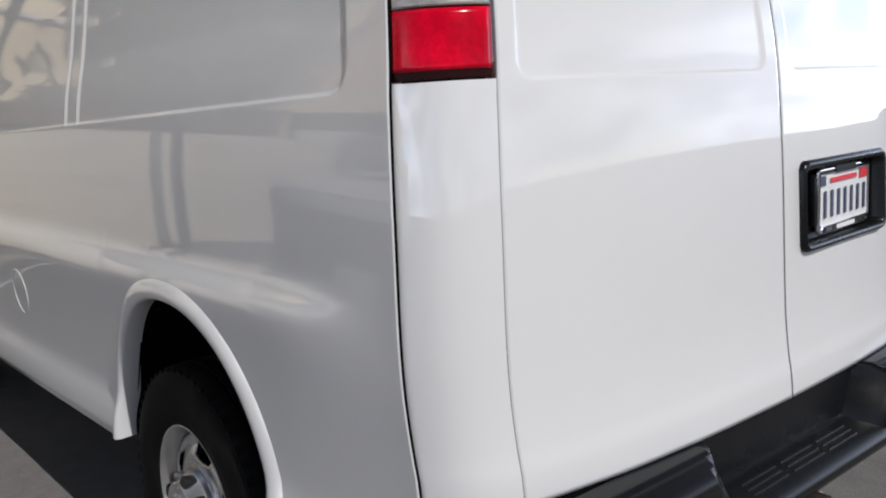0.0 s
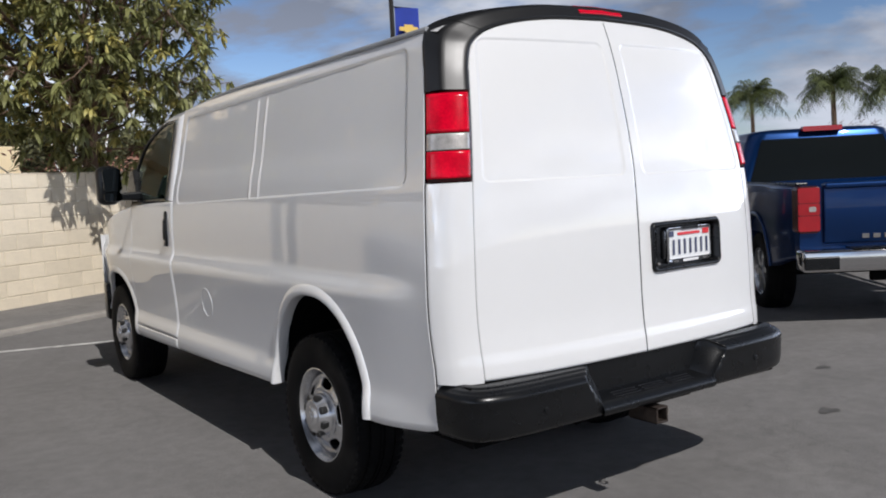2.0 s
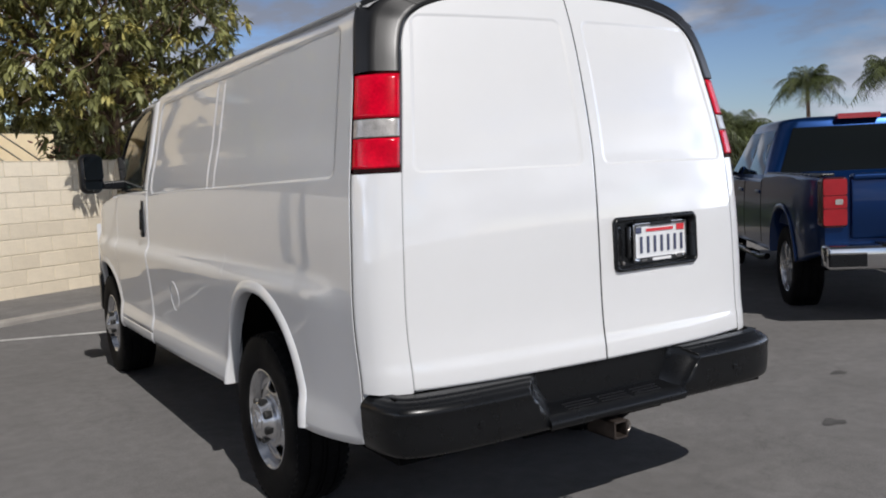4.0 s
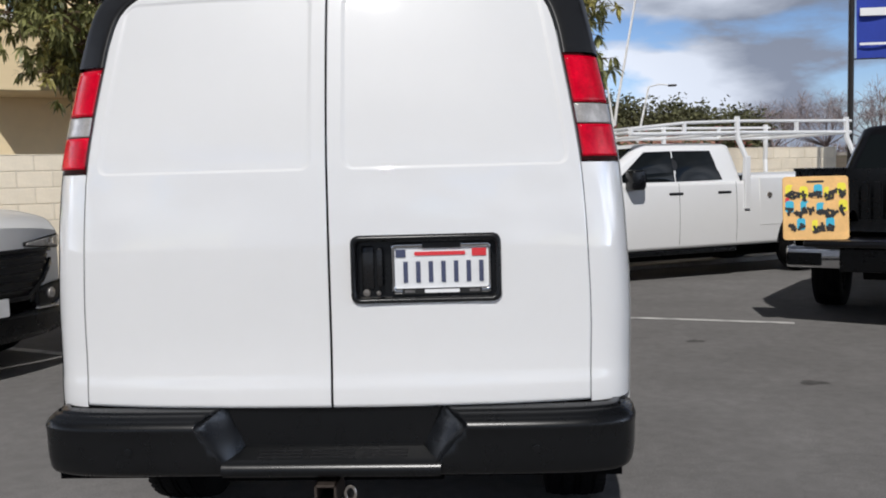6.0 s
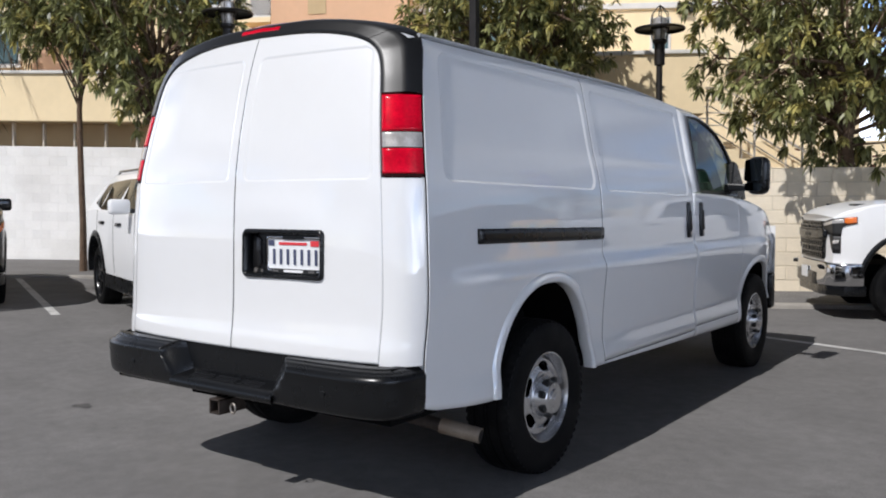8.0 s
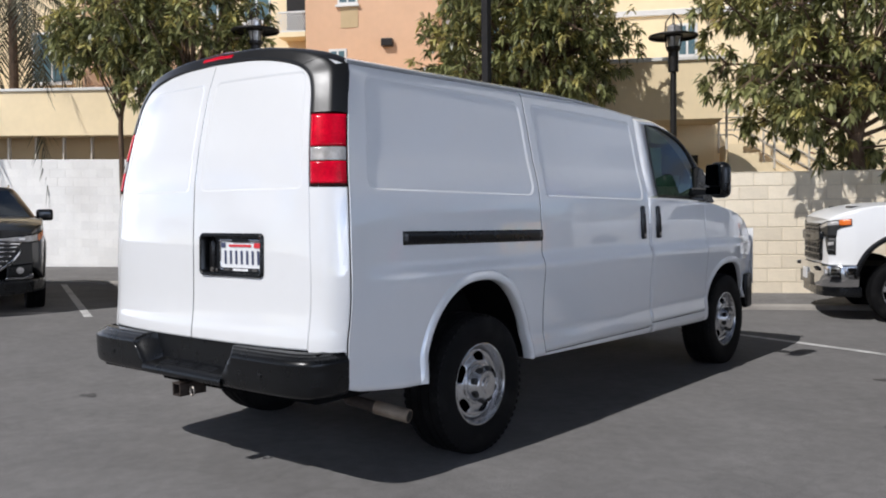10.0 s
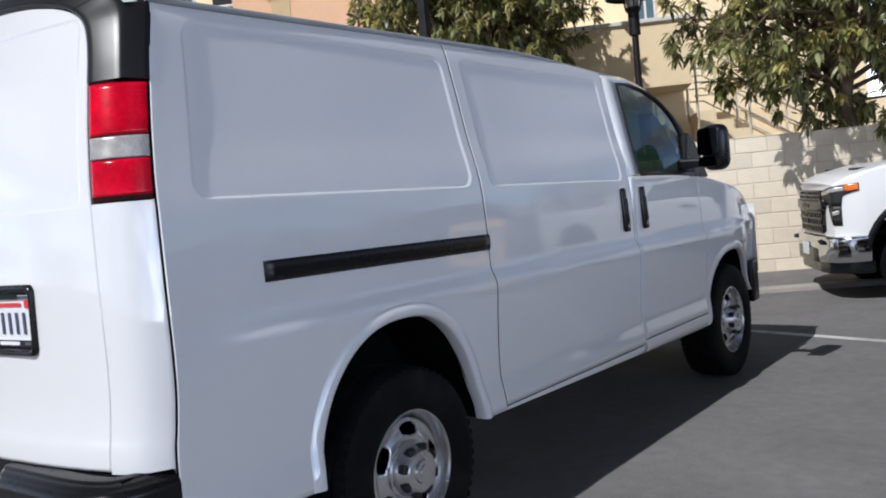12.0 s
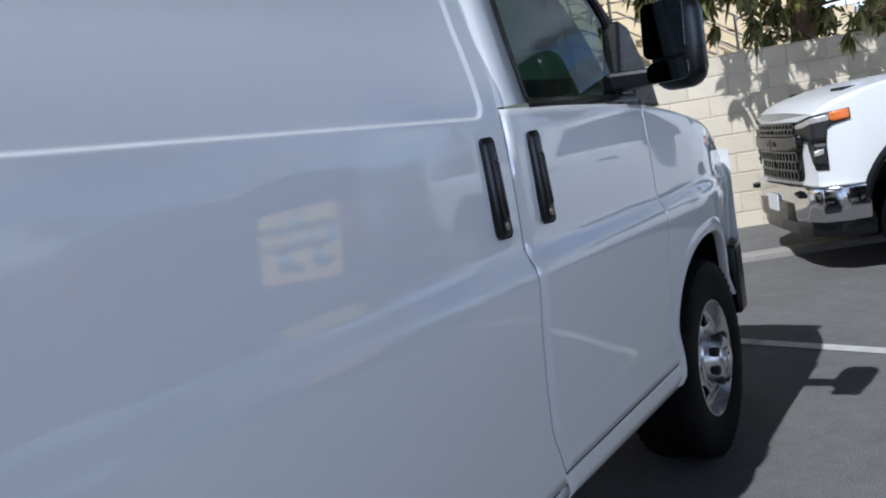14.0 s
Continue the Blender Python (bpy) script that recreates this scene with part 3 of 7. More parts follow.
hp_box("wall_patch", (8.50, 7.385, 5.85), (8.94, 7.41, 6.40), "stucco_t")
hp_box("wall_lamp", (7.62, 7.25, 5.34), (7.90, 7.42, 5.53), "iron", 0.02)
hp_box("wall_lamp", (-0.1, 7.85, 5.75), (0.25, 8.02, 6.0), "iron", 0.02)
# lattice balcony
bal = hp_box("balcony_floor", (9.88, 7.42, 5.70), (10.60, 8.0, 5.82), "stucco_y")
for k in range(13):
    x = 9.90 + k * 0.056
    for sg in (1, -1):
        part("lattice_bar", tube([(x - 0.12 * sg, 7.46, 5.84), (x + 0.12 * sg, 7.46, 6.32)], 0.009, 5), "trim_white", bal)
for z in (5.84, 6.32):
    part("lattice_rail", box((9.88, 7.44, z - 0.02), (10.60, 7.48, z + 0.02)), "trim_white", bal)
hp_box("balcony_door", (9.95, 7.96, 5.84), (10.55, 8.01, 8.0), "iron")
# doorway and stairs at the near end
hp_box("stair_flank", (-3.6, 4.9, -0.3), (0.42, 5.1, 2.55), "stucco_y")
hp_box("doorway", (0.75, 4.30, 0.2), (1.55, 4.36, 2.35), "iron")
stair = empty("outside_stairs")
stair.matrix_world = WALL
tagged(stair, "cream stucco outside stairs with grey metal railing", "stairs")
for k in range(12):
    part("step", box((0.30 - 0.28 * (k + 1), 3.5, 0.0), (0.30 - 0.28 * k, 4.6, 2.50 - 0.178 * k)), "stucco_y", stair)
for yy in (3.5, 4.6):
    for h in (0.95, 0.72, 0.49, 0.26):
        part("rail", tube([(0.36, yy, 2.5 + h), (0.05, yy, 2.5 + h), (-3.2, yy, 0.42 + h)], 0.014, 8), "rail_grey", stair)
    for k in range(5):
        s = 0.32 - 0.85 * k
        z = 2.5 - max(0, (0.05 - s)) * 0.64
        part("rail_post", tube([(s, yy, z - 0.1), (s, yy, z + 0.95)], 0.022, 8), "rail_grey", stair)


def garden_lamp(m):
    e = empty("street_lamp", m)
    tagged(e, "dark bronze post lamp with a flat round hood and wire cage", "lamp", "post lamps")
    part("pole", lathe([(0, 0.09), (0.25, 0.09), (0.28, 0.062), (3.68, 0.05), (3.69, 0.085), (4.02, 0.085), (4.06, 0.12), (4.10, 0.12)], 18, "z"), "iron", e, smooth=True)
    part("globe", lathe([(4.10, 0.09), (4.25, 0.12), (4.44, 0.11), (4.50, 0.0)], 18, "z"), "clear", e, smooth=True)
    part("hood", lathe([(4.26, 0.13), (4.29, 0.14), (4.31, 0.27), (4.29, 0.40), (4.27, 0.41), (4.25, 0.40)], 32, "z", caps=False), "iron", e, smooth=True)
    for k in range(6):
        a = math.pi * k / 3
        part("cage_wire", tube([(0.13 * math.cos(a), 0.13 * math.sin(a), 4.10), (0.16 * math.cos(a), 0.16 * math.sin(a), 4.30), (0.14 * math.cos(a), 0.14 * math.sin(a), 4.52), (0.05 * math.cos(a), 0.05 * math.sin(a), 4.62), (0, 0, 4.66)], 0.008, 6), "iron", e)
    return e


garden_lamp(pose(-2.53, 11.15, -0.10))
garden_lamp(pose(-8.2, 6.95, 0.15))

pole = empty("lot_light_pole", pose(-4.07, 8.00, slope(-4.07)))
tagged(pole, "tall dark bronze square light pole beside the wall", "light pole")
part("pole", box((-0.055, -0.055, 0.0), (0.055, 0.055, 7.5), 0.008), "iron", pole)
part("pole_base", box((-0.14, -0.14, 0.0), (0.14, 0.14, 0.03), 0.005), "iron", pole)
part("lamp_head", box((-0.2, -0.6, 7.4), (0.2, 0.1, 7.55), 0.03), "iron", pole)

# ---- the white cargo van ----
# Van axes: x to its right hand, y forward from the foot of the rear doors, z up from the ground.
WHEELBASE_REAR, WHEELBASE_FRONT, HUB = 1.16, 4.59, 0.38
van_half = curve_of(
    [0.38, 0.42, 0.455, 0.50, 0.55, 0.580, 0.605, 0.70, 0.85, 0.94, 0.985, 1.003, 1.020, 1.043, 1.060, 1.075, 1.12, 1.167, 1.224, 1.281, 1.324, 1.40, 1.46, 1.53, 1.60, 1.78, 1.90, 1.98, 2.02, 2.06],
    [0.950, 0.970, 0.985, 0.983, 0.975, 0.9675, 0.9645, 0.967, 0.977, 0.986, 0.9895, 0.9880, 0.9820, 0.9700, 0.9638, 0.9618, 0.9618, 0.9613, 0.9603, 0.9583, 0.9559, 0.9495, 0.9400, 0.9238, 0.9050, 0.868, 0.843, 0.825, 0.808, 0.775])
van_lean = curve_of([0.40, 0.69, 0.745, 0.79, 0.90, 1.2, 1.44, 1.60, 1.78, 1.90, 2.00, 2.10, 2.2], [0, 0, 0.003, 0.010, 0.019, 0.027, 0.041, 0.064, 0.101, 0.130, 0.160, 0.198, 0.24])
van_bow = curve_of([0, 0.25, 0.5, 0.7, 0.80, 0.845, 0.878, 0.903, 0.924, 0.939], [-0.012, -0.007, 0.007, 0.032, 0.053, 0.068, 0.086, 0.108, 0.138, 0.168])
van_tail_half = curve_of([0.40, 0.455, 0.50, 0.56, 0.61, 0.75, 0.95, 1.20, 1.40, 1.46, 1.60, 1.78, 1.90, 1.98, 2.02, 2.06], [0.945, 0.952, 0.950, 0.947, 0.946, 0.948, 0.954, 0.945, 0.930, 0.922, 0.899, 0.865, 0.842, 0.825, 0.808, 0.775])
REF = 0.938


def van_x(y, z):
    """Half width of the van at a length and height."""
    x = van_half(z)
    y, z = np.asarray(y, float), np.asarray(z, float)
    x = x - 0.006 * (1 - ease(0.3, 1.5, y)) - 0.10 * ease(4.55, 5.45, y) ** 1.6
    # the shoulder crease fades out towards the rear corner
    fade = 1 - ease(0.18, 0.60, y)
    x = x * (1 - fade) + (van_tail_half(z) + 0.005) * fade
    # the fender swells round the front wheel
    x = x + 0.012 * np.exp(-((y - 4.6) / 0.45) ** 2 - ((z - 0.95) / 0.22) ** 2)
    return x


CREASE = 1.427


def van_recess(y, z, right):
    """Depth of the pressed panels in the upper side."""
    y, z = np.asarray(y, float), np.asarray(z, float)
    v = z + 0.0170 * (y - 0.41)
    u = y - 0.19 * (z - 1.50) * np.clip((1.2 - y) / 0.8, 0, 1)
    if not right:
        # one long panel with two narrow raised ribs across it
        a = rr_sdf(u, v, 0.346, 3.10, CREASE, 1.985, 0.062)
        w = y - 0.08 * (z - 1.42) ** 1.0 * (z > 1.42)
        rib = np.maximum(np.exp(-(((w - 1.778) / 0.010) ** 2)), np.exp(-(((w - 1.892) / 0.010) ** 2))) * (1 - ease(1.93, 1.97, v))
        return 0.0070 * (1 - ease(-0.0075, 0.0008, a)) * (1 - 0.85 * rib)
    a = rr_sdf(u, v, 0.346, 1.715, CREASE, 1.985, 0.062)
    b = rr_sdf(y, v, 1.845, 3.10, CREASE, 1.985, 0.04)
    return 0.0064 * (1 - ease(-0.0070, 0.0008, a)) + 0.0064 * (1 - ease(-0.0070, 0.0008, b))


def arch(y, centre, half, low, top):
    t = np.clip(np.abs((np.asarray(y, float) - centre) / half), 0, 1)
    return low + (top - low) * (1 - t**2.35) ** 0.52


REAR_ARCH, FRONT_ARCH = (1.147, 0.462, 0.44, 0.955), (4.625, 0.475, 0.42, 0.865)
van_sill = curve_of([0.15, 0.26, 0.64, 1.60, 2.6, 4.15, 5.05, 5.2, 5.45], [0.515, 0.49, 0.462, 0.458, 0.44, 0.412, 0.50, 0.60, 0.66])


def van_low(y):
    z = van_sill(y)
    for a in (REAR_ARCH, FRONT_ARCH):
        z = np.where(np.abs(np.asarray(y) - a[0]) < a[1], np.maximum(arch(y, *a), z), z)
    return z


van_top_low = curve_of([0.1, 3.3, 4.1, 4.4, 4.7, 5.0, 5.2, 5.34, 5.45], [1.42, 1.40, 1.375, 1.345, 1.30, 1.245, 1.20, 1.13, 1.02])


def side_columns(y0, y1, step=0.05):
    ys = set(np.linspace(y0, y1, max(3, int((y1 - y0) / step) + 1)).round(4))
    for a in (REAR_ARCH, FRONT_ARCH):
        for t in np.linspace(0, math.pi, 44):
            y = a[0] - a[1] * math.cos(t)
            if y0 < y < y1:
                ys = {v for v in ys if abs(v - y) > 0.004} | {round(y, 4)}
    return np.array(sorted(ys | {y0, y1}))


def van_panel(name, y0, y1, zlo, zhi, right, parent, rows, recess=False, skew=None, label="", mat="white", lip=0.03):
    """A body panel between two upright seams, with folded edges."""
    ys = side_columns(y0, y1, 0.006 if recess else 0.05)
    P = np.zeros((len(ys) + 2, rows + 2, 3))
    for i, y in enumerate(ys):
        lo, hi = float(zlo(y)), float(zhi(y))
        zs = np.linspace(lo, hi, rows) if not recess else np.concatenate([np.linspace(lo, 1.402 - 0.017 * (y - 0.41), 34), CREASE - 0.017 * (y - 0.41) + np.array([-0.010, -0.003, 0.0, 0.0016, 0.0032, 0.0048, 0.0064, 0.010, 0.016]), np.linspace(1.450 - 0.017 * (y - 0.41), hi, rows - 43)])
        yy = np.full(rows, y) + (skew(y, zs) if skew else 0)
        xs = van_x(yy, zs)
        if recess:
            xs = xs - van_recess(yy, zs, right)
        P[i + 1, 1:-1] = np.stack([xs, yy, zs], -1)
        P[i + 1, 0] = P[i + 1, 1] - (lip, 0, -0.004)
        P[i + 1, -1] = P[i + 1, -2] - (lip, 0, 0.002)
    P[0], P[-1] = P[1] - (lip, -0.001, 0), P[-2] - (lip, 0.001, 0)
    if not right:
        P[..., 0] *= -1
    return skin(name, P, mat, parent, label, flip=not right)


def van_rear_point(f, z, side):
    """A point of the tail; f runs over the plan from the middle (0) to the flank (1)."""
    s = van_tail_half(z) / REF
    x = f * 0.939
    return np.stack([side * x * s, van_bow(x) + van_lean(z) + 0 * x, z + 0 * x], -1)


van = empty("cargo_van")
tagged(van, "white cargo van with windowless panelled sides parked on asphalt", "van")


def rear_skew(y, z):
    return van_lean(z) * np.clip((1.2 - y) / 1.0, 0, 1)


SEAM_A, SEAM_B, SEAM_C = 1.768, 3.175, 4.16
for right in (True, False):
    sgn = 1 if right else -1
    uptop = lambda y: 2.035 - 0.055 * ease(2.2, 3.5, y)
    if right:
        van_panel("rear_quarter_panel", 0.174, SEAM_A - 0.0042, van_low, uptop, right, van, 146, recess=True, skew=rear_skew)
        van_panel("sliding_door", SEAM_A + 0.0042, SEAM_B - 0.003, lambda y: np.maximum(van_low(y), 0.475), uptop, right, van, 146, recess=True)
        van_panel("sill_panel", SEAM_A - 0.003, SEAM_B, van_low, lambda y: 0.470, right, van, 8)
    else:
        van_panel("rear_quarter_panel", 0.174, SEAM_B - 0.003, van_low, uptop, right, van, 146, recess=True, skew=rear_skew)
    van_panel("front_door", SEAM_B + 0.003, SEAM_C - 0.003, lambda y: np.maximum(van_low(y), 0.50), van_top_low, right, van, 44)
    van_panel("door_sill_panel", SEAM_B, SEAM_C - 0.003, van_low, lambda y: 0.495, right, van, 8)
    van_panel("front_fender", SEAM_C + 0.003, 5.40, van_low, van_top_low, right, van, 40)
    # inner liner that closes the seams
    ys, zs = np.linspace(0.3, 3.3, 24), np.linspace(0.55, 1.98, 20)
    L = np.zeros((len(ys), len(zs), 3))
    for i, y in enumerate(ys):
        L[i] = np.stack([sgn * (van_x(y, zs) - 0.050), np.full(len(zs), y), np.maximum(zs, van_low(y) + 0.03)], -1)
    skin("inner_liner", L, "gap", van, flip=not right)
    # flared lip round each wheel opening
    for a, n0 in ((REAR_ARCH, "rear"), (FRONT_ARCH, "front")):
        rows = []
        for t in np.linspace(0.0, math.pi, 60):
            y = a[0] - a[1] * math.cos(t)
            z = max(float(arch(y, *a)), float(van_sill(y)))
            out = Vector((y - a[0], z - 0.45)).normalized()
            ring = []
            for off, push in ((-0.004, -0.05), (-0.008, 0.002), (0.0, 0.014), (0.014, 0.016), (0.030, 0.010), (0.046, 0.0), (0.052, -0.006)):
                yy, zz = y + out[0] * off, z + out[1] * off
                ring.append((sgn * (float(van_x(yy, max(zz, 0.4))) + push * (0.6 if n0 == "front" else 1.0)), yy, zz))
            rows.append(ring)
        skin("wheel_arch_lip", np.array(rows), "white", van, flip=right)
    # dark wheel house
    for a in (REAR_ARCH, FRONT_ARCH):
        rows = []
        for t in np.linspace(0.0, math.pi, 24):
            y = a[0] - (a[1] + 0.02) * math.cos(t)
            z = max(float(arch(np.clip(y, a[0] - a[1] + 1e-4, a[0] + a[1] - 1e-4), *a)), 0.42) + 0.01
            rows.append([(sgn * x, y, z) for x in (0.94, 0.60)])
        rows = np.array(rows)
        skin("wheel_house", rows, "under", van)
        fan = [(sgn * 0.60, a[0], 0.30)] + [tuple(r[1]) for r in rows]
        mesh_object("wheel_house_wall", fan, [(0, i, i + 1) for i in range(1, len(fan) - 1)], "under", van, smooth=False)

# tail: rear corner panels, doors
for sgn in (1, -1):
    fs = np.concatenate([np.linspace(0.8565, 1.0, 24)])
    zs = np.linspace(0.686, 1.437, 56)
    P = np.array([van_rear_point(np.full(len(zs), f), zs, sgn) for f in fs])
    end = P[-1] + np.array([0, 0.012, 0])
    P = np.concatenate([P, end[None]])
    skin("rear_corner_panel", P, "white", van, flip=sgn > 0)

door_top = curve_of([0, 0.35, 0.6, 0.78, 0.88, 0.94, 0.975, 0.992, 1.0], [2.088, 2.082, 2.068, 2.045, 2.020, 1.990, 1.955, 1.912, 1.85])
for sgn in (1, -1):
    nf, nz = 140, 220
    P = np.zeros((nf + 2, nz + 2, 3))
    for i, f in enumerate(np.linspace(0.0, 1.0, nf)):
        zs = np.concatenate([np.linspace(0.692, 1.405, 70), 1.432 + np.array([-0.012, -0.004, -0.001, 0.001, 0.003, 0.005, 0.007, 0.010, 0.016]), np.linspace(1.456, float(door_top(f)), nz - 79)])
        ff = 0.0040 + f * (0.8530 - 0.0040)
        p = van_rear_point(np.full(nz, ff), zs, sgn)
        u = np.abs(p[:, 0])
        d = rr_sdf(u, zs, 0.05, 0.765 * van_tail_half(zs) / REF, 1.432, 1.99, 0.035)
        p[:, 1] += 0.0050 * (1 - ease(-0.007, 0.001, d))
        P[i + 1, 1:-1] = p
        P[i + 1, 0], P[i + 1, -1] = p[0] + (0, 0.03, 0.003), p[-1] + (0, 0.03, -0.003)
    P[0], P[-1] = P[1] + (0, 0.03, 0), P[-2] + (0, 0.03, 0)
    door_ = skin("rear_door", P, "white", van, flip=sgn > 0)
    if sgn > 0:
        # opening behind the handle and number plate housing
        bm = bmesh.new()
        bm.from_mesh(door_.data)
        hole = [f for f in bm.faces if 0.078 < f.calc_center_median().x < 0.527 and 1.024 < f.calc_center_median().z < 1.212]
        bmesh.ops.delete(bm, geom=hole, context="FACES")
        bm.to_mesh(door_.data)
        bm.free()
# dark frame behind the door gaps
fs, zs = np.linspace(-1, 1, 31), np.linspace(0.66, 2.09, 30)
P = np.array([[van_rear_point(np.array(abs(f) * 0.89), np.array(z), 1 if f >= 0 else -1) + np.array([0, 0.032 + 0.012, 0]) for z in zs] for f in fs])
skin("door_frame", P, "gap", van)
# dark rubber at the bottom of the door gaps
zs = np.linspace(0.692, 2.08, 60)
P = np.array([van_rear_point(np.full(60, abs(x) / 0.939), zs, 1) * (np.sign(x), 1, 1) + (0, 0.002, 0) for x in (-0.006, 0.006)])
skin("door_seal", P, "gap", van)
for sgn in (1, -1):
    zs = np.linspace(0.70, 1.86, 50)
    P = np.array([van_rear_point(np.full(50, f), zs, sgn) + (0, 0.0025, 0) for f in (0.8515, 0.8580)])
    skin("door_seal", P, "seam_grey", van, flip=sgn > 0)
    zs = np.linspace(0.52, 1.99, 60)
    P = np.array([np.stack([sgn * (van_x(np.full(60, y), zs) - 0.002), y + van_lean(zs), zs], -1) for y in (0.166, 0.177)])
    skin("corner_seal", P, "gap", van, flip=sgn < 0)
    for y in ((SEAM_A, SEAM_B, SEAM_C) if sgn > 0 else (SEAM_B, SEAM_C)):
        zs = np.linspace(float(van_low(y)) + 0.02, 1.39 if y > 3 else 2.02, 60)
        P = np.array([np.stack([sgn * (van_x(np.full(60, yy), zs) - 0.0018), np.full(60, yy), zs], -1) for yy in (y - 0.008, y + 0.008)])
        skin("door_seal", P, "gap", van, flip=sgn < 0)
    y0, y1 = (SEAM_A, SEAM_C) if sgn > 0 else (SEAM_B, SEAM_C)
    ys = np.linspace(y0, y1, 40)
    P = np.array([[(sgn * (float(van_x(y, z)) - 0.0018), y, z) for z in ((0.467, 0.478) if y < SEAM_B else (0.4925, 0.5025))] for y in ys])
    skin("door_seal", P, "gap", van, flip=sgn > 0)

# tail lights, trim over them and the header over the doors
for sgn in (1, -1):
    lamp = None
    for name, mat, z0, z1, out in (("tail_light", "lamp_body", 1.440, 1.785, 0.003), ("upper_lens", "red", 1.626, 1.776, 0.008), ("reversing_lens", "clear", 1.560, 1.622, 0.008), ("lower_lens", "red", 1.455, 1.556, 0.008)):
        f0, f1 = (0.858, 1.004) if lamp is None else (0.864, 0.9985)
        fs, zs = np.linspace(f0, min(f1, 1.0), 14), np.linspace(z0, z1, 12)
        rows = []
        for f in fs:
            p = van_rear_point(np.full(len(zs), f), zs, sgn)
            nrm = np.array([sgn * (0.35 + 0.5 * (f - f0) / (f1 - f0)), -0.8, 0])
            edge = min(1.0, min(f - f0, fs[-1] - f) / 0.012 + 0.0)
            p = p + nrm * (out * (0.2 + 0.8 * edge))
            rows.append(np.concatenate([[p[0] - nrm * 0.03], p, [p[-1] - nrm * 0.03]]))
        rows = [np.array(rows[0]) - np.array([sgn * 0.0, -0.03, 0])] + rows + [np.array(rows[-1]) + np.array([-sgn * 0.005, 0.03, 0])]
        ob = skin(name, np.array(rows), mat, van if lamp is None else lamp, flip=sgn > 0)
        if lamp is None:
            lamp = ob
            ob["label"] = "tall red and clear tail light"

# inner edge follows the door's outline, outer edge the end of the corner
inner_t = np.array([van_rear_point(np.array(0.853 * g + 0.003), np.array(float(door_top(g)) + 0.004), 1) for g in (0, 0.35, 0.6, 0.78, 0.88, 0.94, 0.975, 0.992, 1.0)] + [van_rear_point(np.array(0.856), np.array(1.785), 1)])
outer_t = np.array([(0, 0.265, 2.158), (0.27, 0.268, 2.151), (0.46, 0.277, 2.132), (0.62, 0.292, 2.106), (0.725, 0.322, 2.080), (0.794, 0.345, 2.046)] + [tuple(van_rear_point(np.array(1.0), np.array(z), 1) + (0.003, 0.003, 0)) for z in (1.985, 1.925, 1.86, 1.785)])


def fine(path, n=48):
    k = np.linspace(0, 1, len(path))
    t = np.linspace(0, 1, n)
    return np.stack([curve_of(k, path[:, i])(t) for i in range(3)], -1)


ti, to = fine(inner_t, 72), fine(outer_t, 72)
ti = np.concatenate([ti[::-1] * (-1, 1, 1), ti[1:]])
to = np.concatenate([to[::-1] * (-1, 1, 1), to[1:]])
rows = []
for a, b in zip(ti, to):
    mid = (a + b) / 2
    side_ = float(ease(0.55, 0.78, abs(mid[0])))
    nrm = Vector((np.sign(mid[0]) * (0.1 + 0.75 * side_), -1 + 0.25 * side_, 0.6 - 0.5 * side_)).normalized()
    ring = [a + (0, 0.03, 0)]
    for t, h0, h1 in ((0, 0.002, 0.002), (0.04, 0.010, 0.010), (0.12, 0.014, 0.016), (0.30, 0.021, 0.026), (0.46, 0.028, 0.034), (0.55, 0.031, 0.038), (0.60, 0.031, 0.038), (0.66, 0.030, 0.034), (0.80, 0.023, 0.022), (0.92, 0.012, 0.010), (1, 0.004, 0.003)):
        ring.append(a + (b - a) * t + np.array(nrm) * (h0 + (h1 - h0) * side_))
    ring.append(b + (-0.02 * np.sign(b[0]), 0.03, -0.02))
    rows.append(ring)
skin("rear_header_trim", np.array(rows), "trim_plastic", van, "black plastic trim over the rear doors")
for sgn in (1, -1):
    i = int(np.argmin([np.linalg.norm(np.array(q) * (sgn, 1, 1) - (0.745, 0.330, 2.068)) for q in to]))
    seam_ = np.array([[np.array(rows[i + k][j]) + (0, -0.0012, 0.0006) for j in range(2, len(rows[i]) - 1)] for k in (0, 1)])
    seam_[1] = seam_[0] + (seam_[1] - seam_[0]) * 0.22
    skin("trim_seam", seam_, "gap", van, flip=False)
brake = []
for x in np.linspace(-0.125, 0.125, 12):
    i = np.argmin(np.abs(ti[:, 0] - x))
    a, b = ti[i], to[i]
    nrm = np.array(Vector((0, -1, 0.55)).normalized())
    brake.append([np.array([x, *(a + (b - a) * t)[1:]]) + nrm * h for t, h in ((0.22, 0.010), (0.28, 0.024), (0.55, 0.030), (0.84, 0.024), (0.92, 0.010))])
skin("high_brake_light", np.array(brake), "red", van, "red high brake light", flip=True)

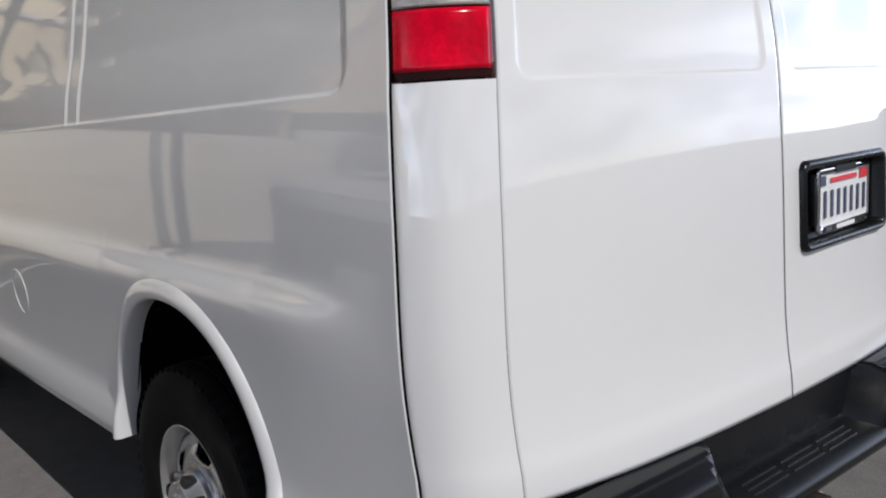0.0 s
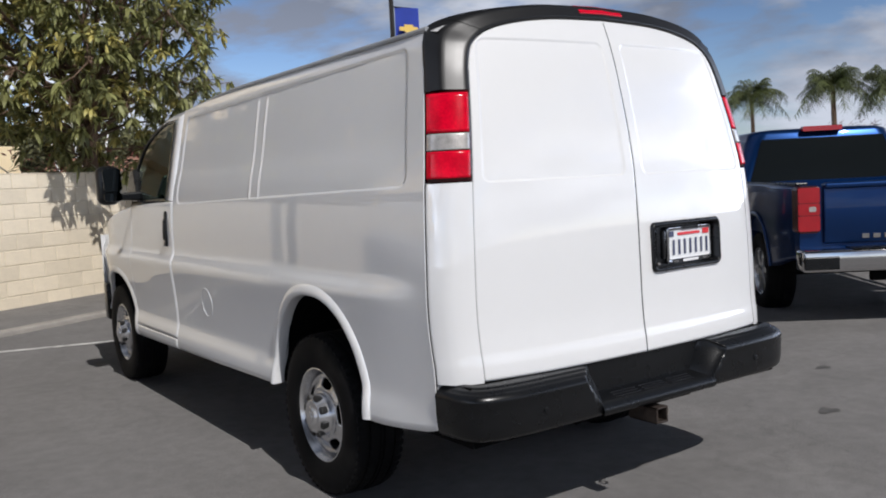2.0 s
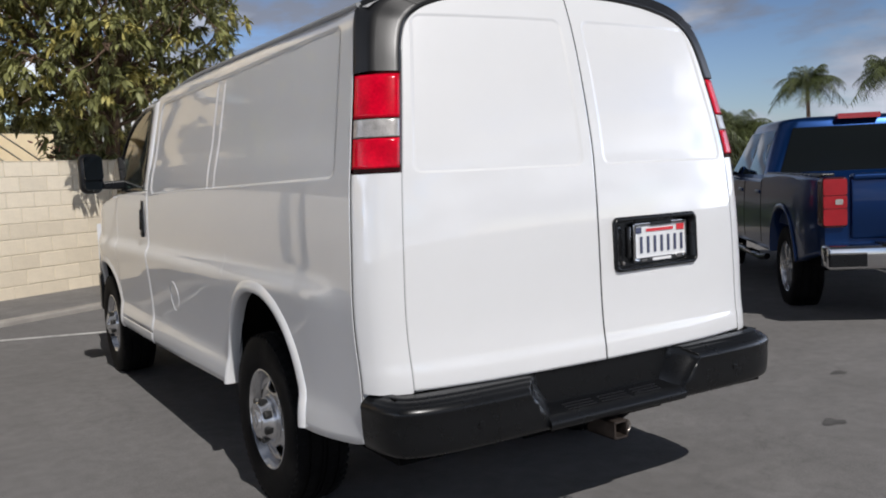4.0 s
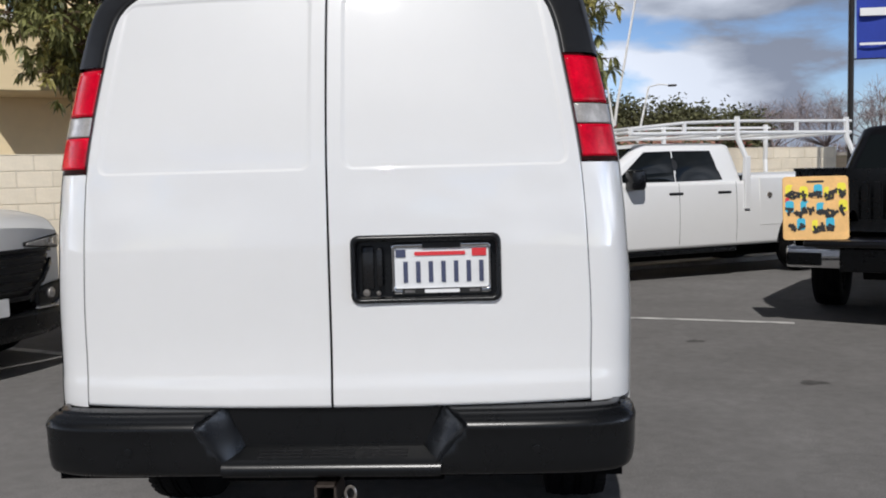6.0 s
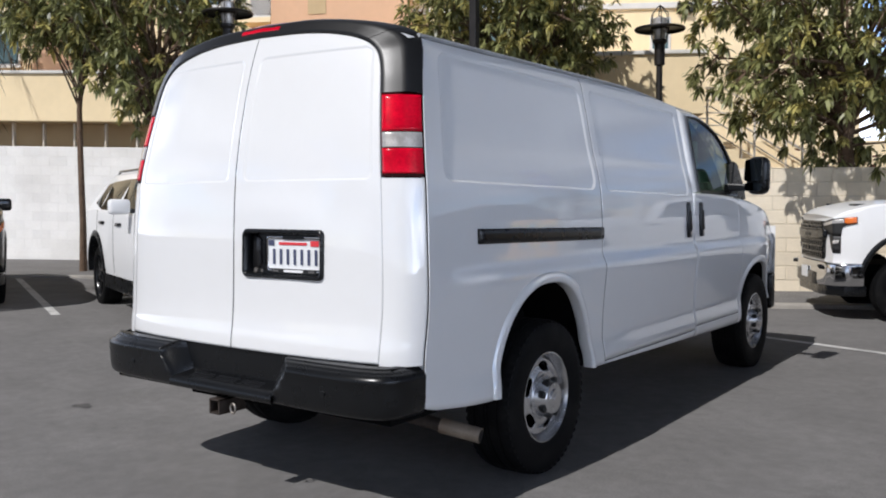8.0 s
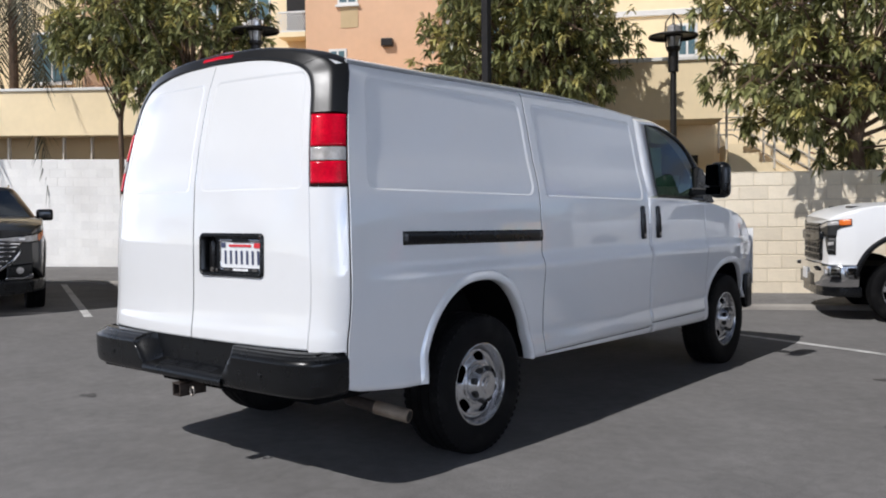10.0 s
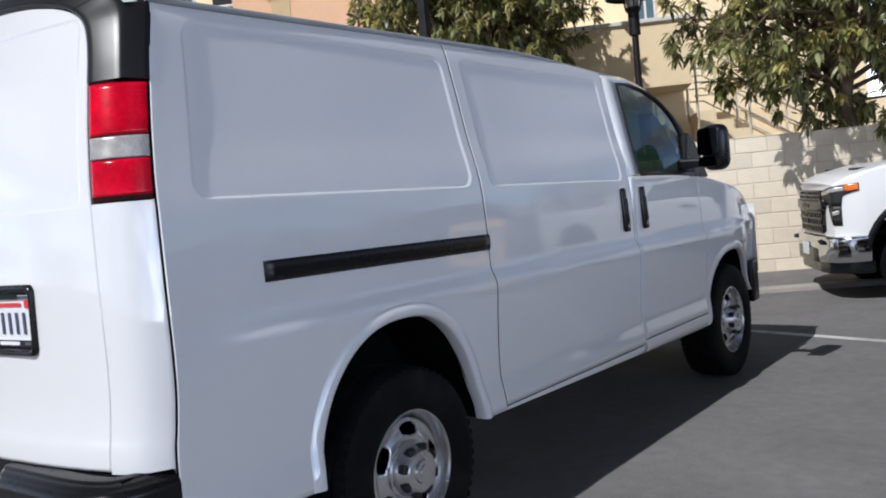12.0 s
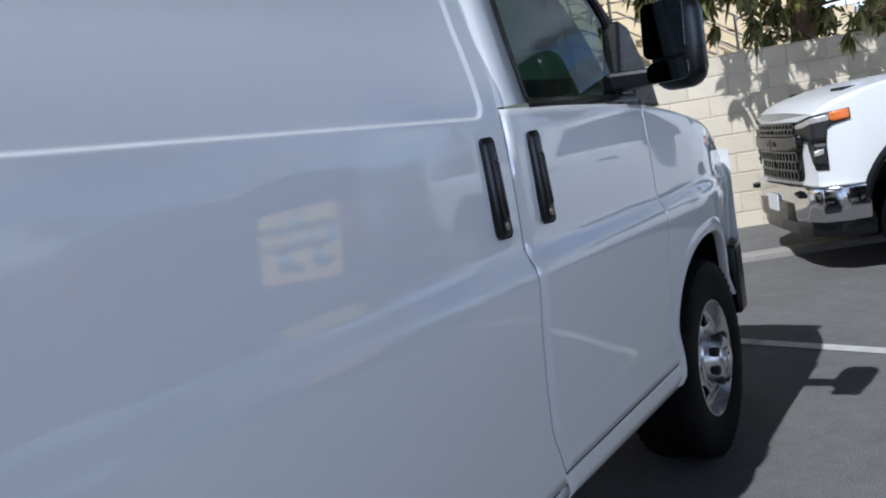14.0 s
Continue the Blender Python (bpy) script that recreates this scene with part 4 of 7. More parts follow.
# roof
roof_sec = curve_of([-0.80, -0.775, -0.73, -0.65, -0.5, -0.3, 0, 0.3, 0.5, 0.65, 0.73, 0.775, 0.80], [2.028, 2.046, 2.066, 2.092, 2.119, 2.141, 2.152, 2.141, 2.119, 2.092, 2.066, 2.046, 2.028])
rows = []
for y in np.linspace(0.265, 3.62, 60):
    drop = 0.060 * float(ease(2.2, 3.6, y)) + 0.03 * float(ease(3.3, 3.62, y)) ** 2
    xs = np.concatenate([np.linspace(-0.80, -0.7, 7), np.linspace(-0.66, 0.66, 30), np.linspace(0.7, 0.80, 7)])
    k = 1 - 0.03 * float(ease(2.6, 3.62, y))
    rib = 0.006 * np.cos(xs * 2 * math.pi / 0.22) * (np.abs(xs) < 0.6) * float(ease(0.4, 0.6, y)) * (1 - float(ease(3.2, 3.4, y)))
    rows.append(np.stack([xs * k, np.full(len(xs), y), roof_sec(xs) - drop + rib], -1))
ROOF = np.array(rows)
ROOF[0, :, 2] -= 0.012
skin("roof_panel", ROOF, "white", van, flip=True)
for sgn in (1, -1):
    bm = bmesh.new()
    pts = []
    for y in np.linspace(0.33, 3.72, 40):
        d = 0.055 * float(ease(2.2, 3.5, y))
        pts.append((sgn * (0.803 - 0.02 * float(ease(2.6, 3.72, y))), y, 2.036 - d - 0.05 * float(ease(3.45, 3.72, y))))
    add_tube(bm, pts, 0.011, 8)
    part("drip_rail", bm, "drip", van, "grey metal drip rail", smooth=True)

# cab: pillars, windscreen, bonnet, nose
A_TOP, A_LOW = np.array((0.735, 3.70, 1.985)), np.array((0.86, 4.42, 1.335))
for sgn in (1, -1):
    S = np.array((sgn, 1, 1))
    # frame round the side window: middle post, roof rail and windscreen post
    ring_out = fine(np.array([(0.944, 3.178, 1.405), (0.888, 3.178, 1.70), (0.818, 3.185, 1.975), (0.800, 3.45, 1.985), (0.800, 3.70, 1.955), (0.824, 3.90, 1.888), (0.845, 4.08, 1.79), (0.868, 4.24, 1.66), (0.892, 4.37, 1.50), (0.918, 4.46, 1.365)]), 60)
    ring_in = fine(np.array([(0.940, 3.345, 1.412), (0.893, 3.335, 1.66), (0.842, 3.335, 1.935), (0.842, 3.48, 1.938), (0.846, 3.63, 1.920), (0.858, 3.83, 1.866), (0.877, 3.985, 1.775), (0.901, 4.085, 1.655), (0.922, 4.13, 1.54), (0.940, 4.16, 1.405)]), 60)
    rows = []
    for a, b in zip(ring_out, ring_in):
        rows.append([a * S - (0.03 * sgn, 0, 0), a * S, (a + (b - a) * 0.5) * S + (0.006 * sgn, 0, 0), b * S, b * S - (0.022 * sgn, 0, 0)])
    k0 = int(np.argmax(ring_in[:, 1] > 3.70))
    skin("window_frame", np.array(rows[:k0 + 1]), "white", van, flip=sgn < 0)
    skin("windscreen_post", np.array(rows[k0:]), "black", van, "black windscreen post", flip=sgn < 0)
    # black seal and door glass
    rows = []
    c = ring_in.mean(0)
    for b in ring_in:
        inw = (c - b) / np.linalg.norm(c - b)
        rows.append([(b - inw * 0.006) * S + (0.004 * sgn, 0, 0), (b + inw * 0.016) * S + (0.004 * sgn, 0, 0), (b + inw * 0.018) * S - (0.012 * sgn, 0, 0)])
    rows.append([np.array((0.950, 4.16, 1.385)) * S, np.array((0.943, 4.15, 1.41)) * S, np.array((0.925, 4.15, 1.41)) * S])
    rows.append([np.array((0.950, 3.34, 1.398)) * S, np.array((0.943, 3.345, 1.424)) * S, np.array((0.92, 3.345, 1.424)) * S])
    skin("window_seal", np.array(rows), "black_gloss", van, flip=sgn < 0)
    gl = [(c * S - (0.004 * sgn, 0, 0))] + [b * S - (0.006 * sgn, 0, 0) for b in ring_in]
    g = mesh_object("door_glass", gl, [(0, i, i % (len(gl) - 1) + 1) for i in range(1, len(gl))], "glass", van, "clear side window")
    g.visible_shadow = False
    # mirror
    bm = bmesh.new()
    add_box(bm, (1.062, 3.955, 1.395), (1.222, 4.085, 1.675), 0.055, 5)
    bmesh.ops.transform(bm, matrix=Matrix.Diagonal((sgn, 1, 1, 1)), verts=bm.verts[:])
    mir = part("wing_mirror", bm, "black", van, "large black two-pane door mirror", smooth=True, angle=60)
    for z0, z1, nm in ((1.490, 1.652, "mirror_pane"), (1.420, 1.480, "wide_angle_pane")):
        part(nm, prism([(p[0] * sgn, p[1]) for p in round_rect(1.080, 1.206, z0, z1, 0.022)], "y", 3.944, 3.950), "mirror", mir).matrix_local = Matrix.Translation((0, 3.947, (z0 + z1) / 2)) @ pose(0, 0, 0, -7, 0, -sgn * 3) @ Matrix.Translation((0, -3.947, -(z0 + z1) / 2))
    part("mirror_arm", prism([(sgn * 0.90, 1.415), (sgn * 1.08, 1.425), (sgn * 1.08, 1.475), (sgn * 0.90, 1.485)], "y", 3.99, 4.06, 0.014), "black", mir)
    part("mirror_base", prism([(4.02, 1.375), (4.40, 1.36), (4.34, 1.45), (4.18, 1.63), (4.09, 1.65)], "x", sgn * 0.885, sgn * 0.940, 0.01), "black", mir)
    # door handles
    ys = (3.075, 3.315) if sgn > 0 else (3.325,)
    for y in ys:
        bm = bmesh.new()
        x = float(van_x(y, 1.22))
        lean = math.degrees(math.atan2(0.035, 0.2))
        add_box(bm, (-0.010, -0.030, -0.118), (0.014, 0.030, 0.118), 0.018, 4, pose(sgn * (x + 0.002), y, 1.222, 0, -sgn * lean * 0.35, 0))
        h = part("door_handle", bm, "black", van, "upright black plastic door handle", smooth=True, angle=50)
        part("handle_grip", box((-0.006, -0.012, -0.075), (0.010, 0.012, 0.06), 0.008, 2, pose(sgn * (x + 0.015), y, 1.225, 0, -sgn * lean * 0.35, 0)), "black_gloss", h, smooth=True)
        part("key_lock", lathe([(0, 0.0), (0, 0.011), (sgn * 0.004, 0.010), (sgn * 0.004, 0)], 14), "steel", h).matrix_local = pose(sgn * (x + 0.018), y, 1.133)

rows = []
for x in np.linspace(-1, 1, 21):
    lo = np.array((0.885 * x, 4.66 - 0.20 * x * x, 1.335))
    hi = np.array((0.770 * x, 3.80 - 0.10 * x * x, 1.995 + 0.05 * (1 - x * x)))
    rows.append([lo + (hi - lo) * t + np.array((0, 0.115, 0.06)) * math.sin(math.pi * t) for t in np.linspace(0, 1, 12)])
WS = np.array(rows)
ws = skin("windscreen", WS[1:-1], "glass", van, "clear windscreen")
ws.visible_shadow = False
front = []
for i, y in enumerate(np.linspace(3.60, 3.80, 6)):
    t = i / 5
    front.append([ROOF[-1, j] * (1 - t) + np.array((ROOF[-1, j, 0] * 0.96, 3.78 - 0.10 * (ROOF[-1, j, 0] / 0.75) ** 2, 2.045 - 0.05 * (ROOF[-1, j, 0] / 0.75) ** 2)) * t for j in range(ROOF.shape[1])])
skin("roof_front", np.array(front), "white", van, flip=True)
rows = []
for y in np.linspace(4.36, 5.36, 24):
    w = float(van_x(y, 1.2)) * 0.985
    edge = float(van_top_low(y)) + 0.002
    xs = np.linspace(-1, 1, 25)
    crown = 0.055 * (1 - np.abs(xs) ** 2.4) * float(1 - ease(5.15, 5.36, y) * 0.6)
    rows.append(np.stack([xs * w, np.full(25, y) + 0.09 * (1 - xs**2) * float(ease(4.9, 5.36, y)), edge + crown], -1))
skin("bonnet", np.array(rows), "white", van, flip=True)
part("cowl", box((-0.84, 4.30, 1.30), (0.84, 4.62, 1.345), 0.01), "black", van)
rows = []
for z in np.linspace(0.62, 1.13, 10):
    xs = np.linspace(-1, 1, 25)
    rows.append(np.stack([xs * 0.90, 5.40 + 0.06 * (1 - xs**4), np.full(25, z)], -1))
skin("nose_panel", np.array(rows), "white", van)
part("grille", prism(round_rect(-0.55, 0.55, 0.80, 1.08, 0.03), "y", 5.455, 5.49, 0.006), "black", van)
for sgn in (1, -1):
    part("headlight", prism([(sgn * 0.56, 0.82), (sgn * 0.76, 0.84), (sgn * 0.77, 1.05), (sgn * 0.56, 1.06)], "y", 5.40, 5.47, 0.012), "clear", van)
half_ = [(0.0, 5.55), (0.45, 5.54), (0.70, 5.50), (0.83, 5.44), (0.905, 5.36), (0.940, 5.26), (0.952, 5.12)]
plan_ = half_ + [(0.90, 5.12), (0.87, 5.24), (-0.87, 5.24), (-0.90, 5.12)] + [(-x, y) for x, y in half_[:0:-1]]
bm = prism(plan_, "z", 0.42, 0.725, 0.02, 3)
part("front_bumper", bm, "black", van, "black plastic front bumper", smooth=True, angle=60)
part("antenna", tube([(0.80, 4.62, 1.30), (0.80, 4.62, 1.44)], [0.006, 0.004], 8), "black", van)

# cab inside
part("cab_floor", box((-0.85, 2.9, 0.55), (0.85, 4.4, 0.60)), "under", van)
part("cab_bulkhead", box((-0.86, 2.92, 0.55), (0.86, 2.95, 1.62)), "seat", van)
part("dashboard", box((-0.84, 4.05, 0.9), (0.84, 4.50, 1.335), 0.05, 3), "seat", van, smooth=True)
part("roof_lining", box((-0.74, 0.5, 1.97), (0.74, 3.62, 1.975)), "seat", van)
for x in (-0.45, 0.45):
    bm = bmesh.new()
    add_box(bm, (x - 0.25, 3.25, 0.75), (x + 0.25, 3.75, 0.95), 0.05, 3)
    add_box(bm, (x - 0.24, 3.15, 0.92), (x + 0.24, 3.30, 1.52), 0.06, 3)
    add_box(bm, (x - 0.14, 3.13, 1.54), (x + 0.14, 3.24, 1.74), 0.04, 3)
    part("cab_seat", bm, "seat", van, smooth=True)
bm = lathe([(0.012 * math.cos(a), 0.19 + 0.014 * math.sin(a)) for a in np.linspace(0, 2 * math.pi, 9)], 32, "y")
part("steering_wheel", bm, "black", van, smooth=True).matrix_local = pose(-0.45, 3.98, 1.28, -25, 0, 0)
for pts in ([(3.47, 1.575), (3.73, 1.585), (3.71, 1.79), (3.45, 1.78)], [(3.61, 1.495), (4.06, 1.495), (4.06, 1.585), (3.61, 1.58)]):
    part("window_card", prism(pts, "x", 0.800, 0.804), "green_card", van, "pale green card behind the side window")

# sliding door track
ys = np.linspace(0.548, SEAM_A - 0.004, 30)
rows = []
for y in ys:
    zc = 1.190 - 0.020 * (y - 0.55) / 1.2
    x = float(van_x(y, zc))
    ring = [(x - 0.02, y, zc + 0.036), (x + 0.008, y, zc + 0.034), (x + 0.012, y, zc + 0.026), (x + 0.014, y, zc + 0.008), (x + 0.013, y, zc), (x + 0.014, y, zc - 0.008), (x + 0.012, y, zc - 0.022), (x + 0.008, y, zc - 0.032), (x - 0.02, y, zc - 0.034)]
    rows.append(ring)
rows = [[(p[0] - 0.025, p[1], p[2]) for p in rows[0]]] + rows + [[(p[0] - 0.03, p[1], p[2]) for p in rows[-1]]]
skin("door_track", np.array(rows), "black", van, "black sliding door track cover")

# round fuel flap on the driver's side
ring = []
for k in range(28):
    a = 2 * math.pi * k / 28
    y, z = 2.58 + 0.085 * math.cos(a), 0.79 + 0.085 * math.sin(a)
    ring.append([(-(float(van_x(y + q * math.cos(a), z + q * math.sin(a))) + h), y + q * math.cos(a), z + q * math.sin(a)) for q, h in ((-0.004, -0.001), (-0.002, 0.0028), (0.002, 0.0028), (0.004, -0.001))])
ring.append(ring[0])
skin("fuel_flap", np.array(ring), "white", van)

# rear bumper with a step in the middle
bumper = empty("rear_bumper")
bumper.parent = van
bumper["label"] = "black plastic rear bumper with a step"


def step_edge(z, a):
    """Half width of the step at a height and a depth behind the bumper's face."""
    z = np.asarray(z, float)
    front = 0.335 + 0.085 * np.clip((z - 0.525) / 0.112, 0, 1.25)
    back = 0.272 + 0.058 * np.clip((z - 0.560) / 0.115, 0, 1.1)
    return front + (back - front) * np.clip(a / 0.092, 0, 1) ** 0.8


def bumper_wing(sgn):
    p = fine(np.array([(x, y, 0) for x, y in ((0.268, -0.086), (0.42, -0.088), (0.62, -0.086), (0.76, -0.078), (0.855, -0.058), (0.915, -0.024), (0.944, 0.03), (0.956, 0.09), (0.962, 0.171))]), 64)
    rows = []
    for i, q in enumerate(p):
        d = p[min(i + 1, len(p) - 1)] - p[max(i - 1, 0)]
        inn = np.array((-d[1], d[0], 0)) / np.hypot(d[0], d[1])
        t = i / (len(p) - 1)
        deep = 0.115 - 0.05 * t
        prof = [(deep, 0.690), (0.060, 0.688), (0.052, 0.686), (0.049, 0.681), (0.044, 0.680), (0.030, 0.674), (0.026, 0.669), (0.020, 0.667), (0.010, 0.659), (0.004, 0.650), (0.001, 0.640), (0.003, 0.634), (0.004, 0.60), (0.006, 0.545), (0.011, 0.510), (0.019, 0.497), (0.034, 0.489), (deep, 0.487)]
        row = []
        for a, z in prof:
            x, y = q[0] + inn[0] * a, q[1] + inn[1] * a
            x = max(x, float(step_edge(z, a)))
            row.append((sgn * x, y, z))
        rows.append(row)
    # rounded edge and sloped cheek that runs back to the step's rear wall
    cheek = []
    for k in (1.0, 0.55, 0.2):
        cheek.append([(sgn * float(step_edge(z, (y + 0.086) * (1 - k) + 0.115 * k)), y * (1 - k) + 0.022 * k, z - 0.004 * (1 if z > 0.6 else 0)) for x, y, z in rows[0]])
    return skin("bumper_wing", np.array(cheek + rows), "black", bumper, flip=sgn < 0)


for sgn in (1, -1):
    bumper_wing(sgn)
    for x, y in ((0.63, -0.084),):
        s_ = part("parking_sensor", lathe([(-0.004, 0.012), (0.0005, 0.012), (0.001, 0.010), (0.001, 0)], 16, "y"), "black", bumper)
        s_.matrix_local = pose(sgn * x, y, 0.575, 0, 0, 180)
    part("step_bolt", lathe([(0, 0.016), (0.008, 0.014), (0.010, 0.0)], 12, "y"), "black_gloss", bumper).matrix_local = pose(sgn * 0.352, -0.052, 0.575, 0, 0, 180 - sgn * 35)
part("step_back", prism([(-0.345, 0.690), (0.345, 0.690), (0.275, 0.53), (-0.275, 0.53)], "y", 0.008, 0.05, 0.004, 1), "black", bumper)
rows = []
for x in np.linspace(-1, 1, 25):
    rows.append([(x * (float(step_edge(z, y + 0.086)) + 0.004), y, z) for y, z in ((0.012, 0.574), (0.006, 0.567), (-0.004, 0.563), (-0.060, 0.545), (-0.078, 0.537), (-0.090, 0.524), (-0.092, 0.508), (-0.084, 0.494), (-0.060, 0.486), (0.05, 0.484))])
skin("bumper_step", np.array(rows), "black", bumper)
for j, y in enumerate((-0.020, -0.036, -0.052)):
    for x0 in (-0.235, -0.07, 0.095):
        part("tread_rib", box((x0, y - 0.004, 0.538), (x0 + 0.14, y + 0.004, 0.5605 - 0.0052 * j), 0.002, 1), "black_gloss", bumper)
part("bumper_filler", box((-0.90, 0.03, 0.50), (0.90, 0.15, 0.686)), "under", bumper)

# handle housing and number plate
hp = empty("plate_housing")
hp.parent = van
hp["label"] = "black plastic door handle and number plate housing"


def on_door(x, z, out):
    return (x, float(van_bow(abs(x) / (van_tail_half(z) / REF)) + van_lean(z)) - out, z)


outer = round_rect(0.069, 0.536, 1.014, 1.226, 0.026)
inner = round_rect(0.084, 0.521, 1.030, 1.206, 0.018)
rows = []
for a, b in zip(outer + outer[:1], inner + inner[:1]):
    rows.append([on_door(*a, -0.006), on_door(*a, 0.010), on_door(a[0] + (b[0] - a[0]) * 0.4, a[1] + (b[1] - a[1]) * 0.4, 0.018), on_door(*b, 0.012), on_door(*b, -0.038)])
skin("bezel", np.array(rows), "black", hp, flip=True)
cx = np.linspace(0.082, 0.523, 14)
skin("recess_back", np.array([[on_door(x, z, -0.035) for z in np.linspace(1.028, 1.208, 6)] for x in cx]), "black", hp)
part("pull_handle", box((-0.010, -0.012, -0.062), (0.010, 0.010, 0.062), 0.008, 2, pose(*on_door(0.158, 1.125, -0.012))), "black_gloss", hp, smooth=True)
part("handle_well", box((-0.020, -0.006, -0.072), (0.020, 0.006, 0.066), 0.006, 2, pose(*on_door(0.118, 1.125, -0.032))), "black_gloss", hp, smooth=True)
part("lock_cylinder", lathe([(0, 0.012), (0.006, 0.011), (0.007, 0)], 16, "y"), "steel", hp).matrix_local = pose(*on_door(0.112, 1.043, -0.034), 0, 0, 180)
part("lock_cylinder", lathe([(0, 0.008), (0.005, 0.007), (0.006, 0)], 16, "y"), "steel", hp).matrix_local = pose(*on_door(0.150, 1.041, -0.034), 0, 0, 180)
PLATE = pose(*on_door(0.350, 1.118, -0.024), 0, 0, 3.4)
plate = part("number_plate", prism(round_rect(-0.154, 0.154, -0.078, 0.078, 0.010), "y", -0.001, 0.003), "plate", hp, "white number plate in a chrome and black frame")
plate.parent = van
plate.matrix_local = PLATE


def flat_bar(name, x0, x1, z0, z1, mat, parent, y=-0.0035, r=0.0):
    pts = round_rect(x0, x1, z0, z1, r) if r else [(x0, z0), (x1, z0), (x1, z1), (x0, z1)]
    return part(name, prism(pts, "y", y - 0.001, y), mat, parent)


fr = []
for a, b in zip(round_rect(-0.157, 0.157, -0.081, 0.081, 0.012), round_rect(-0.147, 0.147, -0.062, 0.066, 0.008)):
    fr.append([(a[0], 0.001, a[1]), (a[0], -0.005, a[1]), (b[0], -0.006, b[1]), (b[0], -0.001, b[1])])
fr.append(fr[0])
skin("plate_frame", np.array(fr), "chrome", plate, flip=True)
flat_bar("frame_band", -0.060, 0.060, 0.063, 0.080, "ink_black", plate, -0.0065)
flat_bar("frame_band", -0.125, 0.125, -0.080, -0.063, "ink_black", plate, -0.0065)
flat_bar("frame_print", -0.055, 0.055, -0.077, -0.066, "ink_white", plate, -0.0076, 0.004)
flat_bar("frame_emblem", -0.118, -0.085, -0.076, -0.067, "chrome", plate, -0.0076, 0.004)
flat_bar("frame_emblem", 0.085, 0.118, -0.076, -0.067, "chrome", plate, -0.0076, 0.004)
flat_bar("month_sticker", -0.143, -0.112, 0.036, 0.060, "plate_ink", plate)
flat_bar("year_sticker", 0.095, 0.140, 0.036, 0.060, "ink_red", plate)
flat_bar("state_print", -0.085, 0.075, 0.040, 0.052, "ink_red", plate, r=0.005)
for i in range(7):
    x = -0.123 + i * 0.0395
    flat_bar("plate_bar", x + 0.003, x + 0.017, -0.044, 0.022, "plate_ink", plate)

# underside, axle, tow hitch, exhaust
part("underbody", box((-0.90, 0.02, 0.46), (0.90, 0.66, 0.52)), "under", van)
part("underbody", box((-0.58, 0.6, 0.44), (0.58, 1.7, 0.60)), "under", van)
part("underbody", box((-0.94, 1.66, 0.45), (0.94, 4.10, 0.52)), "under", van)
part("underbody", box((-0.58, 4.05, 0.40), (0.58, 5.3, 0.62)), "under", van)
part("rear_axle", tube([(-0.80, WHEELBASE_REAR, 0.38), (0.80, WHEELBASE_REAR, 0.38)], 0.055, 12), "under", van)
part("differential", lathe([(-0.18, 0.02), (-0.14, 0.12), (0, 0.17), (0.14, 0.12), (0.18, 0.02)], 20), "under", van, smooth=True).matrix_local = pose(0, WHEELBASE_REAR, 0.37)
for sgn in (1, -1):
    part("leaf_spring", tube([(sgn * 0.55, 0.30, 0.47), (sgn * 0.55, 1.16, 0.33), (sgn * 0.55, 1.95, 0.47)], 0.028, 8), "rust", van)
hitch = part("tow_hitch", box((-0.36, 0.05, 0.435), (0.34, 0.10, 0.487), 0.006), "under", van, "rusty steel tow hitch receiver")
hx = -0.016
for lo, hi in (((-0.034, -0.097, 0.0), (-0.026, 0.06, 0.068)), ((0.026, -0.097, 0.0), (0.034, 0.06, 0.068)), ((-0.034, -0.097, 0.0), (0.034, 0.06, 0.008)), ((-0.034, -0.097, 0.060), (0.034, 0.06, 0.068))):
    part("receiver_tube", box([a + b for a, b in zip(lo, (hx, 0, 0.404))], [a + b for a, b in zip(hi, (hx, 0, 0.404))], 0.002, 1), "rust", hitch)
part("safety_loop", tube([(hx + 0.07 + 0.016 * math.cos(a), -0.05, 0.43 + 0.022 * math.sin(a)) for a in np.linspace(0, 6.2, 14)], 0.005, 6), "steel", hitch, smooth=True)
bm = tube([(0.50, 1.5, 0.46), (0.48, 0.75, 0.42), (0.50, 0.56, 0.385), (0.60, 0.515, 0.362), (0.76, 0.537, 0.340), (0.80, 0.548, 0.333)], 0.030, 16)
ex = part("exhaust_pipe", bm, "rust", van, "weathered steel tailpipe", smooth=True)
part("pipe_tip", tube([(0.765, 0.538, 0.339), (0.80, 0.548, 0.333), (0.945, 0.588, 0.308)], 0.035, 20), "pipe", ex, "bare metal tailpipe end", smooth=True)
part("pipe_mouth", lathe([(0, 0.0), (0, 0.029)], 16), "ink_black", ex).matrix_local = pose(0.9465, 0.5884, 0.3077, 0, 9, 15.5)


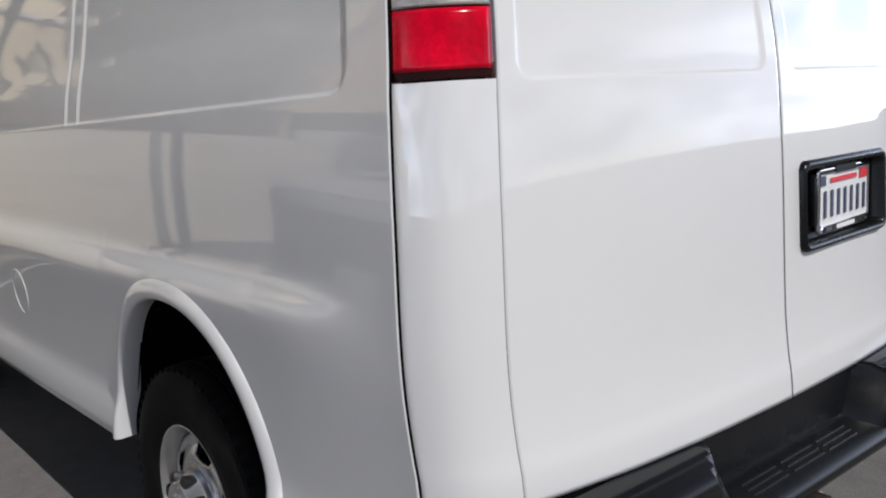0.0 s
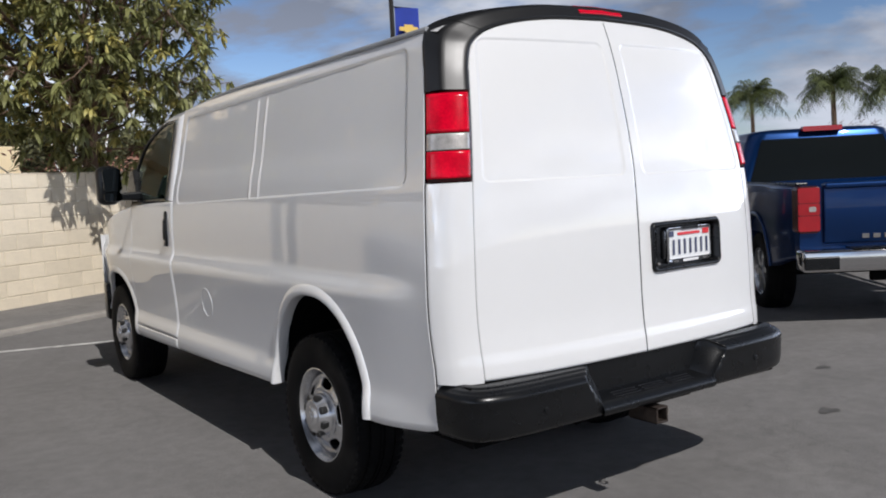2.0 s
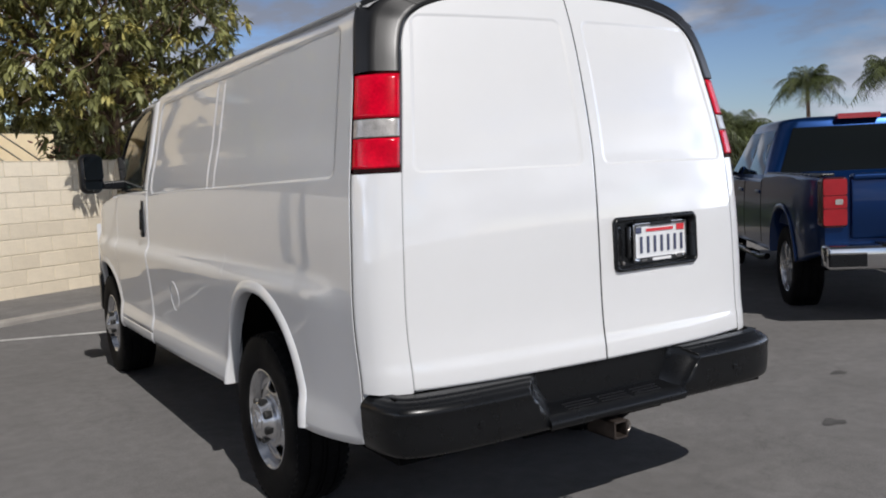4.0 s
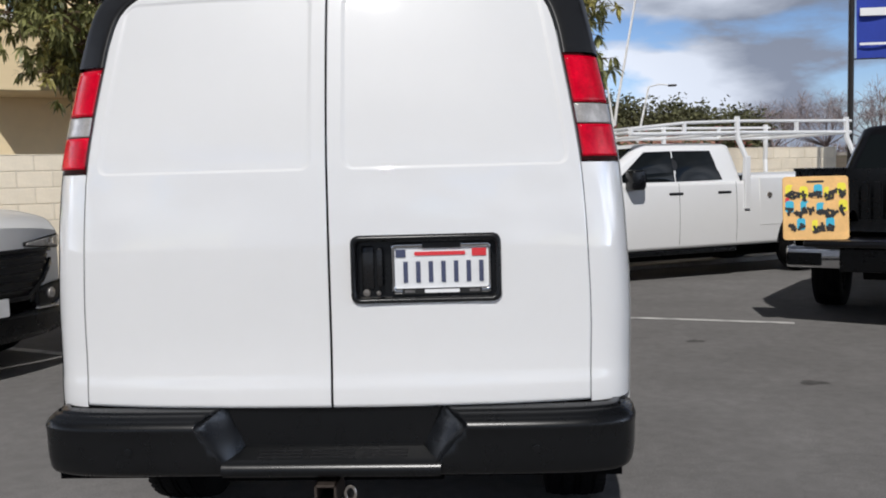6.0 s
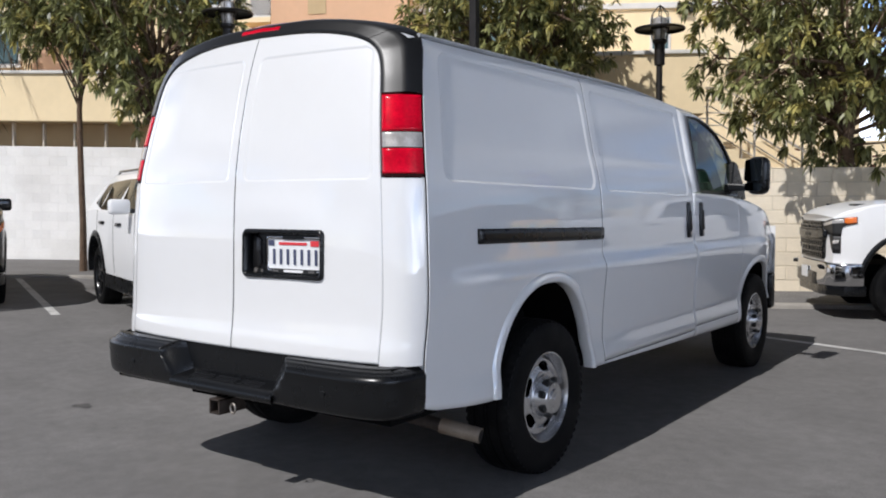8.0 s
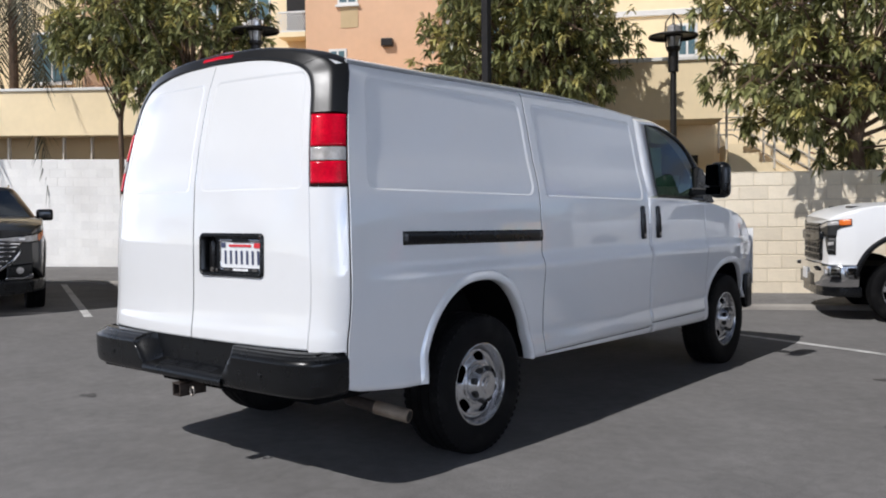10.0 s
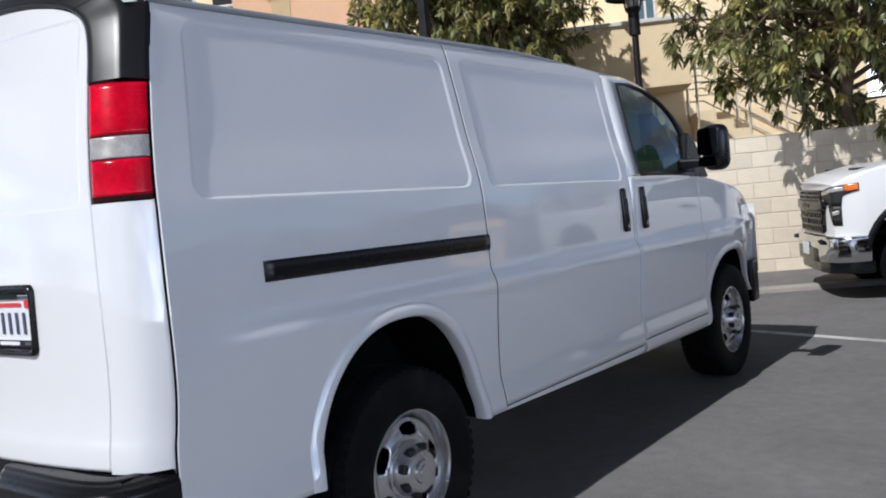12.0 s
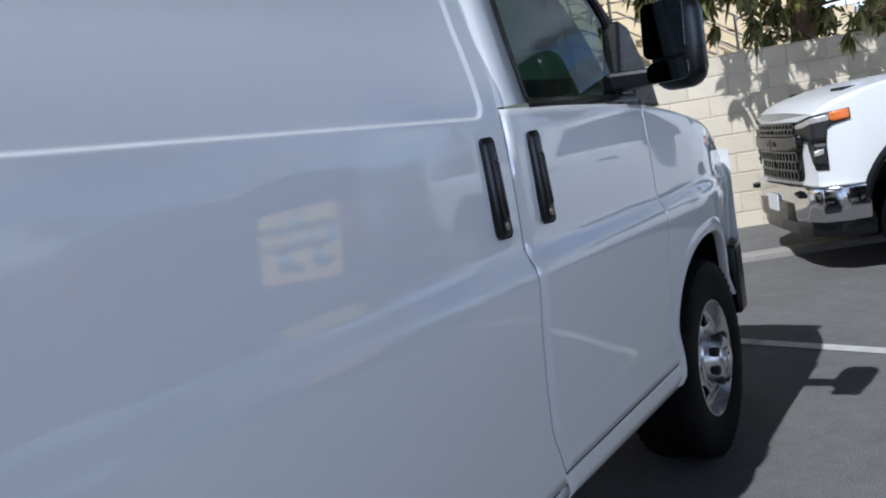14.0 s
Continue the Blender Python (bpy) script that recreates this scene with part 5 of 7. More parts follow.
def wheel(name, radius, width, rim_r, style, parent, mat="rim"):
    """A wheel that lies along x, its outer face towards +x, centred on its tyre."""
    e = empty(name)
    e.parent = parent
    w, r = width / 2, radius
    prof = [(-w * 0.82, rim_r * 0.99), (-w * 0.96, rim_r * 1.10), (-w, r * 0.80), (-w * 0.97, r * 0.93), (-w * 0.86, r * 0.985), (-w * 0.56, r * 0.999), (-w * 0.55, r * 0.978), (-w * 0.47, r * 0.978), (-w * 0.46, r), (-w * 0.13, r * 1.002), (-w * 0.12, r * 0.98), (-w * 0.04, r * 0.98), (-w * 0.03, r * 1.003), (w * 0.03, r * 1.003), (w * 0.04, r * 0.98), (w * 0.12, r * 0.98), (w * 0.13, r * 1.002), (w * 0.46, r), (w * 0.47, r * 0.978), (w * 0.55, r * 0.978), (w * 0.56, r * 0.999), (w * 0.86, r * 0.985), (w * 0.97, r * 0.93), (w * 1.0, r * 0.84), (w * 1.01, r * 0.78), (w * 0.98, r * 0.70), (w * 0.93, rim_r * 1.06), (w * 0.82, rim_r * 0.99)]
    part("tyre", lathe(prof, 64, caps=False), "rubber", e, smooth=True, angle=50)
    tb = bmesh.new()
    nb = 56
    for k in range(nb):
        for side, sh in ((1, 0.0), (-1, 0.5)):
            a = 2 * math.pi * (k + sh) / nb
            mm = Matrix.Rotation(a, 4, "X") @ Matrix.Translation((side * w * 0.80, 0, r * 0.985)) @ Matrix.Rotation(radians(14 * side), 4, "Y")
            add_box(tb, (-w * 0.14, -0.010, -0.01), (w * 0.14, 0.012, 0.0014), m=mm)
            mm = Matrix.Rotation(a + 0.03, 4, "X") @ Matrix.Translation((side * w * 0.36, 0, r)) @ Matrix.Rotation(radians(25 * side), 4, "Z")
            add_box(tb, (-w * 0.09, -0.012, -0.01), (w * 0.09, 0.012, 0.0016), m=mm)
    tagged(part("tread", tb, "rubber", e), kind="stuff")
    disc_x = w * 0.52
    if style == "steel":
        # barrel, dished disc with slots, chrome hub cap with lugs
        part("rim_barrel", lathe([(-w * 0.8, rim_r * 0.97), (-w * 0.5, rim_r * 0.88), (w * 0.35, rim_r * 0.88), (w * 0.62, rim_r * 0.93), (w * 0.86, rim_r * 0.985), (w * 0.93, rim_r * 1.01), (w * 0.92, rim_r * 1.035), (w * 0.80, rim_r * 1.02)], 64, caps=False), mat, e, smooth=True, angle=60)
        nh, na = 5, 120
        verts, faces = [], []
        radii = [rim_r * q for q in (0.30, 0.44, 0.50, 0.55, 0.585, 0.61, 0.635, 0.66, 0.685, 0.71, 0.735, 0.76, 0.785, 0.81, 0.84, 0.875, 0.90)]
        depth = [w * q for q in (0.72, 0.72, 0.74, 0.75, 0.745, 0.735, 0.72, 0.70, 0.68, 0.66, 0.64, 0.63, 0.63, 0.64, 0.66, 0.60, 0.46)]
        for j, (rr, dx) in enumerate(zip(radii, depth)):
            for k in range(na):
                a = 2 * math.pi * k / na
                verts.append((dx, rr * math.sin(a), rr * math.cos(a)))
        for j in range(len(radii) - 1):
            for k in range(na):
                rr = (radii[j] + radii[j + 1]) / 2 / rim_r
                a = (360 * (k + 0.5) / na) % (360 / nh) - 180 / nh
                half = 19.0 * math.sqrt(max(0, 1 - ((rr - 0.695) / 0.112) ** 2))
                if abs(a) < half:
                    continue
                faces.append((j * na + k, j * na + (k + 1) % na, (j + 1) * na + (k + 1) % na, (j + 1) * na + k))
        d = mesh_object("wheel_disc", verts, faces, mat, e)
        sol = d.modifiers.new("thick", "SOLIDIFY")
        sol.thickness, sol.offset = 0.008, -1
        part("wheel_back", lathe([(w * 0.05, rim_r * 0.88), (w * 0.05, 0.0)], 32), "under", e)
        part("hub_cap", lathe([(w * 0.60, rim_r * 0.53), (w * 0.74, rim_r * 0.525), (w * 0.79, rim_r * 0.50), (w * 0.80, rim_r * 0.475), (w * 1.17, rim_r * 0.385), (w * 1.24, rim_r * 0.345), (w * 1.25, rim_r * 0.22), (w * 1.32, rim_r * 0.20), (w * 1.34, 0.0)], 48), "rim", e, smooth=True, angle=30)
        for k in range(8):
            slot = part("cap_slot", box((w * 0.81, -rim_r * 0.082, rim_r * 0.335), (w * 1.215, rim_r * 0.082, rim_r * 0.455), 0.008, 2), "ink_black", e, smooth=True)
            slot.matrix_local = Matrix.Rotation(2 * math.pi * k / 8, 4, "X") @ Matrix.Translation((w * 1.0, 0, rim_r * 0.42)) @ Matrix.Rotation(radians(-16), 4, "Y") @ Matrix.Translation((-w * 1.0, 0, -rim_r * 0.42))
        part("cap_emblem", lathe([(w * 1.34, rim_r * 0.12), (w * 1.365, rim_r * 0.11), (w * 1.365, 0)], 24), "rim", e)
    else:
        nsp = {"five": 5, "six": 6, "eight": 8, "ten": 10}[style]
        part("rim_barrel", lathe([(-w * 0.8, rim_r * 0.97), (-w * 0.5, rim_r * 0.90), (w * 0.4, rim_r * 0.90), (w * 0.86, rim_r * 0.96), (w * 0.93, rim_r * 1.01), (w * 0.80, rim_r * 1.02)], 48, caps=False), mat, e, smooth=True, angle=60)
        part("wheel_back", lathe([(w * 0.10, rim_r * 0.90), (w * 0.10, 0.0)], 32), "under", e)
        for k in range(nsp):
            a = 360.0 * k / nsp
            wid = rim_r * (0.62 if nsp <= 6 else 0.86) / nsp * 2.2
            sp = part("spoke", prism([(-wid * 0.62, rim_r * 0.12), (wid * 0.62, rim_r * 0.12), (wid * 0.42, rim_r * 0.55), (wid * 0.62, rim_r * 0.96), (-wid * 0.62, rim_r * 0.96), (-wid * 0.42, rim_r * 0.55)], "x", w * 0.60, w * 0.78, 0.004, 1), mat, e)
            sp.matrix_local = Matrix.Rotation(radians(a), 4, "X")
        hr = 0.40 if style == "eight" else 0.24
        part("hub_cap", lathe([(w * 0.6, rim_r * hr), (w * 0.84, rim_r * (hr - 0.01)), (w * 0.88, rim_r * (hr - 0.06)), (w * 0.88, 0)], 24), mat, e, smooth=True)
        if style == "eight":
            part("hub_emblem", lathe([(w * 0.88, rim_r * 0.17), (w * 0.96, rim_r * 0.15), (w * 0.97, 0)], 20), "black", e, smooth=True)
            for k in range(8):
                nut = part("wheel_nut", lathe([(w * 0.86, rim_r * 0.045), (w * 0.97, rim_r * 0.04), (w * 0.98, 0)], 8), "ink_black", e)
                nut.matrix_local = Matrix.Rotation(2 * math.pi * (k + 0.5) / 8, 4, "X") @ Matrix.Translation((0, 0, rim_r * 0.27))
    return e


for x, y, rz in ((0.845, WHEELBASE_REAR, 0), (-0.845, WHEELBASE_REAR, 180), (0.850, WHEELBASE_FRONT, 0), (-0.850, WHEELBASE_FRONT, 180)):
    w = wheel("wheel", 0.382, 0.25, 0.215, "steel", van)
    w.matrix_local = pose(x, y, HUB - 0.001, 23 * y, 0, rz)

# ---- the other vehicles ----


def car_skin_side(name, ys, zlow, ztop, half, sgn, mat, parent, rows=18, label=""):
    P = np.zeros((len(ys), rows + 2, 3))
    for i, y in enumerate(ys):
        lo, hi = float(zlow(y)), float(ztop(y))
        zs = np.linspace(lo, hi, rows)
        P[i, 1:-1] = np.stack([sgn * half(y, zs), np.full(rows, y), zs], -1)
        P[i, 0] = P[i, 1] - (sgn * 0.05, 0, 0)
        P[i, -1] = P[i, -2] - (sgn * 0.03, 0, 0.005)
    return skin(name, P, mat, parent, label, flip=sgn < 0)


def columns(length, arches, step=0.06):
    ys = list(np.linspace(0, length, int(length / step)))
    for c, h in arches:
        ys = [y for y in ys if abs(y - c) > h + 0.01] + [c - h * math.cos(t) for t in np.linspace(0, math.pi, 30)]
    return np.array(sorted(ys))


def vehicle(name, m, spec, label, category):
    """A road vehicle in its own axes: x right, y forward from the tail, z up."""
    L, Wd = spec["length"], spec["width"] / 2
    paint = spec["paint"]
    car = empty(name, m)
    tagged(car, label, category)
    ra, fa, ar, at = spec["rear_axle"], spec["front_axle"], spec["arch"], spec["arch_top"]
    sill, top = spec["sill"], curve_of(*spec["top"])
    plan = curve_of([0, 0.12, 0.5, L * 0.5, L - 0.9, L - 0.35, L], spec["plan"])
    zb = spec["bulge"]

    def half(y, z):
        t = (np.asarray(z, float) - zb) / 0.75
        return Wd * plan(y) * (1 - 0.055 * np.clip(t, 0, 2) ** 2 - 0.07 * np.clip(-t, 0, 2) ** 2)

    def zlow(y):
        z = sill + 0.18 * ease(fa + ar, L, y) + spec.get("rear_lift", 0.15) * (1 - ease(0, ra - ar, y))
        for c in (ra, fa):
            t = np.clip(abs(y - c) / ar, 0, 1)
            if t < 1:
                z = max(z, sill - 0.05 + (at - sill + 0.05) * (1 - t**2.2) ** 0.5)
        return z

    ys = columns(L, ((ra, ar), (fa, ar)))
    for sgn in (1, -1):
        car_skin_side("body_side", ys, zlow, top, half, sgn, paint, car, 20)
        for c in (ra, fa):
            rows = []
            for t in np.linspace(0, math.pi, 26):
                y = c - ar * math.cos(t)
                z = max(sill, sill - 0.05 + (at - sill + 0.05) * (1 - min(1, abs(math.cos(t))) ** 2.2) ** 0.5)
                o = Vector((y - c, z - 0.4)).normalized()
                x = float(half(y, z))
                rows.append([(sgn * (x - 0.35), y, z), (sgn * (x + 0.016), y - o[0] * 0.012, z - o[1] * 0.012), (sgn * (x + 0.020), y + o[0] * 0.03, z + o[1] * 0.03), (sgn * (x + 0.004), y + o[0] * spec.get("clad", 0.05), z + o[1] * spec.get("clad", 0.05))])
            skin("wheel_arch", np.array(rows), spec.get("arch_mat", "black"), car, flip=sgn > 0)
    # top surfaces: bonnet, and what lies behind the cabin
    for nm, a, b in spec["decks"]:
        rows = []
        for y in np.linspace(a, b, 16):
            x = float(half(y, float(top(y)))) - 0.02
            u = np.linspace(-1, 1, 17)
            crown = spec.get("crown", 0.05) * (1 - np.abs(u) ** 2.6)
            rows.append(np.stack([u * x, np.full(17, y) + (0.10 * (1 - u**2) * float(ease(L - 0.5, L, y))), float(top(y)) - 0.004 + crown], -1))
        skin(nm, np.array(rows), paint, car, flip=True)
    # nose and tail sheets
    for nm, y, dirn in (("nose_panel", L, 1), ("tail_panel", 0, -1)):
        if dirn < 0 and spec.get("open_tail"):
            continue
        lo, hi = sill + (0.22 if dirn > 0 else spec.get("rear_lift", 0.15)), float(top(y))
        rows = []
        for z in np.linspace(lo, hi, 9):
            u = np.linspace(-1, 1, 17)
            rows.append(np.stack([u * float(half(y, z)), y + dirn * (spec.get("nose_bow", 0.10) if dirn > 0 else 0.02) * (1 - u**2), np.full(17, z + (spec.get("crown", 0.05) * 0.9 * (1 - np.abs(u) ** 2.6) if z == hi and dirn > 0 else 0))], -1))
        skin(nm, np.array(rows), paint, car, flip=dirn < 0)
    part("floor_pan", box((-Wd * 0.88, 0.2, sill - 0.02), (Wd * 0.88, ra - ar, sill + 0.12)), "under", car)
    part("floor_pan", box((-Wd * 0.62, ra - ar, sill), (Wd * 0.62, ra + ar, sill + 0.2)), "under", car)
    part("floor_pan", box((-Wd * 0.9, ra + ar, sill - 0.02), (Wd * 0.9, fa - ar, sill + 0.12)), "under", car)
    part("floor_pan", box((-Wd * 0.62, fa - ar, sill), (Wd * 0.62, L - 0.15, sill + 0.25)), "under", car)
    # cabin: lower ring at the belt, upper ring at the roof
    cb = spec["cabin"]
    roof_z = cb["roof"]
    y_rb, y_rt, y_ft, y_fb = cb["rear_base"], cb["rear_top"], cb["front_top"], cb["front_base"]
    belt = cb["belt"]
    wb, wt = Wd * 0.955, Wd * cb.get("tuck", 0.78)
    rows = []
    for t in np.linspace(0, 1, 9):
        yr, yf = y_rb + (y_rt - y_rb) * t, y_fb + (y_ft - y_fb) * t
        w = wb + (wt - wb) * t**1.15
        z = belt + (roof_z - 0.03 - belt) * t
        r = 0.10 + 0.08 * t
        ring = [(x, y, z) for x, y in round_rect(-w, w, yr, yf, r, 5)]
        ring.append(ring[0])
        rows.append(ring)
    for q, dz in ((0.97, -0.008), (0.90, 0.012), (0.70, 0.028), (0.35, 0.038), (0.0, 0.042)):
        cx, cy = 0, (y_rt + y_ft) / 2
        ring = [(cx + (x - cx) * q, cy + (y - cy) * (q * 0.6 + 0.4 * min(1, q * 1.3)), roof_z + dz) for x, y in round_rect(-wt, wt, y_rt, y_ft, 0.18, 5)]
        ring.append(ring[0])
        rows.append(ring)
    skin("cabin", np.array(rows), paint, car)

    def glass(nm, quad, push, lab=""):
        """A pane with rounded corners on four corner points, lying just over the cabin."""
        a, b, c, d = (np.array(q, float) for q in quad)
        nrm = np.cross(b - a, d - a)
        nrm = nrm / np.linalg.norm(nrm)
        n = 10
        g = []
        for i in range(n + 1):
            row = []
            for j in range(n + 1):
                u, v = i / n, j / n
                p = a * (1 - u) * (1 - v) + b * u * (1 - v) + c * u * v + d * (1 - u) * v
                row.append(p + nrm * (push + 0.012 * math.sin(math.pi * u) * math.sin(math.pi * v)))
            g.append(row)
        g = np.array(g)
        ob = skin(nm, g, "glass_dark", car, lab)
        return ob

    def cab_at(y_frac_pts, sgn):
        out = []
        for y, t in y_frac_pts:
            w = wb + (wt - wb) * t**1.15
            out.append((sgn * w, y, belt + (roof_z - 0.03 - belt) * t))
        return out

    for sgn in (1, -1):
        if spec.get("band"):
            pp = cb["side_panes"]
            q = cab_at([pp[0][0], pp[-1][1], pp[-1][2], pp[0][3]], sgn)
            q = q if sgn > 0 else [q[1], q[0], q[3], q[2]]
            ob = glass("window_band", q, -0.006)
            ob.data.materials[0] = M["ink_black"]
        for p in cb["side_panes"]:
            q = cab_at(p, sgn)
            q = q if sgn > 0 else [q[1], q[0], q[3], q[2]]
            glass("side_window", q, 0.004)
    q = [(-wb * 0.90, y_fb, belt + 0.03), (wb * 0.90, y_fb, belt + 0.03), (wt * 0.86, y_ft + 0.03, roof_z - 0.05), (-wt * 0.86, y_ft + 0.03, roof_z - 0.05)]
    glass("windscreen", [q[1], q[0], q[3], q[2]], 0.012)
    rw = cb.get("rear_lo", 0.06)
    q = [(-wb * 0.86, y_rb + (y_rt - y_rb) * rw, belt + (roof_z - belt) * rw + 0.02), (wb * 0.86, y_rb + (y_rt - y_rb) * rw, belt + (roof_z - belt) * rw + 0.02), (wt * 0.86, y_rt - 0.02, roof_z - 0.09), (-wt * 0.86, y_rt - 0.02, roof_z - 0.09)]
    glass("rear_window", q, 0.012)
    for sgn in (1, -1):
        for y, z in spec["handles"]:
            x = float(half(y, z))
            part("door_handle", box((-0.012, -0.13, -0.022), (0.024, 0.13, 0.020), 0.012, 2, pose(sgn * x, y, z)), spec.get("handle_mat", "black_gloss"), car, smooth=True)
        for y in spec["seams"]:
            pts = []
            for z in np.linspace(sill + 0.06, float(top(y)) - 0.01, 10):
                pts.append((sgn * (float(half(y, z)) + 0.0005), y + spec.get("seam_lean", 0.0) * (z - sill), z))
            part("door_seam", tube(pts, 0.0035, 5), "gap", car)
        my, mz = spec["mirror"]
        tall = 1.75 if spec.get("big_mirror") else 1.0
        bm = box((-0.10, -0.06 * tall, -0.085 * tall), (0.13, 0.07 * tall, 0.085 * tall), 0.04, 3, pose(sgn * (Wd + 0.10), my, mz))
        mm = part("wing_mirror", bm, spec.get("mirror_mat", "black"), car, smooth=True, angle=60)
        part("mirror_glass", prism(round_rect(-0.08, 0.085, -0.065 * tall, 0.065 * tall, 0.02), "y", -0.06 * tall - 0.006, -0.06 * tall - 0.001), "mirror", mm).matrix_local = pose(sgn * (Wd + 0.10), my, mz)
        part("mirror_arm", box((Wd * 0.93 if sgn > 0 else -Wd - 0.03, my - 0.02, mz - 0.07), (Wd + 0.03 if sgn > 0 else -Wd * 0.93, my + 0.03, mz - 0.02), 0.008), "black", mm)
    for y in (ra, fa):
        for sgn in (1, -1):
            w = wheel("wheel", spec["tyre"], spec["tyre_w"], spec["rim"], spec["wheel_style"], car, spec.get("rim_mat", "rim"))
            w.matrix_local = pose(sgn * (Wd - spec["tyre_w"] / 2 - 0.03), y, spec["tyre"] - 0.004, 31 * y, 0, 0 if sgn > 0 else 180)
    car["half_width"] = Wd
    return car, half, top


def wrapped(half, L, bow):
    """Patches that follow a vehicle's front and turn the corner: a is the way from the corner, back along the side when positive."""
    def at(a, z, sgn, out):
        h = float(half(L, z))
        if a <= 0:
            u = 1 + a / h
            p, nf = (u * h, L + bow * (1 - u * u)), Vector((2 * bow * u / h, 1)).normalized()
        else:
            p = (float(half(L - a, z)), L - a)
            nf = Vector((1, (float(half(L - a - 0.02, z)) - p[0]) / 0.02)).normalized()
        k = max(0.0, 1 - abs(a) / 0.06)
        nf = (nf + Vector((0.7, 0.7)) * k).normalized()
        return (sgn * (p[0] + nf[0] * out), p[1] + nf[1] * out, z)

    def patch(name, stations, sgn, out, mat, parent, label="", depth=0.03):
        st = np.array(stations, float)
        cols = np.unique(np.concatenate([np.linspace(st[0, 0], st[-1, 0], 18), st[:, 0]]))
        rows = []
        for a in cols:
            lo, hi = np.interp(a, st[:, 0], st[:, 1]), np.interp(a, st[:, 0], st[:, 2])
            zs = np.linspace(lo, hi, 6)
            rows.append([at(a, lo, sgn, out - depth)] + [at(a, z, sgn, out) for z in zs] + [at(a, hi, sgn, out - depth)])
        first = [at(cols[0], p[2], sgn, out - depth) for p in rows[0]]
        last = [at(cols[-1], p[2], sgn, out - depth) for p in rows[-1]]
        return skin(name, np.array([first] + rows + [last]), mat, parent, label, flip=sgn < 0)

    return patch


PICKUP = dict(length=5.85, width=2.03, rear_axle=1.22, front_axle=4.88, arch=0.50, arch_top=0.98, sill=0.50, bulge=0.80, rear_lift=0.12,
              top=([0, 0.05, 2.05, 2.2, 4.2, 4.6, 5.3, 5.7, 5.85], [1.28, 1.29, 1.30, 1.24, 1.24, 1.22, 1.19, 1.14, 1.05]), plan=[0.93, 0.965, 1.0, 1.0, 1.0, 0.97, 0.86],
              decks=[("bonnet", 4.15, 5.85)], crown=0.05,
              cabin=dict(rear_base=2.06, rear_top=2.22, front_top=3.62, front_base=4.30, belt=1.22, roof=1.86, tuck=0.76,
                         side_panes=[[(2.26, 0.10), (3.06, 0.10), (3.06, 0.88), (2.36, 0.88)], [(3.075, 0.10), (4.12, 0.10), (3.60, 0.88), (3.075, 0.88)]]),
              handles=[(2.35, 1.10), (3.30, 1.10)], seams=[2.18, 3.08, 4.12], mirror=(3.92, 1.33), tyre=0.40, tyre_w=0.27, rim=0.24, wheel_style="six", band=True)


def pickup_bed(car, spec, half, top, mat, tail_open=False):
    Wd, L = spec["width"] / 2, 2.05
    zt = float(top(1.0))
    part("bed_floor", box((-Wd * 0.86, 0.05, 0.80), (Wd * 0.86, L, 0.84)), "under", car)
    for sgn in (1, -1):
        part("bed_wall", box((sgn * Wd * 0.90 - 0.04, 0.04, 0.80), (sgn * Wd * 0.90 + 0.04, L, zt - 0.005)), mat, car)
        part("bed_rail_cap", box((sgn * Wd * 0.90 - 0.055, 0.02, zt - 0.01), (sgn * Wd * 0.90 + 0.055, L, zt + 0.015), 0.008), "black", car)
    part("bed_front", box((-Wd * 0.86, L - 0.05, 0.80), (Wd * 0.86, L, zt)), mat, car)


# white crew-cab truck with a service body and ladder rack
HD = dict(PICKUP)
HD.update(length=6.42, width=2.06, front_axle=5.52, rear_axle=1.15, arch=0.58, arch_top=1.13, sill=0.49, bulge=0.95, band=True, tyre=0.42, tyre_w=0.28, rim=0.255, wheel_style="eight", big_mirror=True, paint="truck_white",
          top=([0, 0.05, 2.35, 2.5, 4.7, 5.0, 5.3, 5.8, 6.15, 6.32, 6.42], [1.58, 1.58, 1.58, 1.49, 1.49, 1.53, 1.56, 1.55, 1.49, 1.43, 1.365]),
          decks=[("bonnet", 4.85, 6.42), ("service_body_top", 0.0, 2.38)], nose_bow=0.06, crown=0.045, clad=0.06,
          cabin=dict(rear_base=2.46, rear_top=2.56, front_top=4.34, front_base=5.20, belt=1.49, roof=2.07, tuck=0.82,
                     side_panes=[[(2.87, 0.05), (3.755, 0.03), (3.755, 0.88), (3.03, 0.88)], [(3.775, 0.03), (4.80, 0.04), (4.72, 0.24), (3.775, 0.30)], [(3.775, 0.26), (4.73, 0.22), (4.27, 0.86), (3.775, 0.88)]]),
          handles=[(2.855, 1.325), (3.777, 1.325)], seams=[2.62, 3.72, 4.86], mirror=(4.58, 1.55))
HEAD, FIT = 206.0, 0.86
fw = Vector((1.55, 8.26))
ax = Vector((math.cos(radians(HEAD)), math.sin(radians(HEAD))))
lf = Vector((-ax.y, ax.x))
ctr = fw - lf * (1.03 - 0.165) * FIT
tail = ctr - ax * HD["front_axle"] * FIT
truck, th, tt = vehicle("pickup_truck", pose(tail.x, tail.y, -0.010, 0, 0, HEAD - 90) @ Matrix.Scale(FIT, 4), HD, "white crew-cab work truck with service body and ladder rack", "truck")
L = HD["length"]


def plan_block(nm, pts, z0, z1, mat, parent, bevel=0.01, label=""):
    return part(nm, prism(pts, "z", z0 * 1.163, z1 * 1.163, bevel, 2), mat, parent, label, smooth=True, angle=45)


def mirrored(pts):
    """A half outline in plan, closed over the middle."""
    return pts + [(-x, y) for x, y in reversed(pts)]


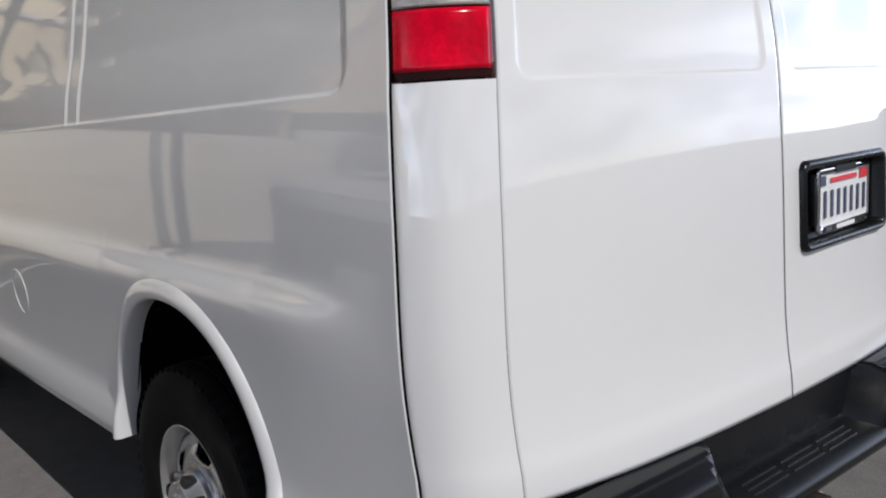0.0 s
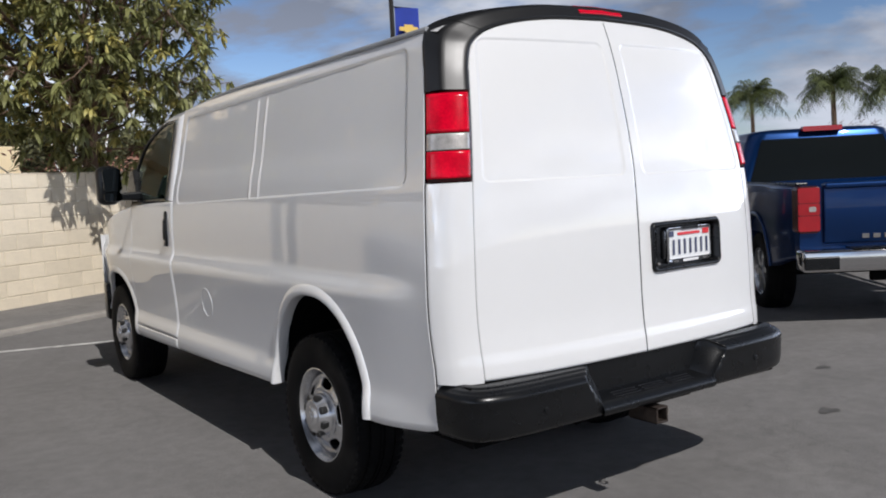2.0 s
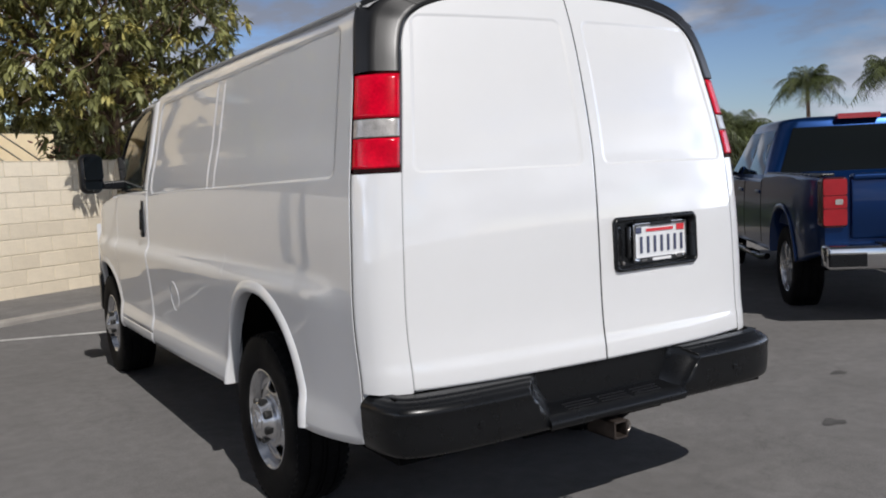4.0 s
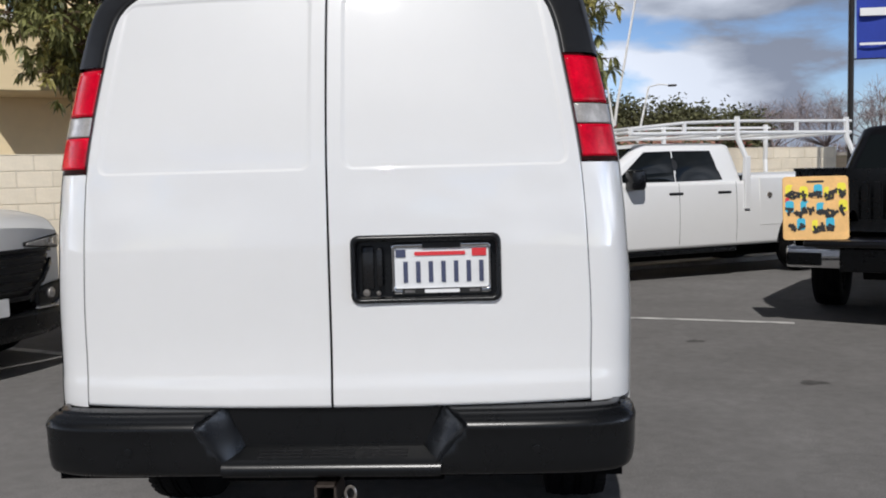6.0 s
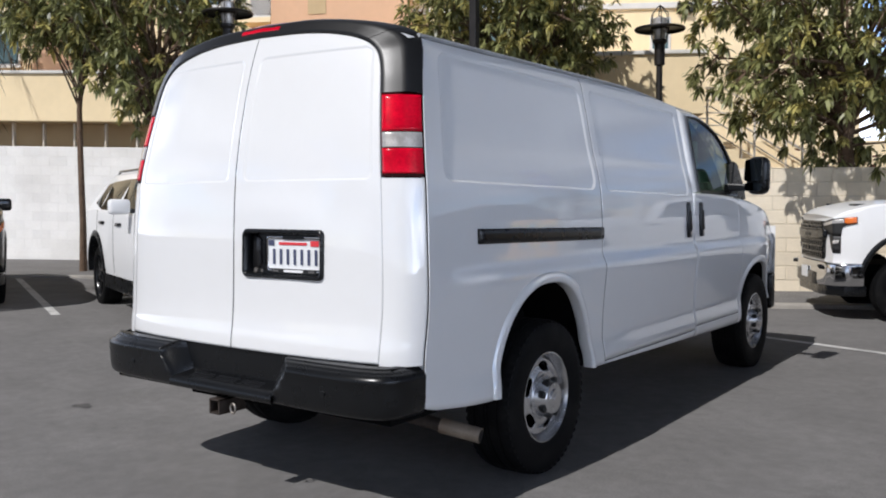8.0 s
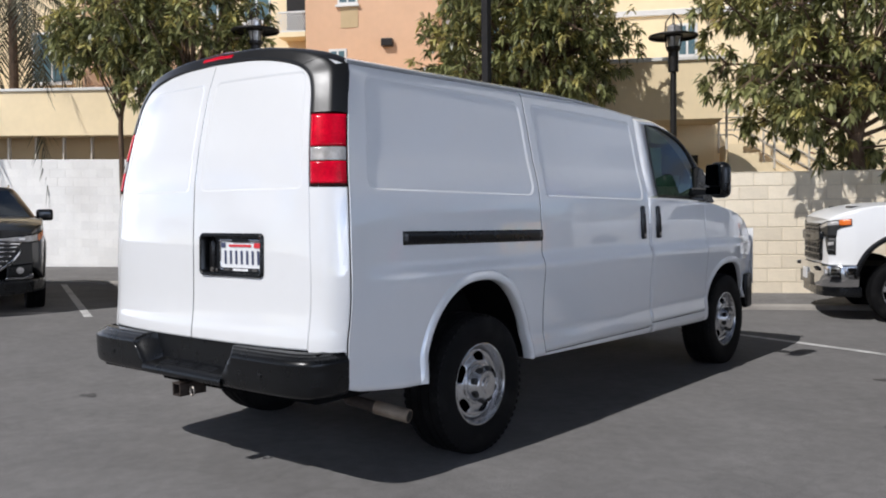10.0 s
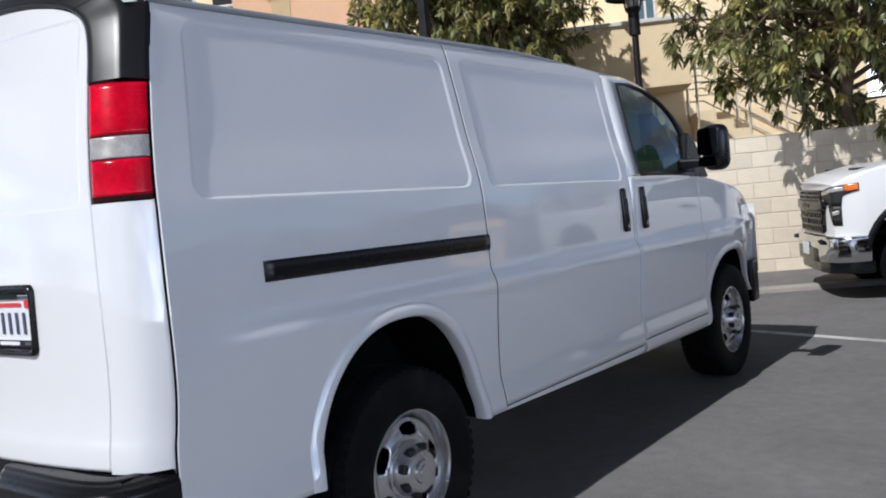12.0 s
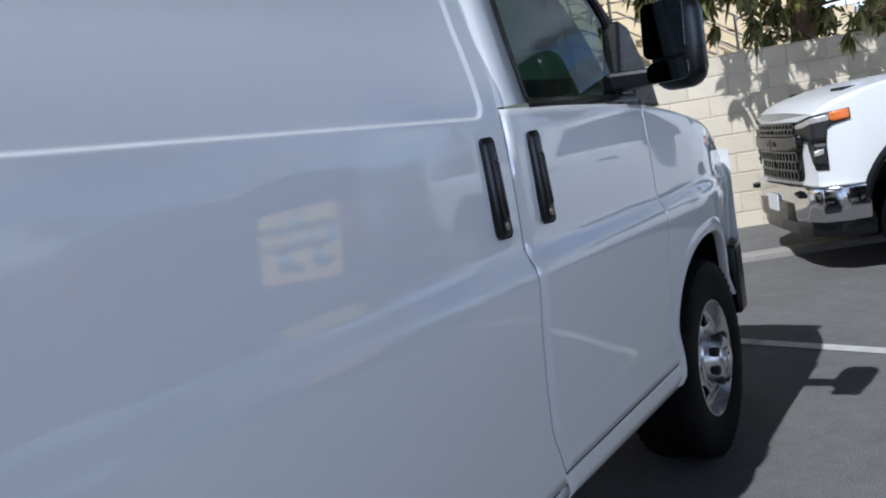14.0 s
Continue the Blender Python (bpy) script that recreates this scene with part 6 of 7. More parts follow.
HP = wrapped(th, L, HD["nose_bow"])
plan_block("chrome_bumper", mirrored([(1.0, L - 0.37), (1.018, L - 0.16), (0.95, L + 0.0), (0.80, L + 0.085), (0.5, L + 0.13)]), 0.404, 0.666, "chrome", truck, 0.03, "chrome front bumper")
plan_block("lower_valance", mirrored([(0.97, L - 0.40), (0.94, L - 0.12), (0.76, L + 0.05), (0.5, L + 0.09)]), 0.29, 0.41, "black", truck, 0.02)
plan_block("bumper_insert", mirrored([(0.60, L - 0.02), (0.56, L + 0.125), (0.40, L + 0.147)]), 0.40, 0.54, "black", truck)
part("front_plate", prism(round_rect(-0.16, 0.16, 0.53, 0.68, 0.01), "y", L + 0.145, L + 0.155), "plate", truck)
for sgn in (1, -1):
    part("tow_hook", tube([(sgn * 0.70, L + 0.08, 0.73), (sgn * 0.71, L + 0.14, 0.72), (sgn * 0.76, L + 0.13, 0.70), (sgn * 0.77, L + 0.05, 0.69)], 0.018, 8), "black", truck)
g = empty("grille")
g.parent = truck
g["label"] = "black mesh grille with a broad centre bar"
for sgn in (1, -1):
    HP("grille_backing", [(-0.886, 0.80, 1.315), (-0.42, 0.80, 1.315), (-0.27, 0.815, 1.31), (-0.25, 0.85, 1.30)], sgn, 0.010, "ink_black", g)
    HP("badge_bar", [(-0.886, 1.075, 1.185), (-0.40, 1.075, 1.185), (-0.20, 1.10, 1.20)], sgn, 0.055, "black", g, depth=0.05)
    for z in (0.815, 0.895, 0.975, 1.055, 1.205, 1.255, 1.305):
        HP("grille_bar", [(-0.886, z - 0.009, z + 0.009), (-0.29, z - 0.009, z + 0.009)], sgn, 0.034, "black", g, depth=0.026)
    for r_, z in enumerate((0.855, 0.935, 1.015, 1.230, 1.280)):
        for k in range(7):
            a0 = -0.86 + 0.088 * k + (0.044 if r_ % 2 else 0.0)
            hh = 0.034 if z < 1.1 else 0.02
            if a0 < -0.32:
                HP("grille_rib", [(a0, z - hh, z + hh), (a0 + 0.026, z - hh, z + hh)], sgn, 0.030, "black", g, depth=0.022)
part("grille_badge", prism([(-0.13, 1.11), (0.13, 1.11), (0.13, 1.15), (-0.13, 1.15)], "y", L + 0.115, L + 0.124, 0.004, 1), "ink_black", g)
for sgn in (1, -1):
    hl = HP("headlight", [(-0.33, 1.185, 1.30), (-0.18, 1.15, 1.325), (0.0, 1.13, 1.352), (0.085, 1.125, 1.362), (0.10, 1.235, 1.364), (0.14, 1.262, 1.368), (0.268, 1.292, 1.378)], sgn, 0.016, "ink_black", truck, "dark headlight cluster")
    HP("headlight_lens", [(-0.30, 1.245, 1.285), (-0.12, 1.262, 1.31), (0.0, 1.285, 1.335), (0.12, 1.295, 1.348)], sgn, 0.022, "clear", hl)
    HP("turn_signal", [(0.125, 1.30, 1.358), (0.16, 1.288, 1.368), (0.262, 1.298, 1.372)], sgn, 0.024, "amber", hl)
    d = HP("lamp_duct", [(-0.10, 1.09, 1.13), (-0.05, 0.97, 1.13), (0.0, 0.905, 1.13), (0.085, 0.90, 1.13)], sgn, 0.012, "ink_black", truck, "black air duct beside the headlight")
    HP("running_light", [(0.0, 1.02, 1.065), (0.06, 1.03, 1.075)], sgn, 0.020, "clear", d)
    HP("duct_blade", [(-0.02, 0.95, 0.975), (0.06, 0.945, 0.965)], sgn, 0.022, "black_gloss", d)
    part("bonnet_vent", prism([(sgn * 0.58, L - 0.26), (sgn * 0.74, L - 0.30), (sgn * 0.72, L - 0.55), (sgn * 0.64, L - 0.54)], "z", 1.475, 1.545, 0.01), "black_gloss", truck)
    # service body doors, rub rail
    for y0, y1 in ((0.06, 0.42), (1.58, 2.16)):
        d = part("locker_door", box((sgn * 1.02 - 0.012, y0, 0.78), (sgn * 1.02 + 0.014, y1, 1.54), 0.01), "truck_white", truck)
        part("locker_latch", lathe([(-0.004, 0.045), (0.02, 0.042), (0.022, 0.03), (0.012, 0.028), (0.012, 0)], 20), "steel", d).matrix_local = pose(sgn * 1.03, (y0 + y1) / 2 + 0.1, 1.26, 0, 0, 0 if sgn > 0 else 180)
    d = part("locker_door", box((sgn * 1.02 - 0.012, 0.46, 1.18), (sgn * 1.02 + 0.014, 1.54, 1.54), 0.01), "truck_white", truck)
    part("locker_latch", lathe([(-0.004, 0.045), (0.02, 0.042), (0.022, 0.03), (0.012, 0.028), (0.012, 0)], 20), "steel", d).matrix_local = pose(sgn * 1.03, 1.0, 1.36, 0, 0, 0 if sgn > 0 else 180)
    for k in range(6):
        part("door_print", box((sgn * 1.022 - 0.004, 4.68 - 0.075 * k - 0.055, 0.95), (sgn * 1.022 + 0.006, 4.68 - 0.075 * k, 0.985)), "black", truck)
part("frame_rail", box((-0.62, 0.3, 0.28), (0.62, 5.0, 0.52), 0.02), "under", truck)
part("running_board", box((-1.00, 2.6, 0.40), (-0.80, 4.8, 0.47), 0.015), "black", truck)
rack = empty("ladder_rack")
rack.parent = truck
rack["label"] = "white tubular ladder rack"
for sgn in (1, -1):
    part("rack_rail", tube([(sgn * 0.92, 0.1, 2.25), (sgn * 0.92, 2.5, 2.25), (sgn * 0.92, 4.55, 2.23)], 0.030, 8), "truck_white", rack)
    part("rack_rail", tube([(sgn * 0.92, 0.1, 2.44), (sgn * 0.92, 2.5, 2.43), (sgn * 0.92, 3.5, 2.40), (sgn * 0.92, 4.55, 2.31)], 0.024, 8), "truck_white", rack)
    for y in (0.12, 2.44):
        part("rack_post", tube([(sgn * 1.00, y + 0.0, 1.51), (sgn * 1.02, y, 1.86), (sgn * 0.93, y + 0.08, 2.16), (sgn * 0.92, y + 0.09, 2.50)], 0.042, 8), "truck_white", rack)
    part("rack_brace", box((sgn * 1.045 - 0.02, 2.38, 1.05), (sgn * 1.045 + 0.02, 2.48, 1.88), 0.01), "truck_white", rack)
    for y in (1.3, 3.55, 4.52):
        part("rack_post", tube([(sgn * 0.92, y, 2.22), (sgn * 0.92, y, 2.42 if y < 4 else 2.33)], 0.034, 8), "truck_white", rack)
for y in (0.12, 1.3, 2.50, 3.55, 4.55):
    part("rack_crossbar", tube([(-0.92, y, 2.25), (0.92, y, 2.25)], 0.028, 8), "truck_white", rack)
part("rack_crossbar", tube([(-0.92, 4.55, 2.31), (0.92, 4.55, 2.31)], 0.024, 8), "truck_white", rack)

# blue crew-cab pickup
BLUE = dict(PICKUP)
BLUE.update(paint="blue", arch_mat="blue", clad=0.035, handle_mat="blue", mirror_mat="blue")
BH_ = 50.4
btail = Vector((5.05, 1.49))
blue, bh, bt = vehicle("pickup_truck", pose(btail.x, btail.y, -0.045, 0, 0, BH_ - 90), BLUE, "dark blue crew-cab pickup with chrome rear bumper", "truck")
pickup_bed(blue, BLUE, bh, bt, "blue")


def tail_end(car, paint, open_gate=False, up=0.0, wide=0.0):
    bumper_ = part("rear_bumper", box((-0.98, -0.20, 0.52), (0.98, 0.02, 0.72), 0.03, 3), "chrome", car, "chrome rear bumper", smooth=True, angle=60)
    if open_gate:
        part("bumper_centre", box((-0.52, -0.222, 0.50), (0.52, -0.19, 0.705), 0.01), "black", bumper_)
    part("bumper_step_pad", box((-0.55, -0.205, 0.715), (0.55, -0.02, 0.73)), "black", bumper_)
    for sgn in (1, -1):
        part("bumper_corner_step", box((sgn * 0.82 - 0.15, -0.215, 0.545), (sgn * 0.82 + 0.15, -0.10, 0.66), 0.01), "black", bumper_)
        t = part("tail_light", prism(round_rect(sgn * 0.875 - 0.10 + wide, sgn * 0.875 + 0.10 - wide, 0.82 + up, 1.24 + up, 0.03), "y", -0.045, 0.10, 0.012), "lamp_body", car, "red tail light")
        if open_gate:
            part("light_lens", prism(round_rect(sgn * 0.875 - 0.088 + wide, sgn * 0.875 + 0.088 - wide, 1.07 + up, 1.225 + up, 0.02), "y", -0.052, -0.04), "red_dark", t)
            part("light_lens", prism(round_rect(sgn * 0.875 - 0.088 + wide, sgn * 0.875 + 0.088 - wide, 0.835 + up, 0.99 + up, 0.02), "y", -0.052, -0.04), "red_dark", t)
            part("reversing_lens", prism(round_rect(sgn * 0.875 - 0.07 + wide, sgn * 0.875 + 0.088 - wide, 1.0 + up, 1.06 + up, 0.012), "y", -0.053, -0.04), "clear", t)
        else:
            # one tall lens in three ridged bands with a small clear window
            for z0, z1 in ((0.838, 0.975), (0.981, 1.085), (1.091, 1.226)):
                part("light_lens", prism(round_rect(sgn * 0.875 - 0.094, sgn * 0.875 + 0.094, z0 + up, z1 + up, 0.012), "y", -0.056, -0.04, 0.005), "red_dark", t)
            part("reversing_lens", prism(round_rect(sgn * 0.845 - 0.030, sgn * 0.845 + 0.030, 1.012 + up, 1.056 + up, 0.01), "y", -0.060, -0.05), "clear", t)
    if not open_gate:
        g_ = part("tailgate", box((-0.745, -0.045, 0.76), (0.745, 0.03, 1.30), 0.02, 3), paint, car, "tailgate with raised lettering bars", smooth=True, angle=50)
        part("tailgate_spoiler", box((-0.74, -0.075, 1.25), (0.74, 0.0, 1.305), 0.02, 3), paint, g_)
        for k in range(9):
            part("letter_bar", box((-0.42 + k * 0.095, -0.052, 0.80), (-0.36 + k * 0.095, -0.043, 0.84)), "chrome", g_)
    else:
        g_ = part("tailgate", box((-0.745, -0.58, 0.74), (0.745, -0.03, 0.80), 0.015, 2), paint, car, "black tailgate let down", smooth=True, angle=50)
        for k in range(12):
            part("liner_rib", box((-0.70 + k * 0.122, 1.92, 0.85), (-0.63 + k * 0.122, 1.99, 1.26)), "black", g_)
        part("bed_liner", box((-0.80, -0.02, 0.842), (0.80, 1.98, 0.85)), "black", g_)
        part("badge", box((-0.12, 1.90, 1.05), (0.12, 1.935, 1.11), 0.01), "black_gloss", g_)
    part("high_brake_light", prism(round_rect(-0.215, 0.215, 1.845, 1.90, 0.012), "y", 2.155, 2.24), "red_dark", car)
    part("rear_axle", tube([(-0.8, 1.22, 0.4), (0.8, 1.22, 0.4)], 0.06, 10), "under", car)
    part("tow_hitch", box((-0.35, -0.08, 0.42), (0.35, 0.0, 0.50), 0.01), "under", car)


tail_end(blue, "blue", up=0.04)
for sgn in (1, -1):
    s_ = part("side_step", tube([(sgn * 1.0, 1.95, 0.42), (sgn * 1.03, 2.1, 0.40), (sgn * 1.03, 4.1, 0.40), (sgn * 1.0, 4.25, 0.42)], 0.035, 10), "black_gloss", blue, smooth=True)
    for y in (2.3, 3.3):
        part("step_pad", box((sgn * 1.05 - 0.05, y, 0.425), (sgn * 1.05 + 0.05, y + 0.45, 0.44)), "chrome", s_)
    for z in (0.74, 0.90):
        part("door_sticker", box((sgn * 1.012 - 0.012, 4.02, z), (sgn * 1.012 + 0.012, 4.32, z + 0.09)), "ink_yellow", blue)

# black pickup with its tailgate down
BLK = dict(PICKUP)
BLK.update(top=([0, 0.05, 2.05, 2.2, 4.2, 4.6, 5.3, 5.7, 5.85], [1.39, 1.40, 1.41, 1.30, 1.28, 1.26, 1.23, 1.17, 1.08]), paint="black_paint", arch_mat="black_paint", clad=0.035, open_tail=True)
KH = 57.9
kax = Vector((math.cos(radians(KH)), math.sin(radians(KH))))
ktail = Vector((4.153, 5.073))
blk, kh, kt = vehicle("pickup_truck", pose(ktail.x, ktail.y, -0.01, 0, 0, KH - 90), BLK, "black pickup with lowered tailgate and bed liner", "truck")
pickup_bed(blk, BLK, kh, kt, "black")
tail_end(blk, "black_paint", True, 0.11, 0.028)

# hand-lettered board on the lowered tailgate
board = empty("notice_board", pose(3.315, 4.955, 0.793, -8, 0, -10) @ Matrix.Scale(0.94, 4))
tagged(board, "orange board with rows of painted lettering resting on the tailgate", "sign")
face = part("panel", prism(round_rect(-0.282, 0.282, 0.0, 0.585, 0.03), "y", -0.012, 0.012), "sign_orange", board)
rb = random.Random(5)
for row, (z, n) in enumerate(((0.40, 8), (0.25, 8), (0.10, 6))):
    for k in range(n):
        x = -0.225 + 0.45 * k / 7 + rb.uniform(-0.012, 0.012) + (0.03 if row == 2 else 0)
        if row == 2 and k == 2:
            continue
        dz = rb.uniform(-0.02, 0.02)
        patch = prism(round_rect(x - 0.036, x + 0.038, z - 0.01 + dz, z + 0.10 + dz, 0.025), "y", -0.0145 - 0.0002 * k, -0.0125)
        part("paint_patch", patch, rb.choice(["ink_yellow", "ink_yellow", "ink_cyan", "sign_orange"]), face)
        # each painted sign is a few crossing strokes that spell nothing
        for q in range(4):
            a0, r0 = rb.uniform(0, math.pi), rb.uniform(0.026, 0.042)
            c0 = Vector((x + rb.uniform(-0.014, 0.014), z + 0.01 + dz + rb.uniform(-0.022, 0.022)))
            d0, n0 = Vector((math.cos(a0), math.sin(a0))) * r0, Vector((-math.sin(a0), math.cos(a0))) * 0.0105
            part("brush_stroke", prism([tuple(c0 - d0 - n0), tuple(c0 + d0 - n0), tuple(c0 + d0 + n0), tuple(c0 - d0 + n0)], "y", -0.019 - 0.0004 * q, -0.0168), "ink_black", face)
part("red_mark", prism(round_rect(-0.262, -0.225, 0.27, 0.39, 0.012), "y", -0.0142, -0.0125), "ink_red", face)
part("handle_slot", prism(round_rect(-0.075, 0.075, 0.525, 0.545, 0.01), "y", -0.0135, -0.0125), "ink_black", face)

# two crossovers by the wall
SUV = dict(length=4.92, width=1.99, rear_axle=1.02, front_axle=3.98, arch=0.47, arch_top=0.90, sill=0.42, bulge=0.80, rear_lift=0.16, crown=0.05,
           top=([0, 0.12, 0.9, 3.2, 3.6, 4.2, 4.65, 4.80, 4.92], [1.20, 1.26, 1.25, 1.21, 1.24, 1.21, 1.15, 1.11, 1.055]), plan=[0.86, 0.93, 1.0, 1.0, 0.99, 0.93, 0.78],
           decks=[("bonnet", 3.4, 4.92)], nose_bow=0.16,
           cabin=dict(rear_base=0.06, rear_top=0.62, front_top=2.50, front_base=3.60, belt=1.19, roof=1.69, tuck=0.72, rear_lo=0.12,
                      side_panes=[[(0.62, 0.28), (1.08, 0.12), (1.08, 0.84), (0.86, 0.80)], [(1.09, 0.10), (2.047, 0.08), (2.047, 0.90), (1.09, 0.86)], [(2.055, 0.08), (3.10, 0.06), (2.46, 0.88), (2.055, 0.90)]]),
           handles=[(1.42, 1.08), (2.36, 1.07)], seams=[1.10, 2.06, 3.12], mirror=(2.96, 1.28), tyre=0.385, tyre_w=0.245, rim=0.265, wheel_style="five", clad=0.075, band=True)


def crossover(front_wheel, heading, z, paint, dark, label, on_right):
    s = dict(SUV)
    s.update(paint=paint, rim_mat="black_gloss" if dark else "rim", mirror_mat=paint)
    a = Vector((math.cos(radians(heading)), math.sin(radians(heading))))
    r = Vector((a.y, -a.x))
    c = Vector(front_wheel) - (r if on_right else -r) * (0.995 - 0.15)
    t = c - a * s["front_axle"]
    car, hf, tp = vehicle("crossover_car", pose(t.x, t.y, z, 0, 0, heading - 90), s, label, "car")
    ln = s["length"]
    PW = wrapped(hf, ln, s["nose_bow"])
    bright = "chrome" if not dark else "black_gloss"
    fascia = empty("lower_fascia")
    fascia.parent = car
    fascia["label"] = "black lower bumper with air intake"
    g = empty("grille")
    g.parent = car
    g["label"] = "wide grille with horizontal bars"
    part("front_plate", prism(round_rect(-0.15, 0.15, 0.46, 0.59, 0.01), "y", ln + 0.185, ln + 0.193), "plate", car)
    for sgn in (1, -1):
        PW("fascia_side", [(-0.78, 0.26, 0.47), (-0.2, 0.27, 0.46), (0.0, 0.29, 0.45), (0.46, 0.30, 0.44)], sgn, 0.022, "black", fascia, depth=0.10)
        PW("grille_backing", [(-0.78, 0.58, 0.93), (-0.42, 0.58, 0.93), (-0.25, 0.70, 0.93), (-0.17, 0.83, 0.92)], sgn, 0.010, "ink_black", g)
        PW("grille_surround", [(-0.78, 0.555, 0.585), (-0.42, 0.555, 0.585), (-0.24, 0.675, 0.715), (-0.14, 0.80, 0.85)], sgn, 0.026, bright, g)
        PW("grille_top", [(-0.78, 0.915, 0.94), (-0.40, 0.915, 0.94), (-0.14, 0.90, 0.925)], sgn, 0.026, bright, g)
        for z, a1 in ((0.64, -0.36), (0.70, -0.29), (0.76, -0.25), (0.82, -0.20), (0.875, -0.18)):
            PW("grille_bar", [(-0.78, z - 0.009, z + 0.009), (a1, z - 0.009, z + 0.009)], sgn, 0.022, bright, g)
        h = PW("headlight", [(-0.42, 0.955, 0.985), (-0.25, 0.935, 1.005), (-0.05, 0.92, 1.025), (0.10, 0.925, 1.045), (0.22, 0.955, 1.06), (0.40, 1.02, 1.085)], sgn, 0.012, "black_gloss", car, "headlight cluster with clear lens and amber corner")
        PW("headlight_lens", [(-0.40, 0.962, 0.980), (-0.25, 0.945, 0.995), (-0.05, 0.935, 1.012), (0.13, 0.945, 1.035)], sgn, 0.018, "clear", h)
        PW("projector", [(-0.16, 0.955, 1.0), (-0.09, 0.95, 1.005)], sgn, 0.026, "chrome", h)
        PW("turn_signal", [(0.15, 0.945, 1.02), (0.24, 0.972, 1.05), (0.36, 1.02, 1.075)], sgn, 0.020, "amber", h)
        f = PW("fog_light_bezel", [(-0.30, 0.49, 0.63), (-0.12, 0.48, 0.655), (0.0, 0.50, 0.66)], sgn, 0.014, "black", car)
        x0, y0 = 0.776 * 0.80, ln + s["nose_bow"] * (1 - 0.64)
        part("fog_light", lathe([(0, 0.045), (0.02, 0.042), (0.026, 0)], 18, "y"), "clear", f).matrix_local = pose(sgn * x0, y0 + 0.012, 0.575, 0, 0, -sgn * 20)
        PW("fog_trim", [(-0.31, 0.468, 0.488), (-0.10, 0.462, 0.482), (0.0, 0.48, 0.53)], sgn, 0.026, "chrome", f)
        part("roof_rail", tube([(sgn * 0.62, 0.72, 1.69), (sgn * 0.64, 0.90, 1.735), (sgn * 0.64, 2.2, 1.735), (sgn * 0.62, 2.45, 1.68)], 0.016, 8), "black_gloss" if dark else "chrome", car)
        part("sill_cladding", box((sgn * 0.955 - 0.04, 1.46, 0.27), (sgn * 0.955 + 0.025, 3.54, 0.47), 0.02), "black", car)
    return car


white_suv = crossover((-4.42, 2.94), -21.5, 0.020, "suv_white", True, "white crossover with black wheels and price stickers on windscreen", True)


def windscreen_word(text, x, z, size, mat, seed_shift=0.0):
    """Painted letters on the sloping windscreen, read from the front of the car."""
    cu = bpy.data.curves.new("painted_word", "FONT")
    cu.body, cu.size, cu.extrude, cu.offset = text, size, 0.003, 0.006
    cu.materials.append(M[mat])
    ob = new("painted_word", cu)
    ob.parent = white_suv
    t = (z - 1.19) / (1.69 - 1.19)
    ob.matrix_local = pose(x, 3.60 - 1.10 * t + 0.052 + seed_shift, z + 0.03, 24.5, 0, 180)
    return ob


windscreen_word("3", 0.66, 1.255, 0.36, "ink_red")
windscreen_word("3", 0.64, 1.262, 0.32, "ink_yellow", 0.006)
windscreen_word("RD", 0.44, 1.385, 0.15, "ink_lime")
windscreen_word("ROW", 0.44, 1.325, 0.15, "ink_lime")
windscreen_word("SEATING", 0.44, 1.262, 0.15, "ink_lime")
black_suv = crossover((-8.27, 3.07), -21.5, 0.045, "black_paint", False, "black crossover with chrome grille facing the lot", False)

# ---- trees, palms, hedge and the distance ----


def leaf_mesh(tips, rng, size, per, spread, droop, wide=(0.11, 0.17)):
    """Bunches of narrow folded leaves at the tips."""
    n = len(tips) * per
    tips = np.repeat(np.array(tips), per, axis=0)
    b = tips + rng.normal(0, spread, (n, 3))
    d = rng.normal(0, 1, (n, 3))
    d[:, 2] = d[:, 2] * 0.5 - droop
    d /= np.linalg.norm(d, axis=1)[:, None]
    w = np.cross(d, rng.normal(0, 1, (n, 3)))
    w /= np.linalg.norm(w, axis=1)[:, None] + 1e-6
    nn = np.cross(w, d)
    ln = size * rng.uniform(0.6, 1.25, n)[:, None]
    wd = ln * rng.uniform(*wide, n)[:, None]
    bend = -nn * ln * rng.uniform(0.02, 0.22, n)[:, None]
    v = np.stack([b, b + d * ln * 0.28 + w * wd * 0.85 + nn * wd * 0.3, b + d * ln * 0.66 + w * wd * 0.75 + nn * wd * 0.25 + bend * 0.4, b + d * ln + bend, b + d * ln * 0.66 - w * wd * 0.75 + nn * wd * 0.25 + bend * 0.4, b + d * ln * 0.28 - w * wd * 0.85 + nn * wd * 0.3], 1).reshape(-1, 3)
    k = np.arange(n)[:, None] * 6
    f = np.concatenate([k + [0, 1, 5], k + [1, 2, 5], k + [2, 4, 5], k + [2, 3, 4]])
    return v, f


def fast_mesh(name, v, f, mat, parent):
    me = bpy.data.meshes.new(name)
    me.from_pydata(v.tolist(), [], f.tolist())
    me.materials.append(M[mat])
    ob = new(name, me)
    ob.parent = parent
    return ob


